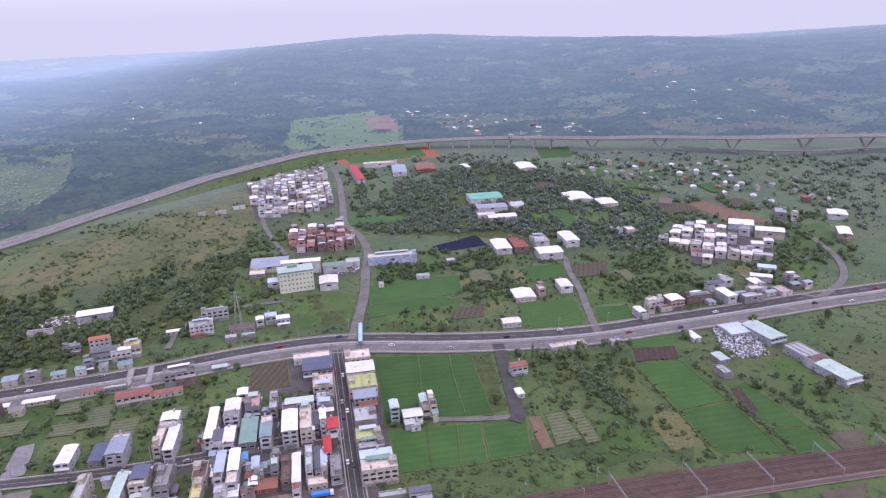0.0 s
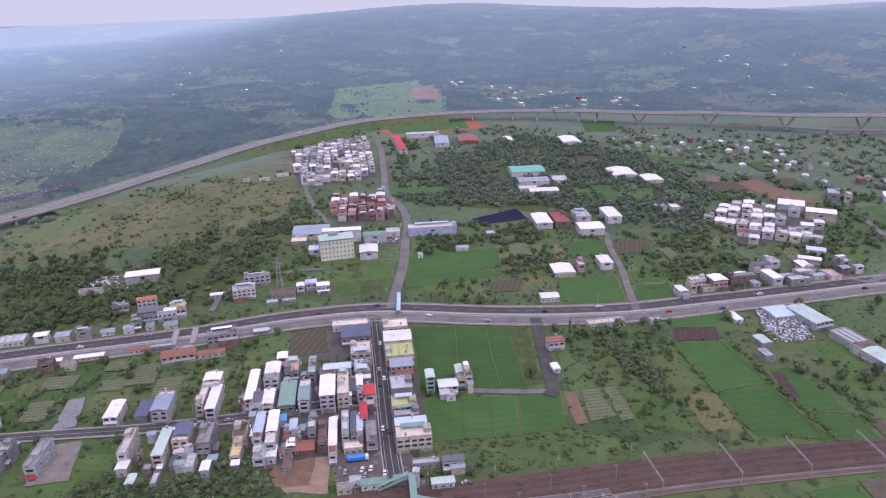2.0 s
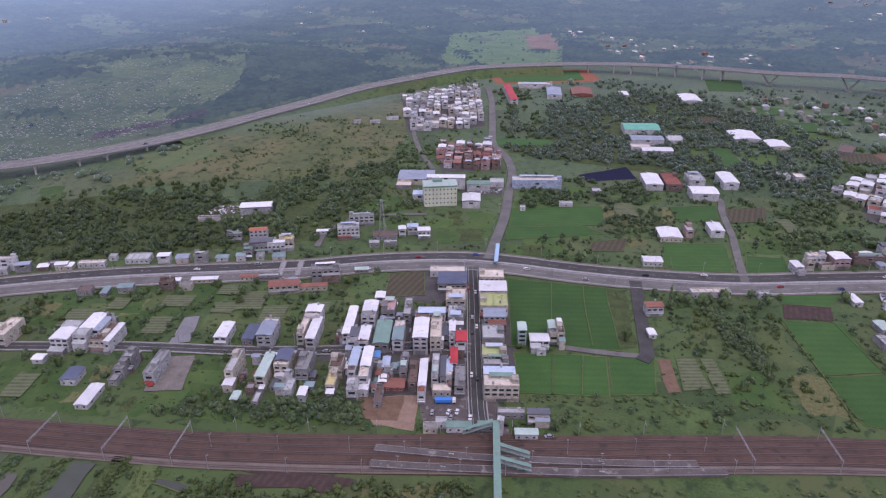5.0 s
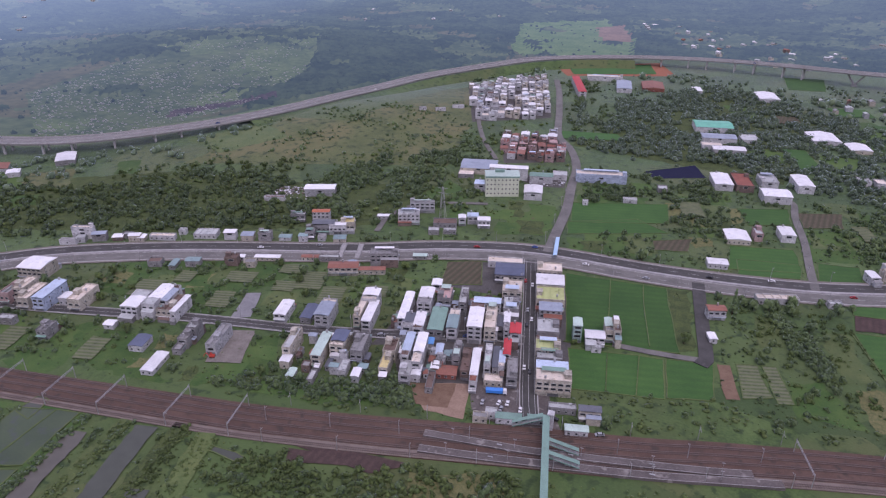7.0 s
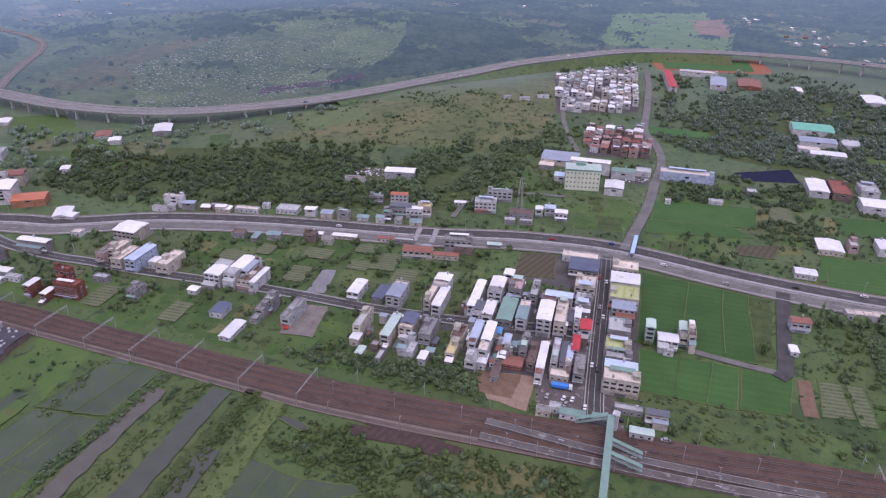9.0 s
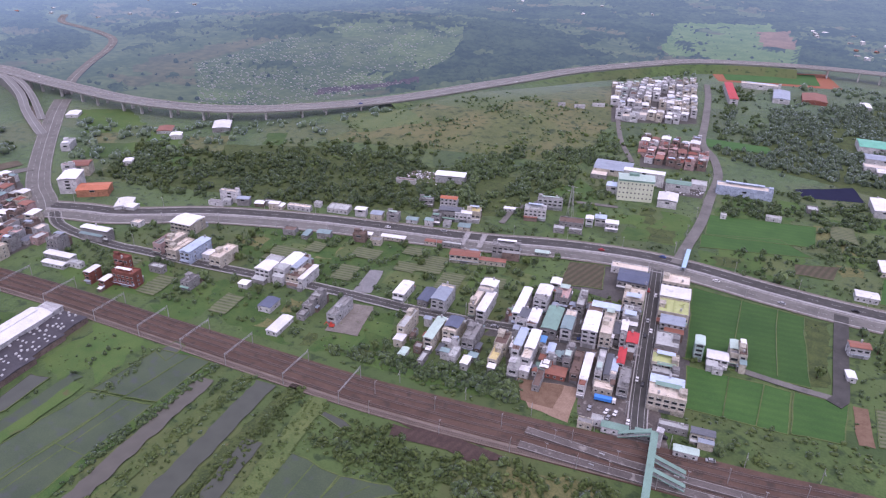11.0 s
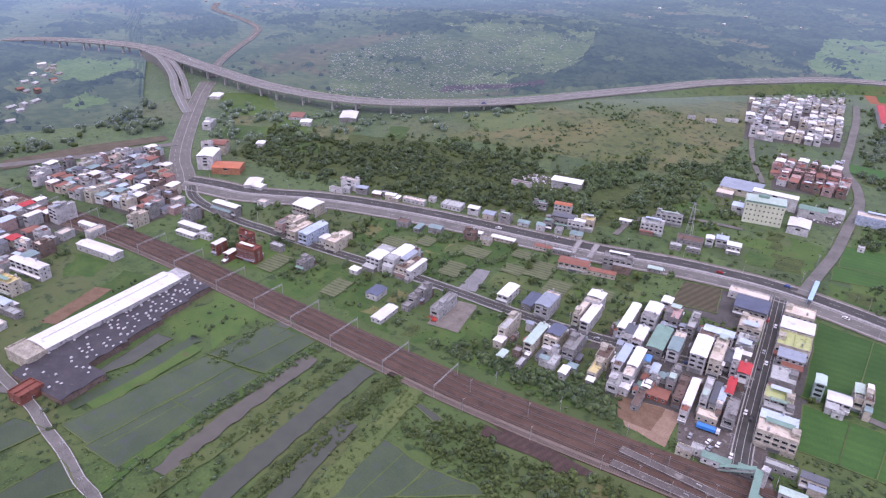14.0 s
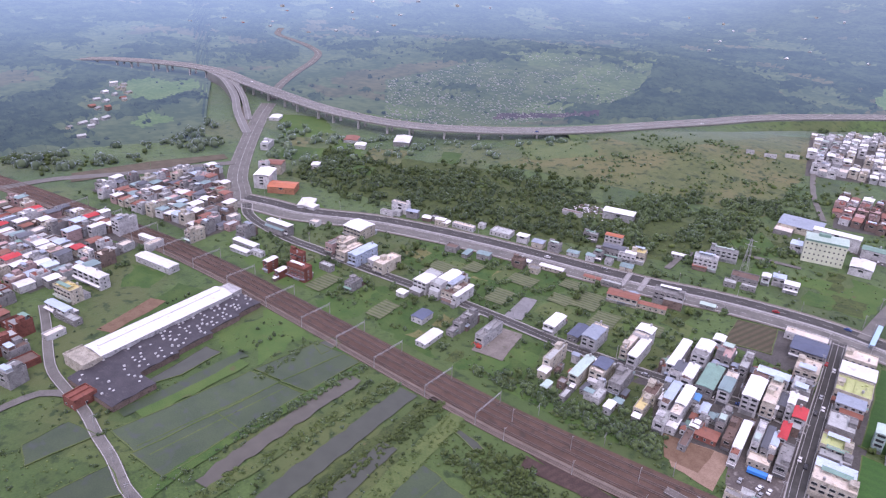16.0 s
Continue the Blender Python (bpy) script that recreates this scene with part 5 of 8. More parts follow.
WEST_ROW_A = [  # x, y, width, depth, storeys, roof, wall
    (-382.2, 304.9, 17.1, 16.9, 3, "white", "cream"), (-350.6, 251.2, 10.1, 4.8, 1.3, "pale", "grey"),
    (-355.6, 275.3, 7.7, 19.8, 2.6, "cream", "cream"), (-345.2, 278.5, 7.5, 23.0, 3, "sky", "sky"),
    (-324.9, 283.8, 8.3, 19.8, 2.6, "cream", "cream"), (-335.9, 281.5, 6.6, 7.6, 1.6, "white", "white"),
    (-371.0, 274.4, 6.4, 15.1, 2.6, "grey", "pink"), (-365.9, 280.2, 7.1, 14.9, 3, "cream", "cream"),
    (-287.0, 286.7, 10.3, 19.0, 3, "white", "white"), (-277.4, 294.2, 8.3, 25.5, 3.2, "white", "white"),
    (-272.7, 298.7, 6.1, 18.2, 3, "steel", "white"), (-267.6, 293.0, 9.6, 19.1, 2, "brown", "cream"),
    (-260.2, 292.1, 3.3, 19.9, 2.6, "white", "white"), (-317.9, 248.4, 6.2, 10.1, 2, "grey", "grey"),
    (-260.2, 255.9, 8.1, 11.3, 1.3, "navy", "white"), (-240.3, 242.9, 6.8, 17.4, 1, "white", "white"),
    (-236.6, 259.0, 4.8, 8.2, 1, "grey", "grey"), (-237.2, 266.5, 5.7, 10.7, 2, "grey", "grey"),
    (-236.5, 273.3, 5.6, 8.7, 3, "pale", "grey"), (-218.9, 270.6, 5.8, 21.4, 2.4, "grey", "pale"),
]
WEST_ROW_B = [  # x, y, width, depth, storeys, roof, wall
    (-200.7, 310.4, 7.1, 16.7, 2, "white", "white"), (-185.8, 313.7, 6.6, 16.0, 1.4, "navy", "grey"),
    (-174.3, 313.6, 8.6, 19.4, 3, "steel", "pale"), (-154.8, 320.0, 4.3, 20.5, 3, "cream", "cream"),
    (-148.3, 319.1, 5.1, 23.7, 3, "white", "white"), (-154.4, 334.5, 9.3, 13.2, 3.4, "white", "white"),
    (-177.2, 278.6, 4.5, 20.8, 3, "pale", "cream"), (-174.1, 265.5, 5.2, 6.3, 1.6, "white", "cream"),
    (-159.6, 279.0, 5.0, 22.5, 3, "mint", "cream"), (-152.3, 286.4, 7.7, 14.7, 3, "navy", "cream"),
    (-151.0, 278.9, 5.6, 5.8, 1.4, "white", "white"), (-140.9, 287.9, 6.7, 18.3, 2.6, "grey", "grey"),
    (-142.2, 269.6, 4.3, 10.3, 1.4, "pale", "white"), (-155.1, 258.5, 3.2, 8.7, 0.9, "pale", "grey"),
    (-166.5, 257.6, 3.7, 7.0, 1, "mint", "white"), (-122.0, 278.8, 4.9, 14.9, 2, "yellow", "cream"),
    (-290.3, 266.9, 6.1, 5.5, 1, "white", "white"),
]
ROADSIDE = [  # x, y, width, depth, storeys, roof, wall
    (-190.9, 371.8, 19.8, 9.2, 2, "rust", "cream"), (-173.2, 377.1, 19.0, 4.9, 1.2, "rust", "cream"),
    (-170.1, 393.4, 19.1, 8.6, 3, "grey", "grey"), (-244.7, 444.9, 13.1, 5.9, 3, "orange", "white"),
    (-232.6, 425.6, 16.3, 7.7, 2.8, "slate", "grey"), (-222.3, 427.9, 12.5, 5.6, 2.8, "white", "white"),
    (-217.2, 434.8, 10.2, 8.3, 2.8, "yellow", "cream"), (-261.7, 438.6, 11.1, 5.1, 2, "pale", "grey"),
    (-238.6, 415.3, 6.7, 10.9, 2, "grey", "grey"), (-178.7, 463.7, 16.5, 8.5, 3, "pale", "white"),
    (-175.9, 487.1, 19.7, 4.8, 3, "grey", "pale"), (-271.5, 495.6, 25.6, 11.6, 2, "white", "pale"),
]
MAIN_NORTH_A = [  # x, y, width, depth, storeys, roof, wall
    (-150.5, 468.2, 18.2, 10.4, 1, "brown", "grey"), (-154.1, 451.6, 8.1, 7.0, 1, "pale", "grey"),
    (-142.5, 455.1, 9.6, 4.2, 1, "pale", "grey"), (-138.5, 474.2, 5.5, 6.8, 2, "white", "white"),
    (-131.7, 480.2, 8.2, 7.6, 2, "sky", "white"), (-121.5, 475.4, 9.4, 7.1, 2, "white", "white"),
    (-200.0, 464.9, 10.2, 4.2, 1, "white", "white"), (-396.1, 360.1, 16.0, 4.2, 3, "cream", "white"),
    (-399.7, 348.5, 11.9, 4.2, 1, "grey", "white"), (-365.9, 371.1, 7.4, 4.4, 1, "pale", "grey"),
    (-353.5, 370.9, 4.5, 6.8, 1, "white", "cream"), (-340.0, 377.0, 18.8, 4.9, 1, "cream", "white"),
    (-332.0, 389.8, 5.3, 4.7, 1, "pale", "white"), (-312.8, 392.1, 16.6, 10.4, 1, "pale", "white"),
    (-450.9, 307.2, 14.7, 7.9, 1, "white", "white"),
]
MAIN_NORTH_B = [  # x, y, width, depth, storeys, roof, wall
    (-267.5, 366.2, 7.0, 4.2, 1, "white", "white"), (-249.0, 372.0, 17.5, 4.5, 1, "white", "cream"),
    (-220.9, 381.5, 12.4, 4.2, 1, "rust", "cream"), (-208.1, 384.8, 13.8, 4.2, 1, "pale", "grey"),
    (-149.3, 407.9, 9.4, 4.2, 1, "mint", "grey"), (-301.6, 470.5, 16.9, 4.5, 1, "brown", "white"),
    (-304.3, 343.1, 4.2, 10.2, 1, "teal", "grey"), (-418.8, 290.2, 7.1, 6.1, 1, "cream", "white"),
]
MILL_SIDE = [  # x, y, width, depth, storeys, roof, wall
    (-128.0, 585.8, 34.5, 8.8, 4, "white", "white"), (-144.0, 551.6, 11.6, 10.2, 2.4, "sky", "white"),
    (-98.0, 549.8, 15.2, 18.5, 2, "white", "white"), (-98.2, 587.0, 20.4, 10.1, 2.4, "green", "white"),
    (-83.7, 602.2, 12.8, 11.6, 1.4, "pale", "white"), (-47.3, 605.6, 44.6, 10.6, 2.6, "cream", "sky"),
    (-159.3, 600.0, 33.0, 25.9, 2, "steel", "cream"), (-166.6, 581.8, 14.1, 15.8, 1, "cream", "grey"),
    (-18.2, 562.0, 11.2, 5.1, 1, "pale", "white"), (6.6, 599.1, 8.1, 9.3, 1, "pale", "grey"),
    (-53.1, 545.6, 4.4, 4.2, 1, "pale", "white"),
]
SCHOOL = [  # x, y, width, depth, storeys, roof, wall
    (-90.5, 1027.9, 50.1, 12.6, 2, "cream", "white"), (-59.6, 983.3, 19.5, 50.9, 2, "steel", "white"),
    (-22.3, 1000.9, 28.3, 43.4, 1.4, "rust", "brick"), (-248.5, 1031.0, 15.8, 6.8, 2, "white", "pale"),
]
EAST_NORTH_A = [  # x, y, width, depth, storeys, roof, wall
    (51.9, 814.5, 39.7, 29.0, 2.2, "jade", "white"), (57.0, 770.0, 34.5, 17.3, 2, "steel", "white"),
    (49.6, 742.4, 20.4, 12.0, 1.4, "cream", "white"), (66.0, 734.8, 31.6, 13.9, 1.4, "white", "white"),
    (88.1, 783.1, 17.4, 21.5, 1, "pale", "white"), (55.8, 631.6, 15.3, 30.1, 2, "white", "white"),
    (72.8, 634.2, 14.6, 33.1, 2, "brick", "brown"), (94.9, 644.9, 14.4, 21.0, 2, "pale", "white"),
    (98.1, 607.4, 22.4, 18.5, 2.4, "white", "white"), (123.4, 646.4, 13.5, 29.1, 2.4, "white", "white"),
    (63.2, 513.1, 16.4, 18.9, 1.3, "white", "cream"), (77.9, 520.1, 5.7, 12.1, 2, "pale", "pink"),
    (98.4, 527.4, 10.0, 16.4, 2, "white", "white"), (48.2, 462.7, 13.1, 8.8, 1.3, "white", "white"),
    (122.4, 987.7, 24.4, 39.7, 1.4, "white", "white"),
]
EAST_NORTH_B = [  # x, y, width, depth, storeys, roof, wall
    (36.1, 1002.4, 11.0, 24.2, 1, "white", "white"), (163.3, 808.3, 27.7, 35.1, 1.4, "white", "white"),
    (192.7, 782.3, 20.2, 25.1, 1.2, "white", "cream"), (177.5, 674.3, 9.6, 11.8, 1.3, "pale", "white"),
    (190.9, 673.6, 9.3, 11.9, 1.3, "cream", "white"),
]
EAST_YARD_A = [  # x, y, width, depth, storeys, roof, wall
    (144.7, 470.7, 5.9, 10.0, 2, "white", "white"), (160.0, 486.0, 12.5, 5.9, 2.4, "cream", "white"),
    (175.2, 486.1, 11.1, 11.3, 2.4, "white", "pink"), (196.4, 494.3, 22.7, 6.6, 2, "grey", "brown"),
    (218.0, 517.0, 14.7, 6.5, 2, "slate", "white"), (218.7, 495.1, 8.0, 16.4, 2.4, "white", "white"),
    (236.8, 490.8, 17.3, 8.1, 2, "pale", "grey"), (246.2, 504.9, 14.4, 7.4, 2, "cream", "pale"),
    (82.2, 422.0, 25.5, 6.2, 1.2, "cream", "white"), (116.0, 426.9, 7.9, 4.2, 1, "pale", "white"),
    (170.7, 431.7, 5.4, 11.5, 1, "white", "white"), (202.4, 438.5, 16.2, 15.6, 1.2, "sky", "white"),
    (176.9, 398.7, 6.7, 10.4, 1.2, "mint", "grey"), (172.1, 381.3, 6.6, 10.9, 1.2, "pale", "grey"),
    (45.4, 391.0, 10.5, 6.4, 2, "rust", "white"),
]
EAST_YARD_B = [  # x, y, width, depth, storeys, roof, wall
    (43.1, 364.2, 4.2, 6.9, 1, "white", "white"),
]
EAST_CLUSTER = [  # x, y, width, depth, storeys, roof, wall
    (306.5, 678.1, 23.7, 20.0, 2, "white", "sky"), (320.7, 645.0, 25.9, 15.0, 2.4, "white", "cream"),
    (362.1, 710.1, 11.7, 21.0, 2.4, "pale", "grey"), (372.1, 699.9, 6.5, 14.0, 2, "pink", "cream"),
    (418.2, 701.5, 18.2, 20.1, 2, "white", "white"), (389.5, 637.2, 11.5, 25.4, 2, "white", "pink"),
    (287.0, 582.4, 16.0, 7.1, 1.6, "pale", "white"), (276.7, 553.5, 14.4, 9.2, 1.6, "sky", "white"),
    (262.9, 533.3, 16.6, 7.3, 1.6, "white", "pale"), (260.6, 777.2, 13.7, 29.5, 1, "brown", "grey"),
]
PADDY_HOUSE = [  # x, y, width, depth, storeys, roof, wall
    (-30.4, 340.9, 4.7, 8.8, 4, "mint", "teal"), (-20.2, 340.0, 10.7, 7.8, 2, "white", "white"),
    (-13.4, 349.3, 4.7, 13.5, 2.6, "mint", "cream"), (-9.4, 348.8, 4.2, 14.2, 3, "brown", "cream"),
    (-18.3, 332.0, 5.3, 4.2, 1, "pale", "white"),
]
BRICKWORK = [  # x, y, width, depth, storeys, roof, wall
    (-352.4, 230.3, 15.8, 7.3, 3.4, "brick", "brick"), (-360.4, 234.8, 10.5, 4.2, 5.4, "brick", "brick"),
    (-373.9, 221.8, 4.4, 9.5, 3, "white", "brick"), (-361.5, 221.9, 4.2, 8.0, 2, "white", "brick"),
    (-399.6, 227.5, 9.9, 4.2, 1, "pale", "white"), (-411.2, 220.4, 17.0, 4.4, 1, "white", "pale"),
    (-418.1, 228.9, 21.7, 5.6, 1.2, "white", "pale"), (-423.6, 261.3, 22.4, 5.8, 2.6, "white", "grey"),
    (-431.7, 237.0, 9.4, 10.0, 3, "grey", "grey"), (-450.3, 206.1, 6.3, 13.3, 3, "cream", "cream"),
]
CROSSING = [  # x, y, width, depth, storeys, roof, wall
    (-520.6, 309.0, 14.0, 21.8, 4, "white", "white"), (-545.3, 335.0, 15.5, 14.6, 3, "rust", "cream"),
    (-545.1, 323.3, 9.8, 4.6, 4, "pink", "white"), (-498.0, 312.8, 23.8, 15.9, 2, "orange", "orange"),
    (-457.1, 309.1, 12.0, 17.1, 1, "white", "white"), (-614.7, 369.6, 8.3, 19.4, 2, "pale", "white"),
    (-706.3, 438.4, 11.9, 17.3, 1, "white", "white"), (-541.5, 492.7, 17.1, 26.6, 1.6, "white", "grey"),
    (-556.6, 446.1, 10.9, 10.9, 1.4, "white", "white"), (-582.4, 454.9, 14.7, 17.6, 1, "rust", "pale"),
    (-532.6, 371.8, 7.3, 9.5, 1.3, "white", "white"),
]
OLD_TOWN = [  # x, y, width, depth, storeys, roof, wall
    (-427.7, 167.2, 33.6, 8.4, 1.6, "white", "white"), (-455.6, 177.7, 5.8, 12.4, 1.6, "cream", "white"),
    (-418.5, 107.7, 17.0, 8.0, 3, "yellow", "cream"), (-430.4, 125.5, 27.5, 7.0, 3, "white", "white"),
    (-496.8, 171.2, 5.2, 10.9, 4, "pale", "white"), (-492.6, 174.1, 4.2, 15.9, 4, "pale", "white"),
    (-403.8, 97.3, 19.9, 5.1, 2, "sky", "white"), (-393.4, 98.2, 20.0, 5.2, 1, "pale", "grey"),
    (-468.6, 178.8, 14.9, 4.2, 1.4, "white", "white"), (-380.3, 86.4, 5.2, 11.1, 1, "cream", "white"),
    (-501.2, 155.9, 5.3, 11.2, 3, "white", "pale"), (-465.3, 136.1, 11.9, 5.6, 2, "cream", "white"),
]
for rows_of_houses, turn, group in (
        (TOWN_NORTH_A, 10.6, "houses of the village core"),
        (TOWN_NORTH_B, 10.6, "houses of the village core"),
        (TOWN_EAST, 10.6, "houses along the shopping street"),
        (TOWN_SOUTH_A, 10.6, "houses behind the station"),
        (TOWN_SOUTH_B, 10.6, "houses behind the station"),
        (STATION, 10.6, "station buildings"),
        (WEST_ROW_A, 9.5, "houses along the village street"),
        (WEST_ROW_B, 9.5, "houses along the village street"),
        (ROADSIDE, 19, "houses by the main road"),
        (MAIN_NORTH_A, 16, "roadside sheds"),
        (MAIN_NORTH_B, 16, "roadside sheds"),
        (MILL_SIDE, 10, "buildings round the rice mill"),
        (SCHOOL, 6, "school buildings"),
        (EAST_NORTH_A, 8, "farm buildings in the fields"),
        (EAST_NORTH_B, 8, "farm buildings in the fields"),
        (EAST_YARD_A, 14, "buildings by the scrap yard"),
        (EAST_YARD_B, 14, "buildings by the scrap yard"),
        (EAST_CLUSTER, -22, "houses of the eastern hamlet"),
        (PADDY_HOUSE, 10.6, "farmhouse buildings among paddies"),
        (BRICKWORK, 12, "buildings by the railway crossing"),
        (CROSSING, 40, "buildings at the road junction"),
        (OLD_TOWN, 14, "houses of the old town"),
):
    for hx, hy, hw, hd, storeys, roof, wall in rows_of_houses:
        house(hx, hy, turn, hw, hd, storeys, roof, wall, group, 2 if math.hypot(hx, hy) < 520 else 1)


# the ragged row of small sheds and shops along the northern edge of the main road
for off, lo, hi in ((21.0, -425, -205), (-20.5, -330, -150), (22.0, 150, 300)):
    normal = sides_of(main_line)
    for k in range(0, len(main_line), 2):
        hx, hy = main_line[k] + normal[k] * (off + rng.uniform(-1.5, 2.5))
        if lo < hx < hi and rng.random() < (0.75 if off > 0 else 0.3) and is_free([hx], [hy])[0]:
            house(hx, hy, math.degrees(math.atan2(-normal[k][0], normal[k][1])), rng.uniform(5, 10.5), rng.uniform(4.5, 8), rng.choice((0.9, 1.0, 1.2, 1.6, 2)), rng.choice(("white", "pale", "grey", "rust", "steel", "teal", "brown", "slate")),
                  rng.choice(("white", "grey", "cream", "brown", "pale")), "roadside sheds", 1)


house(-117, 952, 14, 10, 92, 3, "red", "white", "school buildings", 1, "school", "long white school block with a bright red roof")


def hamlet(corners, turn, pitch_x, pitch_y, fill, storeys, roofs, walls, group, detail=1, keep_off=(), name=None):
    """Rows of close-set houses over a piece of land."""
    cx, cy = sum(c[0] for c in corners) / len(corners), sum(c[1] for c in corners) / len(corners)
    c, s = math.cos(radians(turn)), math.sin(radians(turn))
    span = max(math.hypot(q[0] - cx, q[1] - cy) for q in corners)
    n, m = int(span / pitch_x) + 1, int(span / pitch_y) + 1
    for j in range(-m, m + 1):
        for i in range(-n, n + 1):
            u, v = (i + rng.uniform(-0.12, 0.12)) * pitch_x, (j + rng.uniform(-0.15, 0.15)) * pitch_y
            x, y = cx + u * c - v * s, cy + u * s + v * c
            if rng.random() > fill or not inside([x], [y], list(corners))[0]:
                continue
            if any(math.hypot(x - a, y - b) < r for a, b, r in keep_off):
                continue
            house(x, y, turn + rng.uniform(-6, 6), pitch_x * rng.uniform(0.72, 0.98), pitch_y * rng.uniform(0.6, 0.86), rng.choice(storeys), rng.choice(roofs), rng.choice(walls), group, detail, name)


PLAIN = ("white", "chalk", "cream", "pale", "grey", "pale", "white", "sky", "pink")
hamlet([(-205, 742), (-258, 915), (-172, 1000), (-128, 800)], 12, 9.0, 17, 0.86, (1.6, 2, 2.4, 3, 2.4), ("chalk", "chalk", "cream", "pale", "white", "chalk", "grey", "pale", "white", "brown"),
       ("white", "white", "pale", "cream"), "white houses of the hill village", name="village_house")
hamlet([(-142, 628), (-160, 700), (-106, 728), (-88, 650)], 8, 9.5, 15, 0.86, (1.6, 2, 2.4), ("rust", "brick", "pink", "pink", "brown", "white", "brick"),
       ("pink", "white", "pink", "brown"), "red-roofed houses of the hill village", name="village_house")
hamlet([(-640, 110), (-572, 147), (-537, 172), (-478, 178), (-462, 160), (-438, 138), (-440, 95), (-500, 60), (-600, 60)], 14, 8.6, 12.5, 0.95, (1, 1.6, 2, 2.4, 2, 3),
       PLAIN + ("rust", "brown", "teal", "grey", "slate", "brick", "red", "rust"), ("white", "grey", "cream", "pink", "pale", "brown"), "houses of the old town",
       keep_off=((-424, 166, 20), (-452, 176, 16), (-412, 106, 14), (-424, 123, 14), (-487, 167, 14), (-465, 177, 10), (-494, 153, 12), (-461, 134, 12)), name="town_house")
hamlet([(-600, 185), (-585, 300), (-560, 285), (-510, 268), (-472, 250), (-450, 245), (-448, 212), (-507, 198)], 16, 8.6, 12.5, 0.95, (1, 1.6, 2, 2.4, 2, 3), PLAIN + ("rust", "brown", "slate", "brick", "teal"),
       ("white", "grey", "cream", "pink", "pale", "brown"), "houses by the junction",
       keep_off=((-424, 233, 14), (-443, 203, 14), (-415, 228, 12), (-418, 257, 12)), name="town_house")
hamlet([(212, 640), (246, 692), (300, 668), (322, 640), (296, 588), (236, 572)], -22, 10.5, 15, 0.82, (1, 2, 2, 2.4), ("white", "white", "pale", "cream", "white", "brick"), ("white", "pale", "cream"), "houses of the eastern hamlet",
       keep_off=((303, 671, 16), (317, 637, 18)))
hamlet([(180, 488), (300, 505), (290, 545), (200, 520)], 14, 11, 15, 0.4, (2, 1, 2), PLAIN, ("white", "pale", "grey"), "houses beside the eastern road",
       keep_off=((194, 488, 16), (216, 511, 14), (216, 488, 14), (234, 485, 14), (243, 499, 14), (275, 549, 12), (261, 529, 12)))


def far_hamlet(corners, turn, gap, count, label):
    """Houses too far off to pick apart: gabled blocks with eaves, joined."""
    walls, roofs = Shape(), Shape()
    xs, ys = [c[0] for c in corners], [c[1] for c in corners]
    spots = []
    while len(spots) < count:
        x, y = rng.uniform(min(xs), max(xs)), rng.uniform(min(ys), max(ys))
        if inside([x], [y], corners)[0] and all(math.hypot(x - a, y - b) > gap for a, b in spots):
            spots.append((x, y))
        elif rng.random() < 0.0005:
            break
    for x, y in spots:
        w, d, h, z = rng.uniform(4, 7.5), rng.uniform(5, 11), rng.choice((2.6, 3.0, 3.4, 5.8)), float(ground_z(x, y))
        a, kind = radians(turn + rng.uniform(-25, 25)), rng.choice((0, 0, 1, 1, 3, 3, 2))
        for shape, piece in ((walls, Shape().box(-w / 2, -d / 2, -1, w / 2, d / 2, h)), (roofs, Shape().gable(w, d, h, 1.2))):
            shape.add([(x + p * math.cos(a) - q * math.sin(a), y + p * math.sin(a) + q * math.cos(a), z + r) for p, q, r in piece.v], piece.f, kind)
        take_box(x, y, math.degrees(a), w + 4, d + 4)
        far_spots.append((x, y))
    ob = tagged(part("far_hamlet", walls.mesh("far_hamlet", WALL["white"], WALL["pale"], WALL["brown"], WALL["cream"])), label, "hamlet", kind="stuff")
    tagged(part("roofing", roofs.mesh("roofing", ROOF["white"], ROOF["pale"], ROOF["rust"], ROOF["grey"]), ob, "pale metal roofing"), kind="stuff")


far_hamlet([(260, 900), (420, 850), (460, 760), (380, 740), (300, 860)], -20, 17, 17, "far scattered pale houses in the eastern fields")
far_hamlet([(170, 1010), (420, 970), (400, 880), (190, 930)], 5, 18, 24, "far scattered pale houses below the motorway")
far_hamlet([(60, 1240), (220, 1190), (330, 1330), (60, 1560), (-60, 1700), (-100, 1650)], 40, 17, 40, "far string of white houses on a slope")
far_hamlet([(350, 1250), (640, 1200), (760, 1700), (520, 2000), (330, 1750)], 20, 40, 20, "far white houses across the valley")
far_hamlet([(-1500, 700), (-1150, 900), (-1300, 1500), (-1700, 1300)], 20, 60, 22, "far white sheds beyond the junction")
far_hamlet([(-800, 285), (-735, 232), (-765, 215), (-970, 350), (-955, 385)], 20, 11, 20, "far pale houses west of the junction")
far_hamlet([(-560, 1300), (-300, 1500), (-500, 2200), (-1100, 1900)], 20, 70, 12, "far white houses on wooded hills")
for x, y, w, d in ((-270, 752, 8, 3.5), (-251, 760, 12, 3.2), (-236, 782, 14, 3.2)):
    house(x, y, 30, w, d, 0.9, "pale", "white", "small sheds on the hill meadow", 1)
hamlet([(-470, 30), (-385, 40), (-345, 50), (-350, 66), (-400, 78), (-460, 85)], 14, 10, 14, 0.75, (1, 2, 2, 3), ("rust", "brown", "pale", "rust", "grey", "white"), ("brick", "grey", "white", "brown"),
       "houses beside the farm road", name="town_house")


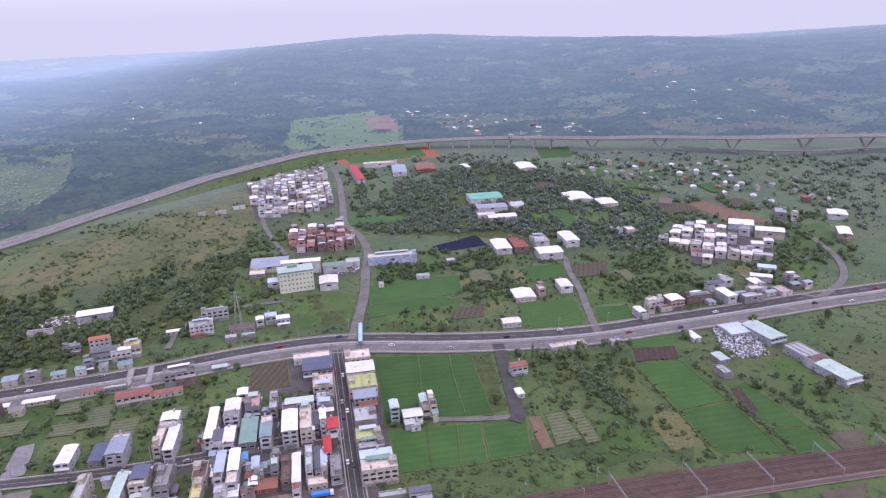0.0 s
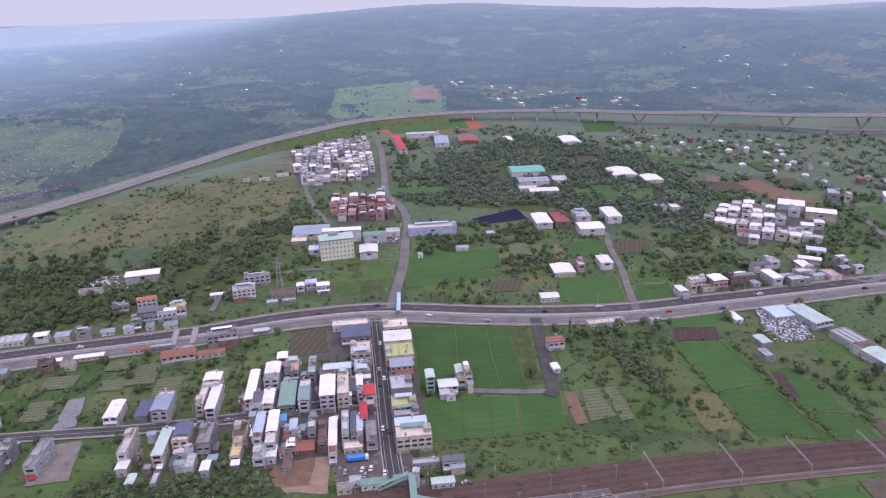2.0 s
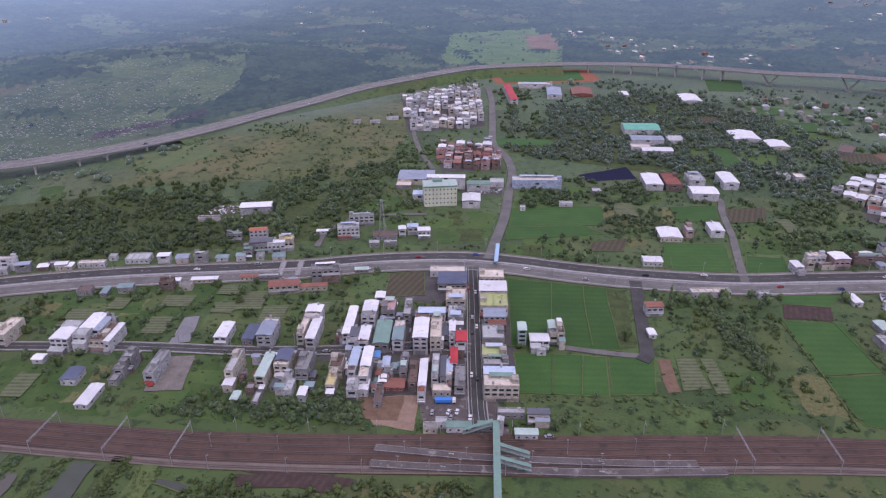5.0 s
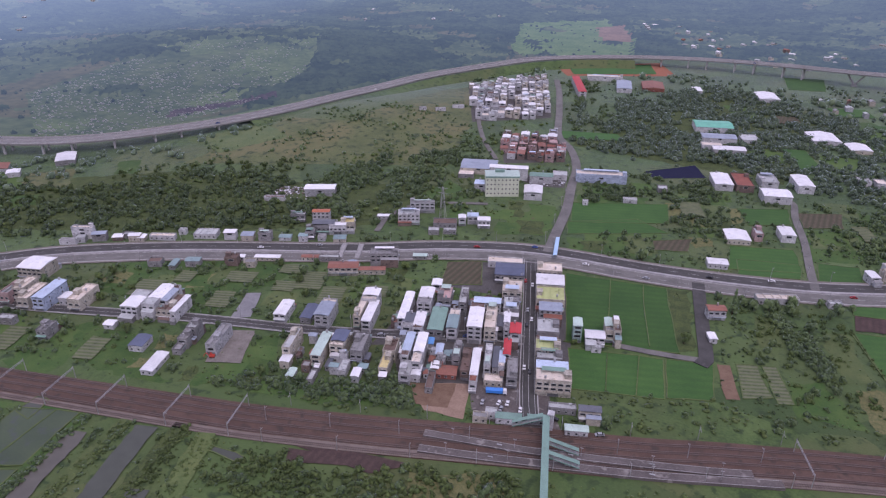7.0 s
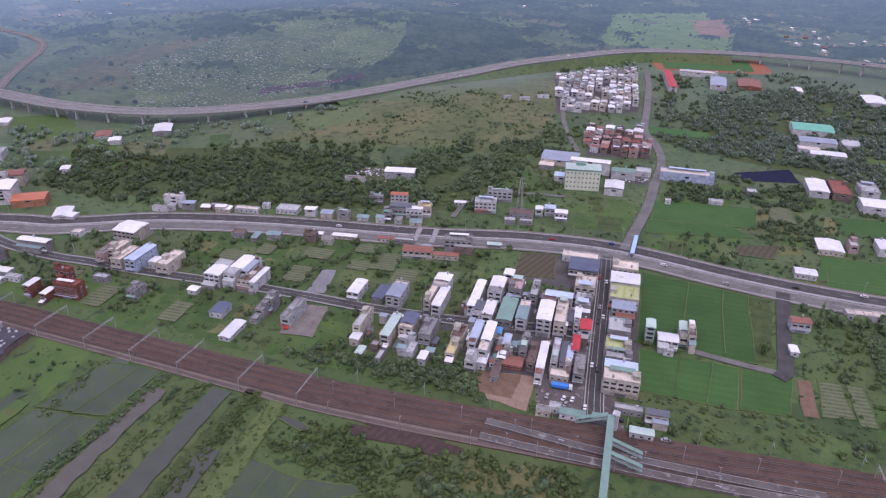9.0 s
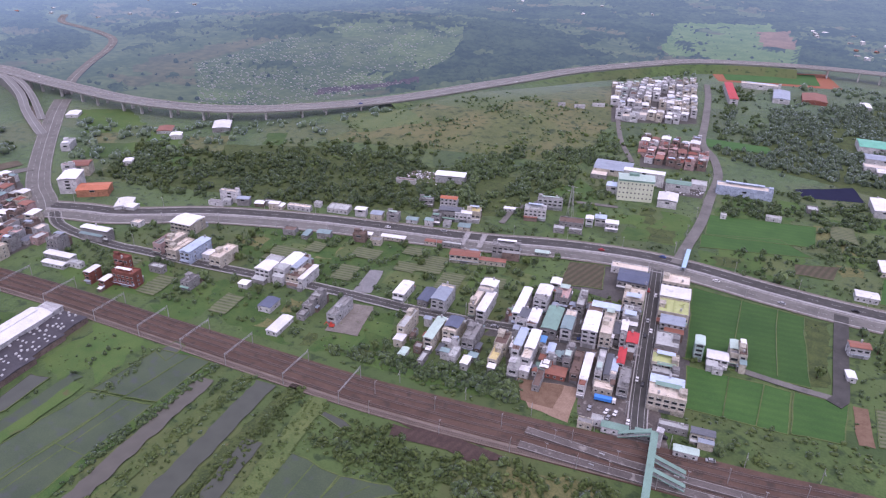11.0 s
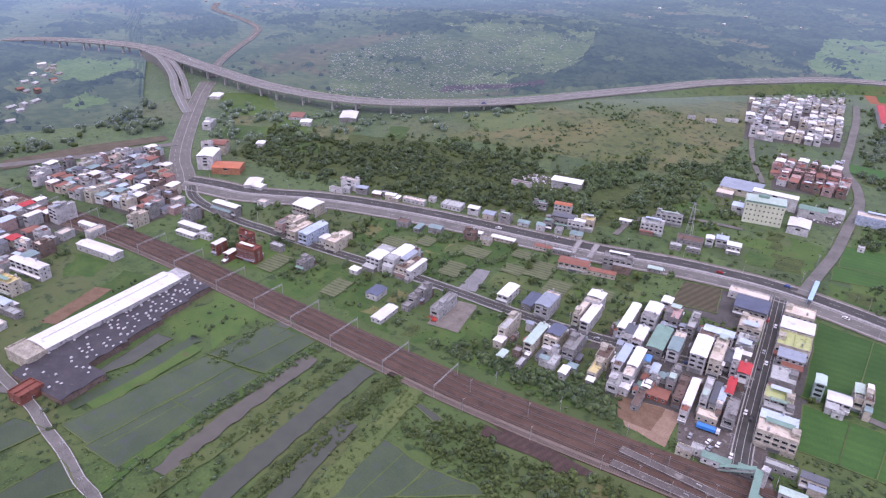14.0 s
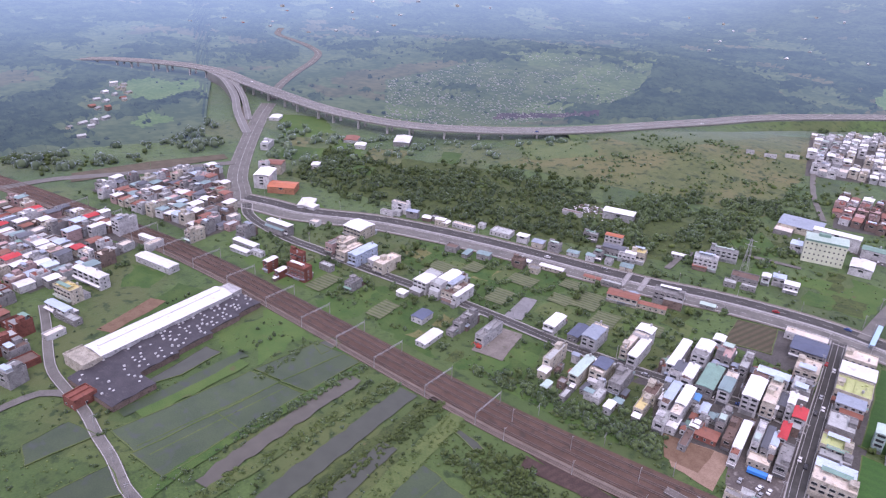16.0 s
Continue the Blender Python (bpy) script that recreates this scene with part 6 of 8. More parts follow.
# low sheds, lean-tos and roofed yards that fill the gaps between the houses
def infill(corners, turn, count, group):
    made = 0
    for _ in range(count * 14):
        x, y = rng.uniform(min(c[0] for c in corners), max(c[0] for c in corners)), rng.uniform(min(c[1] for c in corners), max(c[1] for c in corners))
        w, d = rng.uniform(2.4, 5.0), rng.uniform(2.8, 7.5)
        probe = [(x + a * w * 0.42, y + b * d * 0.42) for a in (-1, 0, 1) for b in (-1, 0, 1)]
        if inside([x], [y], list(corners))[0] and not any(built[int((q - MAP_Y) / MAP_STEP), int((p - MAP_X) / MAP_STEP)] for p, q in probe):
            before = taken.copy()
            house(x, y, turn, w, d, rng.choice((0.8, 0.9, 1.0, 1.2, 1.5, 1.8)), rng.choice(("grey", "brown", "rust", "pale", "slate", "teal", "white", "green", "steel")), rng.choice(("grey", "brown", "white", "pale")), group, 1, "lean_to",
                  "low lean-to shed squeezed between houses")
            built[:] |= taken & ~before
            made += 1
            if made == count:
                return


built = taken.copy()
built[:] = False
for rows_of_houses, turn in ((TOWN_NORTH_A, 10.6), (TOWN_NORTH_B, 10.6), (TOWN_SOUTH_A, 10.6), (TOWN_SOUTH_B, 10.6), (TOWN_EAST, 10.6), (WEST_ROW_A, 9.5), (WEST_ROW_B, 9.5)):
    for hx, hy, hw, hd, *rest in rows_of_houses:
        c, s = math.cos(radians(turn)), math.sin(radians(turn))
        built[(abs((map_x - hx) * c + (map_y - hy) * s) < hw / 2) & (abs((map_y - hy) * c - (map_x - hx) * s) < hd / 2)] = True
for line, half in ((smooth_line(STREET), 6), (smooth_line([(-58, 329), (-80, 327), (-106, 319), (-133, 311), (-153, 306), (-187, 299)]), 5)):
    for x, y in line:
        built[np.hypot(map_x - x, map_y - y) < half] = True
infill([(-137, 312), (-75, 330), (-76, 370), (-130, 352)], 10.6, 34, "lean-tos in the village core")
infill([(-128, 296), (-66, 310), (-54, 288), (-110, 274)], 10.6, 44, "lean-tos behind the station")
infill([(-178, 262), (-130, 266), (-136, 300), (-180, 296)], 9.5, 14, "lean-tos along the village street")

# kitchen gardens, bare yards and rough grass between the houses
def garden_plots(corners, turn, count, kinds, lo, hi):
    c, s = math.cos(radians(turn)), math.sin(radians(turn))
    made = 0
    for _ in range(count * 12):
        x, y = rng.uniform(min(q[0] for q in corners), max(q[0] for q in corners)), rng.uniform(min(q[1] for q in corners), max(q[1] for q in corners))
        w, d = rng.uniform(lo, hi) / 2, rng.uniform(lo, hi) * 0.75
        ring = [(x + a * w * c - b * d * s, y + a * w * s + b * d * c) for a, b in ((-1, -1), (1, -1), (1, 1), (-1, 1))]
        probe = ring + [(x, y)] + [((a + x) / 2, (b + y) / 2) for a, b in ring]
        if inside([x], [y], list(corners))[0] and is_free([q[0] for q in probe], [q[1] for q in probe]).all():
            field(rng.choice(kinds), ring, False)
            made += 1
            if made == count:
                return


GARDENS = ("lawn", "grass", "grass_pale", "straw", "scrub", "rows", "lawn", "grass", "grass_pale")
garden_plots([(-400, 218), (-140, 242), (-140, 300), (-380, 262)], 10, 26, GARDENS, 7, 17)
garden_plots([(-390, 275), (-140, 312), (-140, 400), (-300, 345)], 12, 30, GARDENS, 8, 20)
garden_plots([(-58, 455), (105, 460), (105, 600), (-58, 600)], 9, 22, GARDENS, 9, 22)
garden_plots([(115, 470), (300, 520), (300, 640), (115, 600)], 12, 22, GARDENS, 9, 24)
garden_plots([(-180, 445), (-75, 450), (-75, 530), (-150, 520)], 14, 7, ("grass", "lawn", "grass_pale", "scrub"), 10, 24)
garden_plots([(60, 690), (330, 690), (420, 900), (60, 1000)], 8, 20, ("paddy", "grass", "lawn", "grass_pale", "soil_rows"), 20, 48)
garden_plots([(-600, 330), (-500, 400), (-450, 500), (-520, 520), (-680, 440)], 35, 10, ("grass", "lawn", "grass_pale", "hillgrass"), 16, 40)

# ---- the rice mill ----
MILL_WALL = surface("pale_mill_plaster", (0.50, 0.53, 0.40), (0.62, 0.65, 0.50), 0.1, 1.5, stain=(0.42, 0.45, 0.34), bump=0.05)


def rice_mill():
    ob = tagged(new("rice_mill"), "tall pale yellow rice mill with green roof band and window rows", "mill")
    ob.matrix_basis = pose(-123.0, 540.6, 0, 0, 0, 18.5) @ pose(0, 7.5, 0)
    take_box(-125, 547, 18.5, 34, 22)
    w, d, h = 28.3, 15.0, 18.5
    part("wall", Shape().box(-w / 2, -d / 2, -1, w / 2, d / 2, h).mesh("wall", MILL_WALL), ob)
    part("roof", Shape().gable(d, w, h + 0.02, 1.8, 0.5).mesh("roof", ROOF["mint"]), ob, at=pose(0, 0, 0, 0, 0, 90))
    part("roof_ridge", Shape().box(-6, -2, h + 1.4, 2, 2, h + 3.4).mesh("roof_ridge", ROOF["green"]), ob, "green roof ventilator")
    part("band", Shape().box(-w / 2 - 0.15, -d / 2 - 0.15, h - 1.6, w / 2 + 0.15, -d / 2, h).mesh("band", ROOF["green"]), ob, "green painted band under the eaves")
    for k in range(4):
        for i in range(9):
            part("window", WINDOWS[(1.2, 1.3)], ob, "", pose(-w / 2 + (i + 0.5) * w / 9, -d / 2 - 0.02, 2.4 + 4.0 * k))
    for k in range(4):
        for i in range(4):
            part("window", WINDOWS[(1.2, 1.3)], ob, "", pose(-w / 2, d / 2, 0, 0, 0, -90) @ pose((i + 0.5) * d / 4, -0.02, 2.4 + 4.0 * k))


rice_mill()
house(219, 431, 20, 13.5, 27, 1.9, "mint", "pale", "buildings by the scrap yard", 2, "warehouse", "pale grey-green metal warehouse beside the scrap yard")
house(231, 402, 20, 12.5, 18, 1.5, "pale", "pale", "buildings by the scrap yard", 2, "warehouse", "low pale grey metal warehouse between two halls")
house(238, 378, 20, 13, 31, 1.8, "mint", "white", "buildings by the scrap yard", 2, "warehouse", "pale mint metal warehouse on the meadow edge")


# ---- the long factory south of the railway ----
def factory():
    ob = tagged(new("factory_hall"), "very long white-roofed factory hall with dark wings", "factory")
    ob.matrix_basis = pose(-350.5, 136, 0, 0, 0, 10.8)
    take_box(-340, 134, 10.8, 52, 122)
    part("wall", Shape().box(-7.5, -43, -1, 7.5, 43, 6.4).mesh("wall", WALL["white"]), ob)
    part("roof", Shape().gable(15, 86, 6.42, 1.5, 0.5).mesh("roof", ROOF["white"]), ob)
    part("roof_vent", Shape().box(-0.8, -40, 7.8, 0.8, 40, 8.6).mesh("roof_vent", ROOF["white"]), ob, "white ridge ventilator")
    part("end_block", Shape().box(-6, 43.2, -1, 6, 52, 5.4).box(-6.3, 42.9, 5.4, 6.3, 52.3, 5.7).mesh("end_block", WALL["white"]), ob, "small white end block")
    part("office", Shape().box(-9, -54, -1, 9, -43.2, 6.0).box(-9.2, -54.2, 6.0, 9.2, -53.8, 7.0).box(-9.2, -53.8, 6.0, -8.8, -43.2, 7.0).box(8.8, -53.8, 6.0, 9.2, -43.2, 7.0).mesh("office", WALL["cream"]), ob, "cream flat-roofed office block")
    dark = surface("sooty_sheet_roof", (0.045, 0.042, 0.050), (0.085, 0.078, 0.086), 0.15, 2.0, rough=0.6, stripes=(1.2, 10, (0.04, 0.038, 0.045), 0.4), stain=(0.12, 0.11, 0.115))
    pale = glossy("dirty_skylight", (0.42, 0.42, 0.43), 0.4)
    for k, (y0, y1, reach) in enumerate(((-62, -38, 38), (-37.5, -14, 24), (-13.5, 10, 22), (10.5, 32, 19), (32.5, 50, 17))):
        wing = part("wing", Shape().box(8.2, y0, -1, 8 + reach, y1, 3.4).mesh("wing", WALL["brown"]), ob, "low dark factory wing")
        n = 2 if reach > 22 else 1
        for j in range(n):
            roof = Shape().gable((y1 - y0) / n, reach, 3.42, 0.9, 0.25)
            m = pose(8.2 + reach / 2, y0 + (j + 0.5) * (y1 - y0) / n, 0, 0, 0, 90)
            part("wing_roof", roof.mesh("wing_roof", dark), wing, "sooty dark sheet roof", m)
        for i in range(int(reach / 3.0)):
            for j in (0.12, 0.35, 0.62, 0.86):
                if rng.random() < (0.3, 0.45, 0.7, 0.85, 0.7)[k]:
                    sx, sy = 9.6 + i * 3.0 + rng.uniform(-0.3, 0.3), y0 + (j + rng.uniform(-0.1, 0.1)) * (y1 - y0)
                    part("skylight", SKYLIGHT, wing, "", pose(sx, sy, 4.25))


SKYLIGHT = Shape().box(-0.5, -0.65, -0.6, 0.5, 0.65, 0.35, taper=0.1).mesh("skylight", glossy("skylight_pane", (0.5, 0.5, 0.5), 0.4))
factory()
house(-312, 76, 14, 9, 12, 1.6, "brick", "brick", "factory outbuildings", 2, "shed", "dark red brick gatehouse beside the farm road")


# ---- the station ----
def platform(points, wide, label):
    line = smooth_line(points, 4.0)
    ob = tagged(part("platform", None), label, "platform", "station platforms")
    part("platform_body", ribbon(line, wide / 2, -wide / 2, 1.45, thick=1.4).mesh("platform_body", FIELD["plaza"]), ob)
    part("platform_paving", ribbon(line, wide / 2 - 0.9, -wide / 2 + 0.9, 1.50, thick=0.04).mesh("platform_paving", FIELD["plaza"]), ob, "worn brownish paving")
    for s in (-1, 1):
        a = s * (wide / 2 - 0.25)
        part("platform_edge", ribbon(line, a + 0.09, a - 0.09, 1.53, thick=0.06).mesh("platform_edge", KERB), ob, "pale platform edge")
    k = 3
    while k < len(line) - 1:
        x, y = line[k]
        lamp = Shape().rod(x, y, 1.4, 6.4, 0.09, 0.06, 6).box(x - 0.7, y - 0.12, 6.3, x + 0.7, y + 0.12, 6.5)
        part("lamp_post", lamp.mesh("lamp_post", GALVANISED), ob, "slim platform lamp post")
        k += 7
    for k in (8, 16, 24):
        if k < len(line):
            x, y = line[k]
            bench = Shape().box(x - 1.2, y - 0.3, 1.9, x + 1.2, y + 0.3, 2.0).box(x - 1.0, y - 0.2, 1.45, x - 0.8, y + 0.2, 1.9).box(x + 0.8, y - 0.2, 1.45, x + 1.0, y + 0.2, 1.9)
            part("bench", bench.mesh("bench", WALL["pale"]), ob)


platform([(-86, 237.5), (-55, 239.8), (-34, 241.6), (11, 248.5), (40, 253.5), (58, 257.5)], 4.4, "long pale concrete station platform, empty")
platform([(-85, 227.0), (-60, 230.2), (-35, 234), (12, 242), (48, 250), (70, 255)], 4.6, "long pale concrete island platform, empty")
GREEN_STEEL = glossy("green_painted_steel", (0.16, 0.33, 0.27), 0.5)


def footbridge():
    ob = tagged(new("station_footbridge"), "green covered steel footbridge over the railway tracks", "footbridge")
    a, b = Vector((-33.0, 259.0, 0)), Vector((-20.0, 180.0, 0))
    part("deck", Shape().beam((a.x, a.y, 6.3), (b.x, b.y, 6.3), 2.9, 0.35).mesh("deck", GREEN_STEEL), ob)
    part("canopy", Shape().beam((a.x, a.y, 8.7), (b.x, b.y, 8.7), 3.2, 0.16).mesh("canopy", ROOF["green"]), ob, "dull green bridge canopy")
    way = (b - a).normalized()
    side = Vector((-way.y, way.x, 0)) * 1.4
    for s in (-1, 1):
        p, q = a + side * s, b + side * s
        part("side_panel", Shape().beam((p.x, p.y, 7.0), (q.x, q.y, 7.0), 0.08, 1.1).mesh("side_panel", GREEN_STEEL), ob)
        for t in np.linspace(0, 1, 16):
            c = p.lerp(q, t)
            part("post", Shape().rod(c.x, c.y, 6.4, 8.7, 0.06, 0.06, 5).mesh("post", GREEN_STEEL), ob)
    for t in (0.02, 0.16, 0.24, 0.42, 0.62, 0.85):
        c = a.lerp(b, t)
        part("pier", Shape().box(c.x - 0.35, c.y - 0.35, 0, c.x + 0.35, c.y + 0.35, 6.2).mesh("pier", CONCRETE), ob)

    def flight(top, foot, name):
        stair = part("stair", Shape().beam(top, foot, 1.9, 0.35).mesh("stair", GREEN_STEEL), ob, name)
        top, foot = Vector(top), Vector(foot)
        up = Vector((0, 0, 2.5))
        part("stair_canopy", Shape().beam(top + up, foot + up, 2.3, 0.12).mesh("stair_canopy", ROOF["green"]), stair, "green canopy over the stair")
        n = 20
        for k in range(n):
            c = top.lerp(foot, (k + 0.5) / n)
            part("step", Shape().box(c.x - 0.3, c.y - 0.9, c.z + 0.1, c.x + 0.3, c.y + 0.9, c.z + 0.28).mesh("step", CONCRETE), stair)
    flight((-29.5, 243.2, 6.3), (-15.5, 245.6, 1.5), "covered stair down to a platform")
    flight((-28.0, 234.8, 6.3), (-14.0, 237.6, 1.5), "covered stair down to a platform")
    flight((-34.5, 258.8, 6.3), (-48.5, 256.4, 0.4), "covered stair down to the plaza")
    part("lift_tower", Shape().box(-32.2, 258.4, 0, -29.6, 261.2, 9.6).box(-32.5, 258.1, 9.6, -29.3, 261.5, 9.9).mesh("lift_tower", WALL["white"]), ob, "white lift tower")


footbridge()


def street_canopy():
    ob = tagged(new("pedestrian_canopy"), "light blue metal canopy over a roadside stair", "canopy")
    a, b = Vector((-62.5, 466, 0.4)), Vector((-59.5, 436, 0.4))
    blue = glossy("light_blue_sheet", (0.36, 0.55, 0.72), 0.45)
    part("roof", Shape().beam((a.x, a.y, 4.0), (b.x, b.y, 4.0), 2.8, 0.15).mesh("roof", blue), ob)
    part("side_panel", Shape().beam((a.x - 1.3, a.y, 2.2), (b.x - 1.3, b.y, 2.2), 0.08, 3.4).mesh("side_panel", blue), ob)
    for t in np.linspace(0, 1, 9):
        c = a.lerp(b, t)
        part("post", Shape().rod(c.x + 1.3, c.y, 0.2, 4.0, 0.07, 0.07, 6).mesh("post", GALVANISED), ob)


street_canopy()


# ---- small footbridges over the road's ditch, retaining walls ----
for (x0, y0), (x1, y1) in (((-203, 390), (-209, 412)), ((-191, 393), (-197, 415))):
    b = tagged(new("culvert_bridge"), "pale concrete slab bridge across the roadside ditch", "bridge")
    part("slab", Shape().beam((x0, y0, 0.75), (x1, y1, 0.75), 4.0, 0.5).mesh("slab", CONCRETE), b)
    for s in (-1.8, 1.8):
        part("railing", Shape().beam((x0 + s, y0, 1.4), (x1 + s, y1, 1.4), 0.15, 0.8).mesh("railing", CONCRETE), b)

# ---- vehicles ----
def car_mesh(long, high, cab, tint, name):
    s = Shape()
    profile = [(-long / 2, 0.35), (-long / 2, 0.85), (-long / 2 + 0.25, 0.95), (-cab * 0.62, 1.0), (-cab * 0.42, high), (cab * 0.35, high), (cab * 0.75, 0.98), (long / 2 - 0.25, 0.85), (long / 2, 0.65), (long / 2, 0.35)]
    n = len(profile)
    corners = [(x, -0.86 + (0.12 if z > 1.1 else 0), z) for x, z in profile] + [(x, 0.86 - (0.12 if z > 1.1 else 0), z) for x, z in profile]
    faces = [(k, n + k, n + (k + 1) % n, (k + 1) % n) for k in range(n)] + [tuple(range(n)), tuple(reversed(range(n, 2 * n)))]
    return s.add(corners, [tuple(reversed(q)) for q in faces]).mesh(name, tint)


CAR_PAINTS = {"white": glossy("white_car_paint", (0.7, 0.7, 0.7), 0.25), "silver": glossy("silver_car_paint", (0.4, 0.41, 0.42), 0.3, 0.5), "black": glossy("black_car_paint", (0.02, 0.02, 0.022), 0.2),
              "red": glossy("red_car_paint", (0.35, 0.03, 0.03), 0.25), "blue": glossy("blue_car_paint", (0.05, 0.09, 0.25), 0.25)}
CAR_BODY = {k: car_mesh(4.4, 1.5, 2.2, m, "car_body") for k, m in CAR_PAINTS.items()}
CAR_GLASS = Shape().add([(-1.32, -0.80, 1.03), (1.60, -0.80, 1.03), (1.60, 0.80, 1.03), (-1.32, 0.80, 1.03), (-0.98, -0.755, 1.42), (0.85, -0.755, 1.42), (0.85, 0.755, 1.42), (-0.98, 0.755, 1.42)],
                        [(0, 1, 5, 4), (1, 2, 6, 5), (2, 3, 7, 6), (3, 0, 4, 7)]).mesh("window", GLASS)
WHEEL = Shape().rod(0, 0, -0.1, 0.1, 0.32, 0.32, 10).mesh("wheel", RUBBER)


def car(x, y, turn, paint, base=0.68):
    ob = tagged(new("car"), f"{paint} car on the asphalt road", "car", "cars on the streets")
    ob.matrix_basis = pose(x, y, base, 0, 0, turn)
    part("car_body", CAR_BODY[paint], ob)
    part("window", CAR_GLASS, ob, "", Matrix.Diagonal((1.03, 1.06, 1.0, 1.0)))
    for a in (-1.35, 1.4):
        for b in (-0.8, 0.8):
            part("wheel", WHEEL, ob, "", pose(a, b, 0.32, 90, 0, 0))


for x, y, turn, paint in ((-52.6, 303, 100, "white"), (-66.6, 394, 100, "white"), (-76.8, 413, 100, "white"), (-42.5, 288, 100, "white"), (-66, 268, 95, "silver"), (-58, 270, 80, "white"),
                          (-54, 271, 90, "white"), (-56, 266, 85, "silver"), (-104, 317, 14, "white"), (-137, 308, 12, "silver"), (-149, 304, 14, "white"), (-60, 345, 100, "black"), (-63, 362, 100, "silver"),
                          (-49, 300, 100, "black"), (-58.5, 352, 100, "white"), (-72, 398, 100, "red"), (-121, 316, 16, "black"), (-90, 322, 16, "blue"), (-47, 268, 100, "white"), (-30, 266, 10, "black"), (-8, 262, 20, "silver")):
    car(x, y, turn, paint)
for k in range(26):
    q = main_line[40 + int(k * 6.1)]
    n = sides_of(main_line[40 + int(k * 6.1):42 + int(k * 6.1)])[0]
    off = (5.2, 10.2, -5.0, -9.6)[k % 4]
    car(q[0] + n[0] * off, q[1] + n[1] * off, math.degrees(math.atan2(-n[0], n[1])) + (180 if off > 0 else 0), ("white", "silver", "black", "white", "red", "blue")[k * 7 % 6], 0.64)
for k in range(14):
    i = 30 + k * 17
    line = smooth_line(MOTORWAY_LINE, 12)
    if i + 1 < len(line):
        n = sides_of(line[i:i + 2])[0]
        off = (5, 8.4, -5, -8.4)[k % 4]
        car(line[i][0] + n[0] * off, line[i][1] + n[1] * off, math.degrees(math.atan2(-n[0], n[1])), ("white", "silver", "blue", "white")[k % 4], line[i][2] + 0.02)


def truck(x, y, turn):
    ob = tagged(new("truck"), "truck under a bright blue tarpaulin on the plaza", "truck")
    ob.matrix_basis = pose(x, y, 0.3, 0, 0, turn)
    tarp = glossy("blue_tarpaulin", (0.04, 0.22, 0.62), 0.4)
    part("tarpaulin", Shape().gable(2.6, 8.4, 2.6, 0.5, 0.15).box(-1.35, -4.2, 1.0, 1.35, 4.2, 2.65).mesh("tarpaulin", tarp), ob, "bright blue tarpaulin cover")
    part("chassis", Shape().box(-1.2, -4.6, 0.6, 1.2, 4.2, 1.0).mesh("chassis", RUBBER), ob)
    part("cab", Shape().box(-1.15, -6.3, 0.6, 1.15, -4.5, 2.7, taper=0.08).mesh("cab", CAR_PAINTS["white"]), ob, "white driver's cab")
    for a in (-5.5, -2.0, 2.6):
        for b in (-1.1, 1.1):
            part("wheel", Shape().rod(0, 0, -0.16, 0.16, 0.5, 0.5, 12).mesh("wheel", RUBBER), ob, "", pose(b, a, 0.5, 0, 90, 0))


truck(-62.5, 277.5, 102)


# ---- poles, lamps, the tall pine, pylon ----
POLE = Shape().rod(0, 0, 0, 9.5, 0.19, 0.13, 7).mesh("pole", CONCRETE)
ARM = Shape().box(-1.1, -0.07, 8.6, 1.1, 0.07, 8.78).box(-0.8, -0.07, 7.7, 0.8, 0.07, 7.86).mesh("crossarm", GALVANISED)
LAMP_POST = Shape().rod(0, 0, 0, 9.0, 0.12, 0.07, 7).mesh("pole", GALVANISED)
LAMP_HEAD = Shape().beam((0, 0, 8.95), (2.0, 0, 9.4), 0.09, 0.09).box(1.7, -0.16, 9.3, 2.6, 0.16, 9.48).mesh("lamp_head", GALVANISED)


def along_line(line, off, step, start=10.0):
    length = np.r_[0, np.cumsum(np.linalg.norm(np.diff(line[:, :2], axis=0), axis=1))]
    normal = sides_of(line)
    for s in np.arange(start, length[-1], step):
        k = int(np.searchsorted(length, s))
        yield line[k][0] + normal[k][0] * off, line[k][1] + normal[k][1] * off, math.degrees(math.atan2(normal[k][1], normal[k][0]))


for x, y, turn in along_line(main_line[:170], 14.6, 38):
    ob = tagged(new("street_lamp"), "tall grey street lamp beside the main road", "street lamp", "lamps along the main road")
    ob.matrix_basis = pose(x, y, 0.2, 0, 0, turn + 180)
    part("pole", LAMP_POST, ob)
    part("lamp_head", LAMP_HEAD, ob)
for line, off, step in ((main_line[:170], -14.5, 42), (smooth_line(STREET), 5.9, 30), (smooth_line([(-80, 327), (-133, 311), (-187, 299), (-262, 288), (-338, 272), (-405, 260)]), -5.0, 34),
                        (smooth_line([(-66, 450), (-66, 530), (-74, 640)]), 5.0, 36), (smooth_line([(108, 450), (111, 523), (111, 600)]), 3.6, 40), (smooth_line([(-300, 70), (-242, 64), (-200, 52)]), 4.0, 26)):
    for x, y, turn in along_line(line, off, step):
        ob = tagged(new("utility_pole"), "grey concrete utility pole with crossarms", "utility pole", "utility poles")
        ob.matrix_basis = pose(x, y, float(ground_z(x, y)), 0, 0, turn)
        part("pole", POLE, ob)
        part("crossarm", ARM, ob)


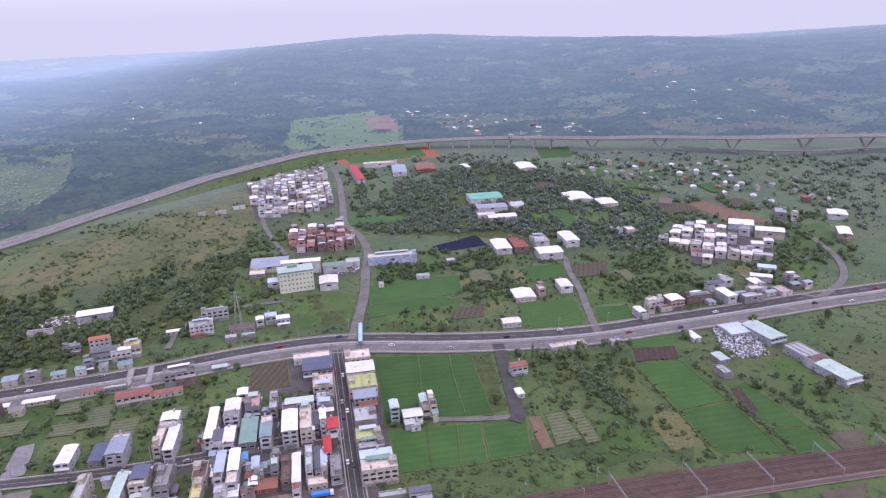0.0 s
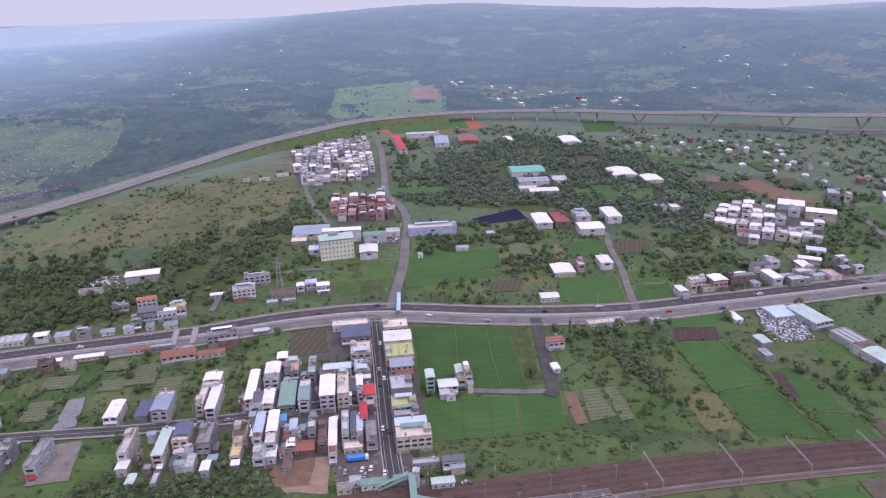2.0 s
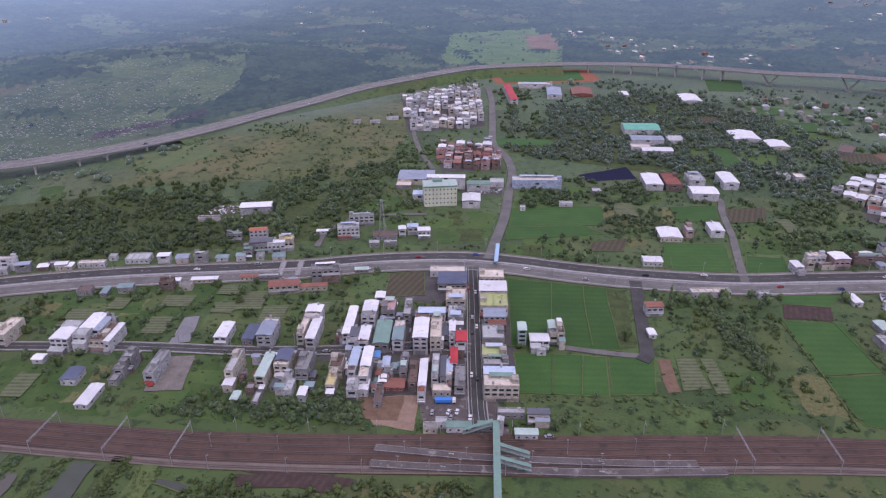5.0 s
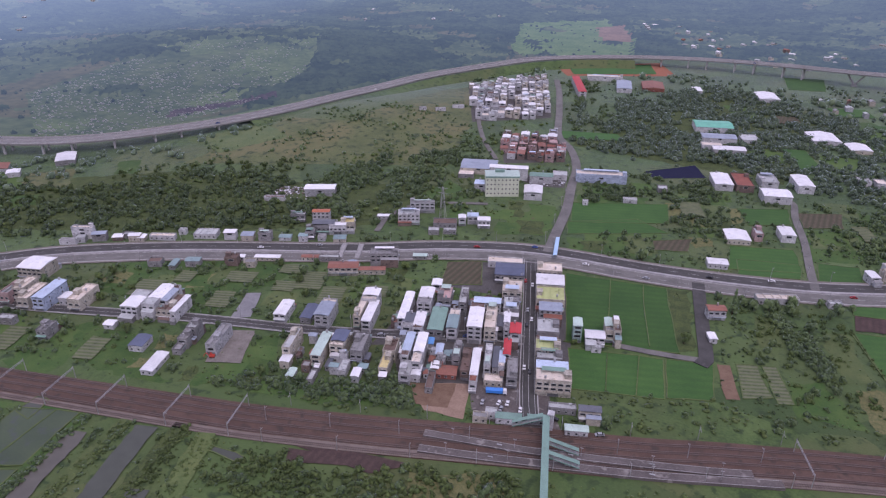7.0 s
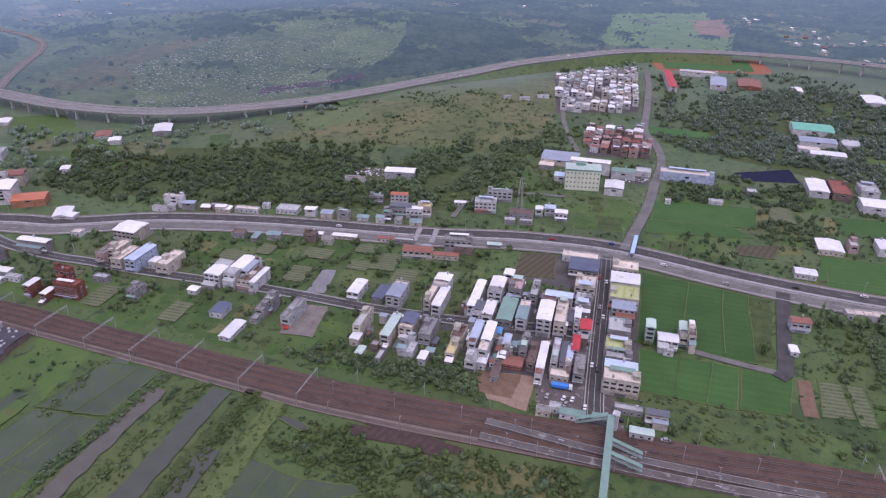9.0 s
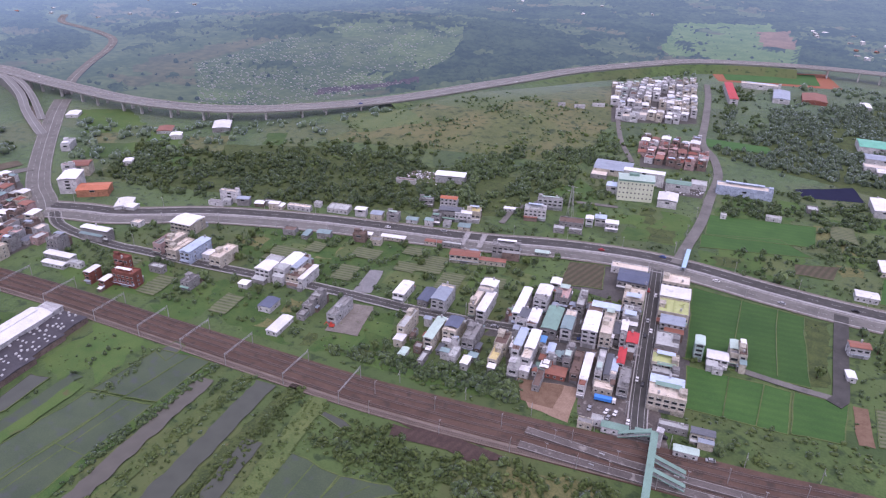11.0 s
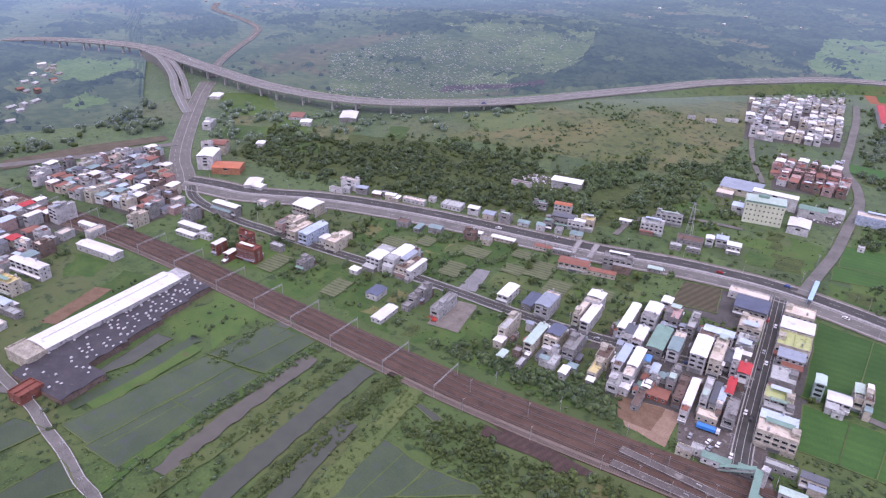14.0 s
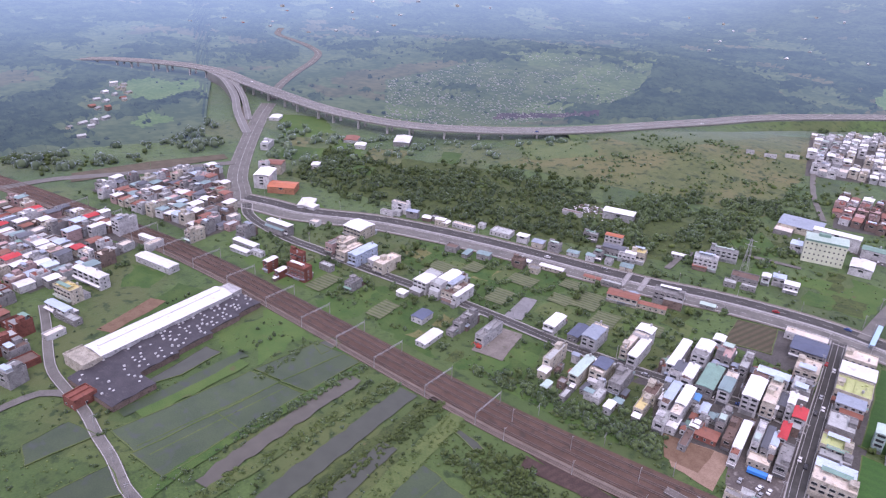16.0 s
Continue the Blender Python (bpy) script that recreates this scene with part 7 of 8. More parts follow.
def pylon(x, y, high=26):
    ob = tagged(new("lattice_pylon"), "grey steel lattice pylon above the road", "pylon")
    ob.matrix_basis = pose(x, y, 0)
    for a in (-1, 1):
        for b in (-1, 1):
            part("leg", Shape().beam((a * 2.2, b * 2.2, 0), (a * 0.5, b * 0.5, high), 0.22, 0.22).mesh("leg", GALVANISED), ob)
    for k in range(7):
        z0, z1 = high * k / 7, high * (k + 1) / 7
        r0, r1 = 2.2 - 1.7 * k / 7, 2.2 - 1.7 * (k + 1) / 7
        brace = Shape()
        for s in (-1, 1):
            brace.beam((-r0, s * r0, z0), (r1, s * r1, z1), 0.1, 0.1).beam((s * r0, -r0, z0), (s * r1, r1, z1), 0.1, 0.1)
        part("brace", brace.mesh("brace", GALVANISED), ob)
    for z in (high - 1, high - 5):
        part("arm", Shape().beam((-4, 0, z), (4, 0, z), 0.25, 0.25).mesh("arm", GALVANISED), ob)


pylon(-157, 482)


def tall_pine(x, y, high):
    ob = tagged(new("pine_tree"), "tall narrow dark pine beside the access road", "tree")
    ob.matrix_basis = pose(x, y, 0)
    part("trunk", Shape().rod(0, 0, 0, high * 0.9, 0.35, 0.1, 8).mesh("trunk", TRUNK), ob)
    s = Shape()
    for k in range(60):
        t = rng.random()
        r = (1.9 * (1 - t) + 0.35) * rng.uniform(0.5, 1.0)
        a = rng.uniform(0, 6.28)
        c = np.array([r * math.cos(a) * 0.7, r * math.sin(a) * 0.7, 1.5 + t * (high - 1.5)])
        s.add((ICO * (0.75 * dice.uniform(0.6, 1.3, (12, 1))) * (1, 1, 1.3) + c).tolist(), ICO_FACES.tolist())
    part("crown", s.mesh("crown", LEAF), ob)


tall_pine(55.5, 398, 17)


# ---- scrap, tombs, and other stuff ----
def heap(corners, count, lo, hi, high, materials, name, label, category):
    xs, ys = [c[0] for c in corners], [c[1] for c in corners]
    shape = Shape()
    take_area(corners)
    made = 0
    while made < count:
        x, y = rng.uniform(min(xs), max(xs)), rng.uniform(min(ys), max(ys))
        if not inside([x], [y], list(corners))[0]:
            continue
        made += 1
        s, a, z = rng.uniform(lo, hi), rng.uniform(0, 6.28), float(ground_z(x, y)) + rng.uniform(0, high)
        lump = ICO * np.array([rng.uniform(0.5, 1.2), rng.uniform(0.5, 1.2), rng.uniform(0.3, 0.8)]) * s * dice.uniform(0.7, 1.3, (12, 1))
        q = np.stack([lump[:, 0] * math.cos(a) - lump[:, 1] * math.sin(a) + x, lump[:, 0] * math.sin(a) + lump[:, 1] * math.cos(a) + y, lump[:, 2] + z + s * 0.2], 1)
        shape.add(q.tolist(), ICO_FACES.tolist(), made % len(materials))
    tagged(part(name, shape.mesh(name, *materials)), label, category, kind="stuff")


SACK = surface("white_sacking", (0.52, 0.52, 0.55), (0.74, 0.74, 0.76), 0.6, 4.0, bump=0.2)
heap([(190, 446), (214, 442), (214, 420), (212, 404), (184, 400), (186, 425)], 1100, 0.3, 1.0, 1.6, [SACK, WALL["pale"], SACK, WALL["grey"], WALL["sky"]], "scrap_heap", "big untidy heap of white plastic sacks", "scrap heap")
heap([(-312, 480), (-282, 492), (-284, 508), (-310, 500)], 170, 0.4, 1.3, 1.0, [SACK, WALL["grey"], WALL["brown"]], "scrap_heap", "scattered scrap and pale sacks on bare ground", "scrap heap")
heap([(-300, 468), (-268, 478), (-275, 500), (-305, 492)], 60, 0.4, 0.9, 0.6, [SACK, WALL["grey"]], "scrap_heap", "loose pale scrap behind the sheds", "scrap heap")
heap([(-100, 600), (-76, 606), (-78, 580), (-96, 575)], 90, 0.4, 1.2, 0.8, [SACK, WALL["grey"], WALL["pale"]], "scrap_heap", "stacked pale sacks and crates beside the mill", "scrap heap")


def tombs():
    shape, x, y = Shape(), [], []
    while len(x) < 1900:
        a, b = rng.uniform(-795, -490), rng.uniform(540, 1150)
        dense = noise.noise(Vector((a * 0.012, b * 0.012, 4.0))) + (950 - b) / 500
        if inside([a], [b], CEMETERY)[0] and dense > rng.uniform(-0.4, 0.6):
            x.append(a)
            y.append(b)
    for a, b in zip(x, y):
        z, s = float(ground_z(a, b)) + 0.5, rng.uniform(0.4, 1.0)
        for k in range(5):
            t0, t1 = math.pi * k / 5, math.pi * (k + 1) / 5
            shape.beam((a + 1.5 * s * math.cos(t0), b + 1.5 * s * math.sin(t0), z + 0.5 * s), (a + 1.5 * s * math.cos(t1), b + 1.5 * s * math.sin(t1), z + 0.5 * s), 0.3 * s, 0.9 * s, k % 2)
        shape.box(a - 0.6 * s, b + 0.4 * s, z, a + 0.6 * s, b + 0.7 * s, z + 1.2 * s, 0)
    # the tomb stone also emits the painted haze
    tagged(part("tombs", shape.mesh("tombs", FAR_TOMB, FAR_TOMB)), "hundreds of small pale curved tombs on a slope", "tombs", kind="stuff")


tombs()


def digger(x, y, turn):
    ob = tagged(new("excavator"), "small red excavator parked on the gravel yard", "excavator")
    ob.matrix_basis = pose(x, y, 0.2, 0, 0, turn)
    red = glossy("red_machine_paint", (0.45, 0.06, 0.04), 0.4)
    for s in (-1, 1):
        part("track", Shape().box(-1.6, s * 0.9 - 0.25, 0, 1.6, s * 0.9 + 0.25, 0.7, taper=0.08).mesh("track", RUBBER), ob)
    part("house", Shape().box(-1.4, -1.1, 0.75, 1.3, 1.1, 1.7, taper=0.1).mesh("house", red), ob)
    part("cab", Shape().box(0.1, -1.0, 1.7, 1.2, 0.0, 2.7, taper=0.08).mesh("cab", red), ob)
    part("boom", Shape().beam((1.0, 0.4, 1.5), (3.0, 0.4, 3.4), 0.3, 0.4).beam((3.0, 0.4, 3.4), (4.6, 0.4, 1.2), 0.25, 0.3).mesh("boom", red), ob)


digger(-216, 259, 200)

# ---- trees and woods ----
def crown(clumps, leaves, flat=0.8, wide=1.0):
    """A ragged crown about one metre in radius: uneven clumps, with loose sprays of leaves standing out of them."""
    points, faces, count = [], [], 0
    centres = []
    for k in range(clumps):
        a, r = dice.uniform(0, 6.28), 0.62 * math.sqrt(dice.uniform(0, 1)) if k else 0.0
        c = np.array([r * math.cos(a) * wide, r * math.sin(a) * wide, dice.uniform(0.25, 0.95) * flat])
        size = dice.uniform(0.30, 0.52) if clumps > 2 else dice.uniform(0.6, 0.8)
        blob = ICO * (size * dice.uniform(0.55, 1.35, (12, 1))) * (1, 1, dice.uniform(0.7, 0.95)) + c
        points.append(blob)
        faces.append(ICO_FACES + count)
        count += 12
        centres.append((c, size))
    for k in range(leaves):
        c, size = centres[dice.randint(len(centres))]
        way = dice.normal(size=3)
        way[2] = abs(way[2]) * 0.8 - 0.15
        way /= np.linalg.norm(way)
        side = np.cross(way, dice.normal(size=3))
        side /= np.linalg.norm(side) + 1e-9
        s, out = dice.uniform(0.12, 0.27), c + way * size * dice.uniform(0.8, 1.5)
        tip = np.cross(way, side)
        points.append(np.array([out - side * s, out + tip * s * 1.2, out + side * s]))
        faces.append(np.array([(0, 1, 2)]) + count)
        count += 3
    return np.vstack(points), np.vstack(faces)


NEAR_CROWNS = [crown(4, 70, dice.uniform(0.7, 1.0)) for _ in range(8)]
MID_CROWNS = [crown(2, 26, dice.uniform(0.6, 0.9)) for _ in range(8)]
FAR_CROWNS = [crown(1, 14, 0.55, 1.3) for _ in range(6)]


def joined_crowns(name, label, x, y, r, templates, material, tall=1.15, category="woodland"):
    """Many crowns in one mesh, for woods that nobody could count."""
    if len(x) == 0:
        return
    z = ground_z(x, y)
    which, spin = dice.randint(len(templates), size=len(x)), dice.uniform(0, 6.28, len(x))
    points, faces, count = [], [], 0
    for k, (p, f) in enumerate(templates):
        for i in np.where(which == k)[0]:
            c, s = math.cos(spin[i]), math.sin(spin[i])
            q = np.stack([x[i] + r[i] * (p[:, 0] * c - p[:, 1] * s), y[i] + r[i] * (p[:, 0] * s + p[:, 1] * c), z[i] + r[i] * tall * p[:, 2]], 1)
            points.append(q)
            faces.append(f + count)
            count += len(p)
    points, faces = np.vstack(points), np.vstack(faces)
    me = bpy.data.meshes.new(name)
    me.vertices.add(len(points))
    me.vertices.foreach_set("co", points.astype(np.float32).ravel())
    me.loops.add(faces.size)
    me.loops.foreach_set("vertex_index", faces.astype(np.int32).ravel())
    me.polygons.add(len(faces))
    me.polygons.foreach_set("loop_start", np.arange(0, faces.size, 3, dtype=np.int32))
    me.materials.append(material)
    me.update(calc_edges=True)
    tagged(part(name, me), label, category, kind="stuff")


def patchy(x, y, scale, seed):
    return np.array([noise.fractal(Vector((a * scale, b * scale, seed)), 0.8, 2.0, 4) for a, b in zip(x, y)])


def scatter(corners, count, lo, hi, keep=None, scale=0.02, seed=0.0):
    """Random places in an area that is free, and where the patchiness allows it, with a radius for each."""
    xs, ys = [c[0] for c in corners], [c[1] for c in corners]
    x, y = dice.uniform(min(xs), max(xs), count), dice.uniform(min(ys), max(ys), count)
    ok = inside(x, y, list(corners)) & is_free(x, y)
    x, y = x[ok], y[ok]
    if keep is not None and len(x):
        ok = patchy(x, y, scale, seed) > keep
        x, y = x[ok], y[ok]
    return x, y, dice.uniform(0, 1, len(x)) ** 1.7 * (hi - lo) + lo


def wood(name, label, corners, count, lo, hi, templates=NEAR_CROWNS, material=LEAF, tall=1.2, keep=None, scale=0.02, seed=0.0, category="woodland"):
    joined_crowns(name, label, *scatter(corners, count, lo, hi, keep, scale, seed), templates, material, tall, category)


wood("wood", "dense dark green wood at the foot of the hill", [(-530, 335), (-440, 345), (-385, 372), (-300, 408), (-262, 420), (-255, 470), (-300, 500), (-330, 540), (-420, 500), (-470, 440), (-560, 420)], 2500, 1.8, 4.4, keep=-0.3, scale=0.03, seed=90)
wood("wood", "paler young trees mixed into the wood at the foot of the hill", [(-530, 335), (-440, 345), (-385, 372), (-300, 408), (-262, 420), (-240, 480), (-300, 530), (-330, 560), (-420, 520), (-490, 460), (-580, 430)], 1000, 1.6, 4.2,
     material=LEAF_PALE, keep=-0.02, scale=0.03, seed=27)
wood("wood", "dense dark green wood beside the rice mill", [(-262, 440), (-200, 450), (-150, 500), (-140, 530), (-170, 590), (-190, 640), (-260, 600), (-300, 520)], 1300, 2.4, 5.0, keep=-0.15)
wood("wood", "broadleaf wood between the hamlets", [(-90, 700), (-60, 690), (60, 690), (120, 640), (200, 600), (250, 760), (210, 900), (60, 1040), (-100, 860)], 4200, 2.4, 5.4, keep=-0.28, seed=2, material=LEAF_HAZED)
wood("wood", "broadleaf wood along the northern lane", [(-60, 530), (40, 520), (60, 500), (60, 640), (10, 625), (-60, 640)], 420, 2.0, 4.5, keep=-0.1, seed=3)
wood("wood", "broadleaf wood behind the eastern houses", [(120, 500), (180, 500), (260, 540), (360, 560), (420, 700), (330, 800), (200, 760), (180, 600), (125, 600)], 1500, 2.4, 5.0, keep=-0.1, seed=4)
wood("thicket", "overgrown green thicket between the fields", [(58, 412), (102, 416), (122, 400), (110, 345), (134, 310), (90, 308), (70, 330), (60, 350)], 330, 1.0, 2.6, keep=-0.1, seed=5, scale=0.05, material=LEAF_PALE, category="thicket")
wood("thicket", "dark green thicket along the farm plots", [(58, 412), (102, 416), (122, 400), (110, 345), (134, 310), (90, 308), (45, 300), (45, 345)], 200, 1.2, 3.2, keep=0.05, seed=6, scale=0.04, category="thicket")
wood("thicket", "bushy thicket beside the railway", [(-168, 186), (-150, 206), (-130, 208), (-95, 216), (-40, 226), (-30, 200), (-60, 180), (-118, 174), (-140, 172)], 620, 1.2, 3.0, material=LEAF_PALE, category="thicket", keep=-0.2, seed=7, scale=0.05)
wood("thicket", "dark bushy thicket beside the railway", [(-168, 186), (-150, 206), (-130, 208), (-95, 216), (-40, 226), (-30, 200), (-60, 180), (-118, 174), (-140, 172)], 200, 1.6, 3.6, category="thicket", keep=0.0, seed=8, scale=0.05)
wood("thicket", "trees and bushes above the railway bank", [(-138, 264), (-112, 278), (-106, 262), (-92, 254), (-126, 248), (-200, 238), (-205, 242)], 620, 1.0, 3.8, category="thicket")
wood("thicket", "low bushes on the pond banks", [(-236, 60), (-222, 60), (-230, 206), (-240, 206)], 200, 0.7, 1.9, category="thicket", keep=0.0, scale=0.06, seed=9)
wood("thicket", "low bushes between the long ponds", [(-210, 60), (-165, 60), (-180, 208), (-222, 208)], 620, 0.5, 1.5, material=LEAF_PALE, category="thicket", keep=-0.05, scale=0.06, seed=10)
wood("thicket", "weeds and bushes on the southern field banks", [(-340, 30), (-240, 30), (-250, 205), (-330, 205)], 300, 0.5, 1.6, category="thicket", keep=0.12, scale=0.05, seed=11)
wood("bushes", "scattered bushes in the village gardens", [(-430, 215), (-60, 255), (-70, 425), (-160, 405), (-300, 352), (-420, 300)], 2600, 0.8, 2.9, templates=NEAR_CROWNS, category="bushes", keep=0.0, scale=0.03, seed=12)
wood("bushes", "scattered pale bushes in the village gardens", [(-430, 215), (-60, 255), (-70, 425), (-160, 405), (-300, 352), (-420, 300)], 900, 0.6, 1.8, material=LEAF_PALE, category="bushes", keep=0.0, scale=0.04, seed=13)
wood("bushes", "scattered bushes round the eastern fields", [(-20, 250), (230, 300), (420, 330), (420, 500), (120, 440), (-40, 430)], 1700, 0.7, 2.6, category="bushes", keep=0.05, scale=0.03, seed=14)
wood("bushes", "scattered bushes between the northern plots", [(-60, 448), (110, 450), (320, 510), (300, 560), (110, 620), (-60, 640)], 2400, 0.8, 3.0, category="bushes", keep=-0.05, scale=0.03, seed=15)
wood("bushes", "scattered bushes on the olive hill meadow", [(-470, 480), (-190, 560), (-200, 830), (-400, 740)], 2600, 0.6, 2.4, templates=MID_CROWNS, category="bushes", keep=0.0, scale=0.025, seed=16)
wood("bushes", "scattered bushes in the old town", [(-640, 60), (-430, 95), (-440, 260), (-600, 300)], 700, 1.2, 3.4, category="bushes", keep=-0.1, scale=0.04, seed=17)
wood("bushes", "bushes round the factory and its meadow", [(-380, 70), (-250, 60), (-270, 195), (-380, 190)], 300, 0.7, 2.0, category="bushes", keep=0.0, scale=0.04, seed=18)
wood("wood", "dark garden trees between the houses of the village", [(-430, 215), (-130, 250), (-140, 300), (-80, 345), (-75, 425), (-160, 405), (-300, 352), (-420, 300)], 620, 1.6, 3.6, keep=0.02, scale=0.035, seed=71)
wood("wood", "trees squeezed in among the crowded houses", [(-138, 268), (-60, 288), (-72, 425), (-140, 360)], 160, 1.0, 2.3)
wood("hedge", "bushy hedge along the northern side of the main road", [(-330, 382), (-260, 402), (-180, 428), (-120, 452), (-50, 462), (40, 458), (110, 464), (110, 474), (-60, 472), (-190, 446), (-330, 398)], 420, 0.9, 2.4, category="hedge")
wood("hedge", "dark trees along the southern side of the main road", [(-390, 312), (-300, 346), (-180, 388), (-120, 412), (-60, 420), (-60, 408), (-190, 372), (-320, 325)], 460, 0.9, 3.0, category="hedge", keep=-0.02, scale=0.05, seed=19)
wood("wood", "mixed trees west of the road junction", [(-735, 150), (-660, 160), (-640, 340), (-700, 400), (-735, 360), (-690, 300)], 420, 2.5, 6.0, templates=MID_CROWNS, material=LEAF_HAZED, keep=-0.05, seed=20)
wood("wood", "mixed trees below the motorway curve", [(-700, 410), (-560, 330), (-520, 400), (-440, 520), (-420, 640), (-520, 540), (-600, 480)], 900, 2.0, 5.0, templates=MID_CROWNS, material=LEAF_HAZED, keep=-0.02, seed=21)
wood("wood", "mixed trees in the rough country below the motorway", [(-300, 1050), (620, 1010), (700, 830), (420, 700), (250, 800), (150, 1000), (-60, 1130)], 1900, 2.8, 6.5, templates=MID_CROWNS, material=LEAF_HAZED, keep=-0.02, seed=22)

wood("wood", "dark trees round the hill village", [(-116, 690), (-60, 690), (-55, 800), (-96, 1000), (-136, 1060), (-150, 1010), (-120, 860)], 420, 2.0, 4.5, keep=-0.12, seed=24)
wood("wood", "dark trees behind the hill village", [(-272, 930), (-172, 1008), (-128, 1090), (-190, 1085), (-262, 985)], 320, 2.0, 4.5, keep=-0.2, seed=25)
wood("wood", "dark trees between the mill and the hill village", [(-200, 570), (-150, 580), (-86, 610), (-90, 650), (-150, 640), (-165, 720), (-215, 740), (-210, 640)], 420, 1.8, 4.2, keep=-0.1, seed=26)


wood("bushes", "rough bushes and long grass round the hill village", [(-470, 440), (-140, 460), (-70, 600), (-90, 720), (-130, 800), (-200, 740), (-300, 560)], 2600, 0.7, 2.6, templates=MID_CROWNS, material=LEAF_PALE,
     category="bushes", keep=-0.05, scale=0.02, seed=50)
wood("bushes", "rough bushes over the northern country", [(-110, 660), (130, 600), (420, 560), (640, 900), (560, 1060), (-130, 1130)], 4200, 1.0, 3.6, templates=MID_CROWNS, material=LEAF_HAZED, category="bushes", keep=0.0, scale=0.012, seed=51)
wood("bushes", "rough bushes on the western plain", [(-740, 120), (-660, 130), (-630, 380), (-700, 440), (-720, 330), (-690, 290)], 500, 1.0, 3.8, templates=MID_CROWNS, material=LEAF_PALE, category="bushes", keep=0.0, scale=0.012, seed=53)


wood("weeds", "lush weeds and brambles along the railway banks", [(-200, 228), (-60, 240), (60, 268), (230, 298), (420, 330), (420, 352), (120, 322), (-20, 300), (-30, 268), (-140, 252), (-200, 246)], 5200, 0.5, 1.9,
     templates=MID_CROWNS, material=LEAF_PALE, tall=0.7, category="weeds", keep=-0.15, scale=0.05, seed=64)
wood("weeds", "lush weeds south of the railway", [(-200, 180), (-40, 222), (60, 244), (240, 282), (240, 230), (-60, 160)], 4200, 0.5, 1.8, templates=MID_CROWNS, material=LEAF_PALE, tall=0.7, category="weeds", keep=-0.12, scale=0.04, seed=65)
for corners, count, hi, material, words in (
        ([(-242, 116), (-237, 116), (-241, 198), (-246, 198)], 150, 2.2, LEAF, "dark row of shrubs on a pond bank"),
        ([(-220, 84), (-214, 84), (-220, 200), (-226, 200)], 220, 1.6, LEAF_PALE, "bright green reeds on a pond bank"),
        ([(-218, 84), (-213, 84), (-219, 202), (-224, 202)], 90, 1.5, LEAF, "bushy reeds on a narrow pond bank"),
        ([(-186, 100), (-178, 100), (-190, 208), (-199, 208)], 320, 1.6, LEAF_PALE, "bushy reeds and weeds on a broad pond bank"),
        ([(-168, 120), (-160, 120), (-174, 205), (-187, 205)], 300, 1.1, LEAF_PALE, "olive reeds on wet ground between ponds"),
        ([(-170, 177), (-164, 200), (-143, 207), (-132, 197), (-91, 208), (-76, 192), (-118, 180)], 300, 1.9, LEAF_PALE, "lush brushwood south of the railway"),
        ([(-274, 147), (-270, 153), (-280, 196), (-287, 189)], 80, 1.6, LEAF, "dark shrubs between wet fields")):
    gx, gy = dice.uniform(min(c[0] for c in corners), max(c[0] for c in corners), 4 * count), dice.uniform(min(c[1] for c in corners), max(c[1] for c in corners), 4 * count)
    ok = inside(gx, gy, list(corners))
    gx, gy = gx[ok][:count], gy[ok][:count]
    joined_crowns("bank_growth", words, gx, gy, dice.uniform(0, 1, len(gx)) ** 1.6 * hi + 0.4, NEAR_CROWNS, material, 0.9, "reeds")
WEED_CROWNS = [crown(1, 9, 0.5, 1.3) for _ in range(6)]
wood("weeds", "tall weeds and low shrubs on rough ground", [(-430, 205), (-60, 250), (60, 262), (230, 300), (420, 330), (420, 520), (120, 640), (-150, 600), (-300, 520), (-420, 420), (-470, 330)], 11000, 0.35, 1.25, templates=WEED_CROWNS,
     material=LEAF_PALE, tall=0.8, category="weeds", keep=-0.12, scale=0.03, seed=60)
wood("weeds", "dark low weeds on rough ground", [(-430, 205), (-60, 250), (60, 262), (230, 300), (420, 330), (420, 520), (120, 640), (-150, 600), (-300, 520), (-420, 420), (-470, 330)], 6000, 0.35, 1.4, templates=WEED_CROWNS, tall=0.8,
     category="weeds", keep=-0.05, scale=0.04, seed=61)
wood("weeds", "reedy weeds on the pond banks", [(-340, 30), (-160, 30), (-100, 170), (-110, 215), (-330, 205)], 5200, 0.3, 1.0, templates=WEED_CROWNS, material=LEAF_PALE, tall=0.9, category="weeds", keep=-0.1, scale=0.05, seed=62)
wood("weeds", "dark reedy weeds on the pond banks", [(-240, 40), (-160, 40), (-100, 170), (-110, 215), (-250, 208)], 2200, 0.4, 1.5, templates=WEED_CROWNS, tall=0.9, category="weeds", keep=0.0, scale=0.05, seed=63)


def near_line(x, y, points, reach):
    """Which points lie within reach of a line."""
    hit = np.zeros(len(x), bool)
    for a, b in smooth_line([q[:2] for q in points], 9.0):
        hit |= (np.abs(x - a) < reach) & (np.abs(y - b) < reach)
    return hit


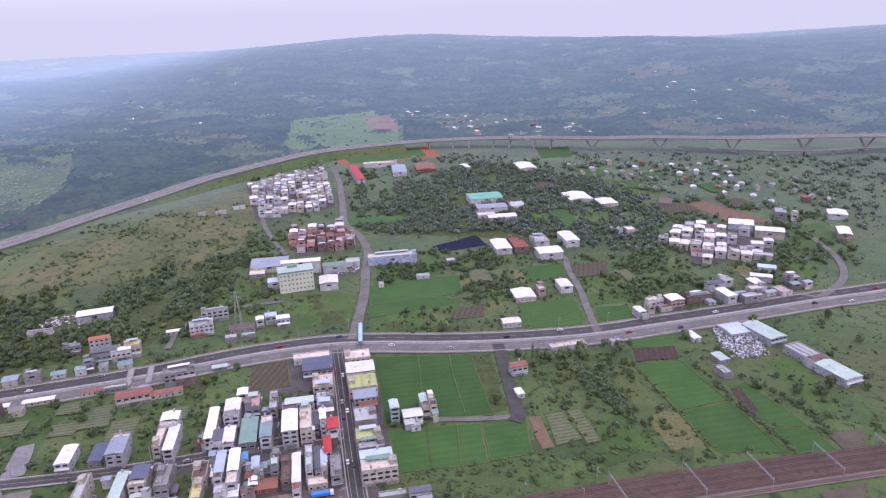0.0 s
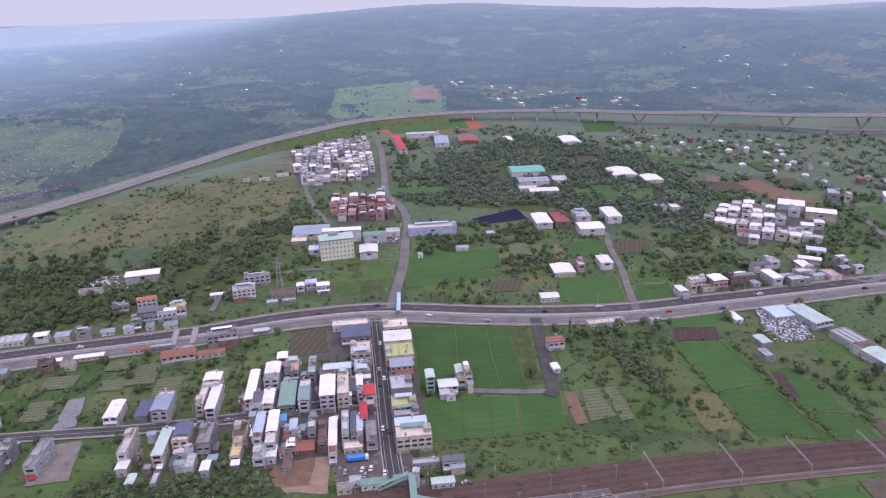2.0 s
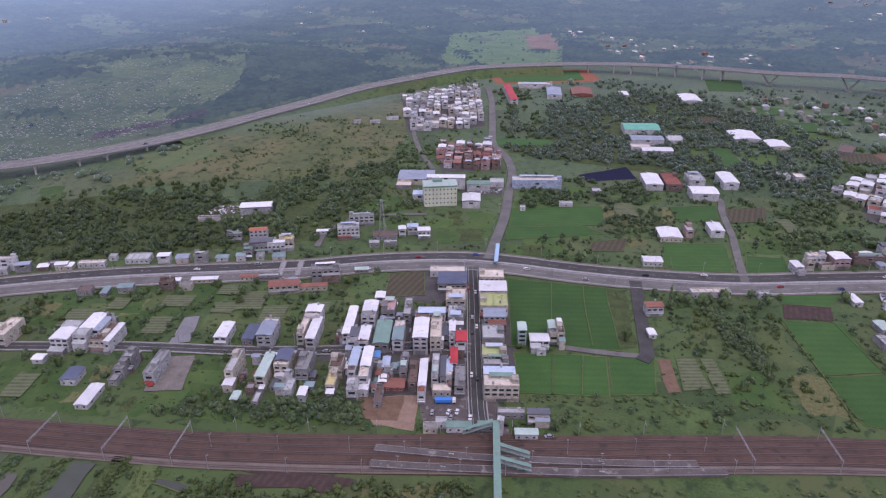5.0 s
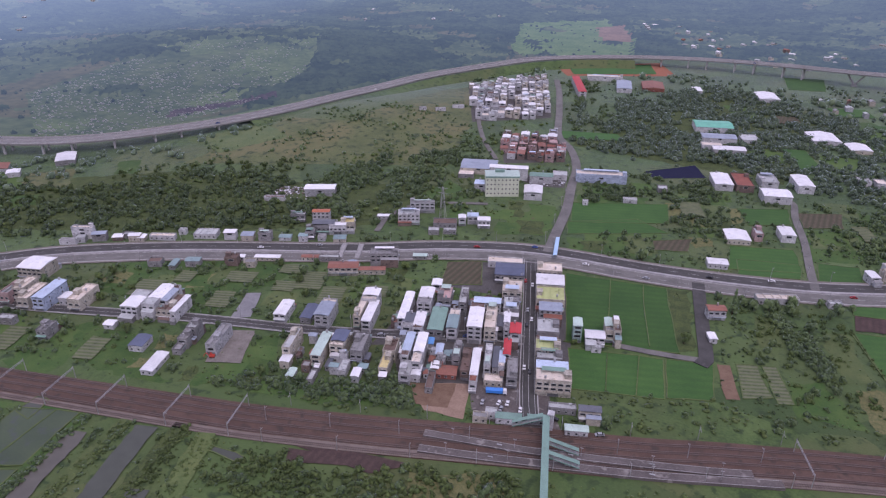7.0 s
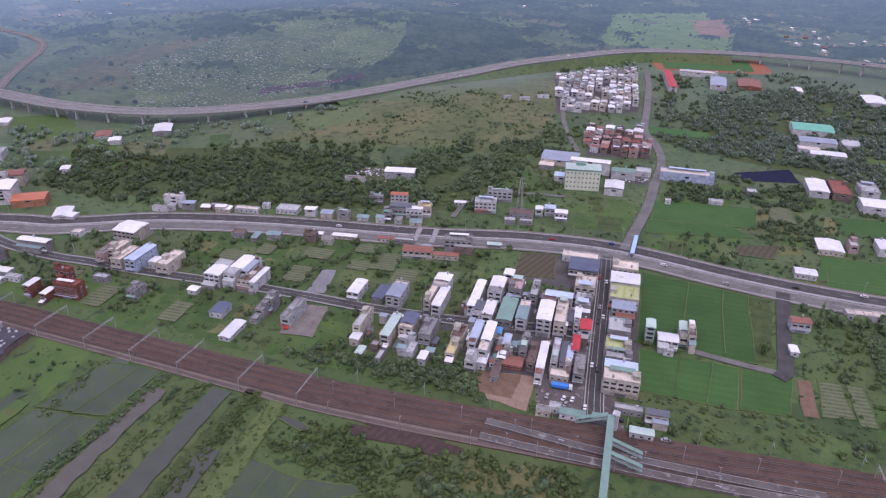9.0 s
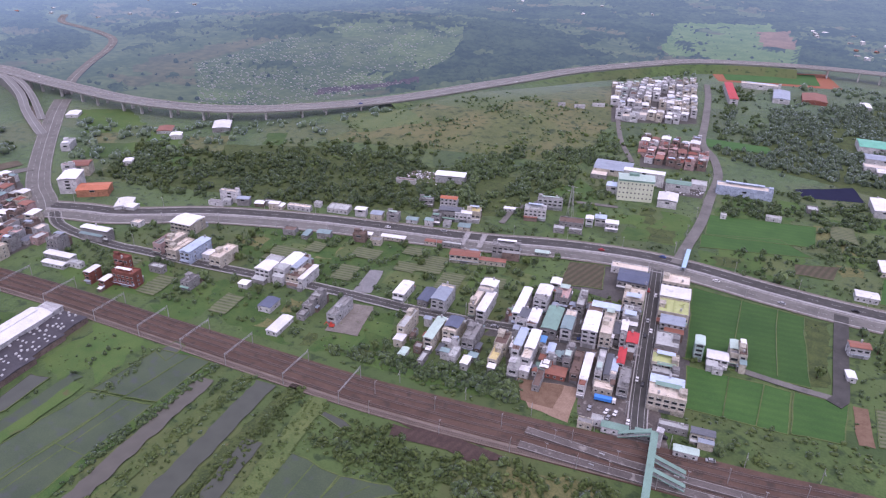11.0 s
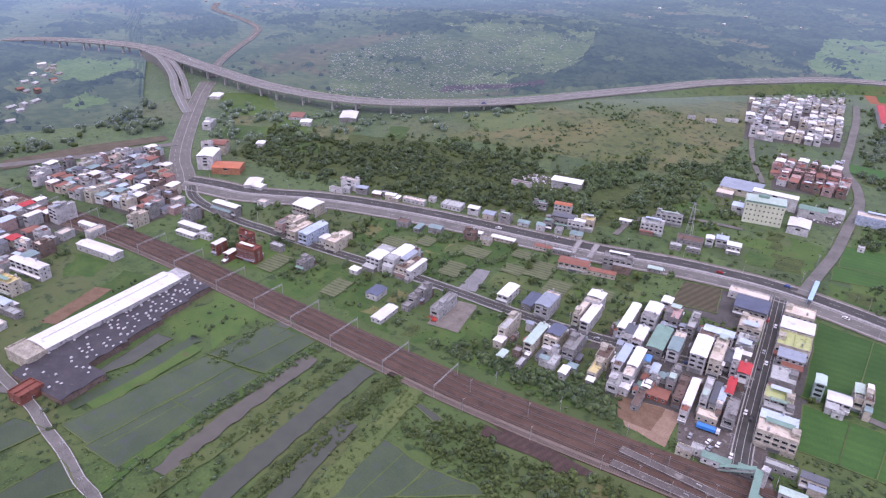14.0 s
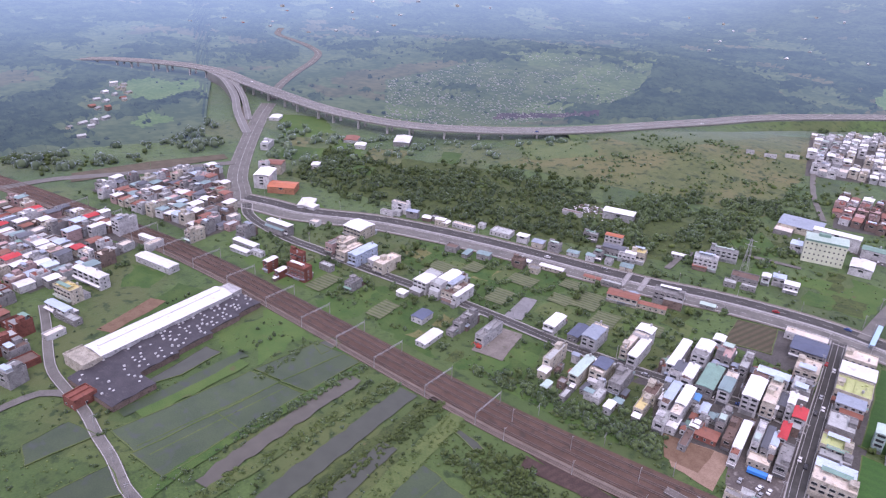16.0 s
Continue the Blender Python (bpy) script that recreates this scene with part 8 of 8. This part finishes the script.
def far_country():
    """The country behind the motorway as one backdrop: rolling land, whose woods are raised and rough, with meadows between them."""
    n, m = 270, 420
    side, s = np.meshgrid(np.linspace(-84, 46, m), np.linspace(0, 1, n))
    r = far_edge(side)
    r = r * np.exp(s * np.log(5200 / r)) + dice.uniform(-2.0, 2.0, side.shape)
    side = np.radians(side + dice.uniform(-0.09, 0.09, side.shape))
    x, y, r = (r * np.sin(side)).ravel(), (r * np.cos(side)).ravel(), r.ravel()
    cover = patchy(x, y, 0.0042, 31.0) + 0.5 * patchy(x, y, 0.017, 35.0) + np.clip((r - 1250) / 2200, 0, 0.5)
    olive = patchy(x, y, 0.0035, 44.0)
    tombs_here = inside(x, y, CEMETERY)
    fold = inside(x, y, [(-492, 740), (-400, 760), (-330, 960), (-240, 1150), (-430, 1500), (-640, 1240), (-600, 1150), (-512, 930)])
    slope = inside(x, y, [(-626, 538), (-528, 612), (-795, 690), (-790, 960), (-600, 1150), (-760, 1200), (-980, 980), (-880, 640), (-740, 530)])
    slot = np.where(cover + 0.35 * fold - 0.4 * slope > -0.1, 0, np.where(olive > 0.12, 2, 1))
    slot[tombs_here & (cover < 0.3)] = 1
    slot[tombs_here & (cover < 0.25) & (olive < 0.0)] = 6
    slot[inside(x, y, TERRACES) & (patchy(x, y, 0.01, 3.0) > -0.45)] = 3
    for plot in GREEN_PLOTS:
        slot[inside(x, y, plot)] = 3
    slot[inside(x, y, RED_SLOPE)] = 4
    slot[inside(x, y, [(-548, 650), (-470, 770), (-484, 790), (-562, 680)])] = 5
    for a, b in far_spots:
        slot[(np.hypot(x - a, y - b) < 14) & (slot == 0)] = 1
    bridge = near_line(x, y, MOTORWAY_LINE[:14], 26)
    lane = near_line(x, y, [(-851, 537), (-917, 610), (-974, 681), (-1028, 730), (-1091, 754), (-1181, 778), (-1245, 793), (-1283, 812), (-1336, 855)], 20)
    slot[(bridge | lane) & (slot == 0)] = 1
    crowns = np.array([noise.noise(Vector((a * 0.12, b * 0.12, 2.0))) for a, b in zip(x, y)])
    high = np.where(slot == 0, 4.0 + 3.8 * crowns + dice.uniform(-1.5, 1.5, len(x)), 0.6)
    seam = (np.degrees(side).ravel() > -67) & (np.degrees(side).ravel() < -61.5) & (r < 1250)
    slot[seam & (slot == 0) & (cover < 0.25)] = 1
    high[seam] = np.minimum(high[seam], 1.5)
    high[lane | bridge] = 0.1
    high[:m] = -1.0
    high[m:2 * m] = 0.3
    slot[:2 * m] = 1
    me = bpy.data.meshes.new("backdrop")
    corner = np.arange(n * m).reshape(n, m)
    faces = np.stack([corner[:-1, :-1], corner[1:, :-1], corner[1:, 1:], corner[:-1, 1:]], -1).reshape(-1, 4)[:, ::-1]
    me.from_pydata(np.stack([x, y, ground_z(x, y) + high], 1).tolist(), [], faces.tolist())
    # every cover here has the haze glow painted into its material
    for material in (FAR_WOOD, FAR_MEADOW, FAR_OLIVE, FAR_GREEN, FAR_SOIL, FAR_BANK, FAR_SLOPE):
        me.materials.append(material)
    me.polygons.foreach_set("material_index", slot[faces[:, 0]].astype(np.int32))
    me.update()
    tagged(part("backdrop", me), "far wooded hills and meadows with blue haze painted on", "backdrop", kind="structure")
    clear = ~(bridge | lane) & (np.arange(len(x)) > 2 * m)
    chance = np.where(slot == 0, 0.30, np.where(tombs_here, 0.012, 0.075 * (patchy(x, y, 0.02, 8.0) > -0.1)))
    ok = clear & (slot != 4) & (r < 2100) & (dice.uniform(0, 1, len(x)) < chance * np.clip(r / 1100, 0.6, 1))
    size = dice.uniform(0, 1, int(ok.sum())) ** 1.5 * 3.4 + 1.4 + 0.8 * (slot[ok] == 0)
    joined_crowns("far_trees", "trees and hedges of the far country with haze painted on", x[ok], y[ok], size, FAR_CROWNS, FAR_WOOD, 1.1)


far_country()
wood("hedge", "row of trees and shrubs between two paddies", [(155, 402), (160, 402), (168, 352), (180, 300), (174, 299), (163, 350)], 520, 0.9, 2.4, category="hedge")
wood("hedge", "overgrown bank along the eastern ditch", [(184, 378), (188, 378), (205, 342), (208, 302), (203, 302), (200, 340)], 420, 0.9, 2.2, category="hedge")
wood("hedge", "tall grey-green trees along an old field boundary", [(76, 406), (84, 406), (94, 388), (108, 344), (100, 338), (86, 362)], 360, 1.4, 3.6, category="hedge")
wood("hedge", "low hedge between the small plots", [(119, 398), (122, 398), (132, 343), (138, 304), (134, 303), (129, 342)], 260, 0.6, 1.5, material=LEAF_PALE, category="hedge")


def tree(x, y, r, kind=0, group="single trees by the houses"):
    ob = tagged(new("tree"), ("broad green garden tree with a rounded crown", "dark green tree with a dense crown", "pale green tree with a loose crown")[kind % 3], "tree", group)
    ob.matrix_basis = pose(x, y, float(ground_z(x, y)), 0, 0, dice.uniform(0, 360))
    ob.scale = (r, r, r * dice.uniform(1.1, 1.5))
    part("trunk", TREE_TRUNK, ob)
    part("crown", TREE_CROWNS[kind % len(TREE_CROWNS)], ob)


TREE_TRUNK = Shape().rod(0, 0, -0.1, 0.55, 0.10, 0.06, 7).beam((0, 0, 0.45), (0.3, 0.1, 0.85), 0.05, 0.05).beam((0, 0, 0.45), (-0.25, 0.2, 0.9), 0.05, 0.05).beam((0, 0, 0.4), (0, -0.3, 0.8), 0.05, 0.05).mesh("trunk", TRUNK)
TREE_CROWNS = []
for k in range(6):
    p, f = crown(11, 90, 1.0)
    p[:, 2] += 0.25
    TREE_CROWNS.append(Shape().add(p.tolist(), f.tolist()).mesh("crown", LEAF_PALE if k % 3 == 2 else LEAF))
spots = scatter([(-430, 215), (-60, 255), (-20, 260), (230, 300), (300, 470), (110, 470), (-60, 470), (-300, 400), (-420, 330)], 900, 1.8, 4.2, 0.05, 0.02, 40.0)
for k, (x, y, r) in enumerate(list(zip(*spots))[:210]):
    tree(x, y, r, k)
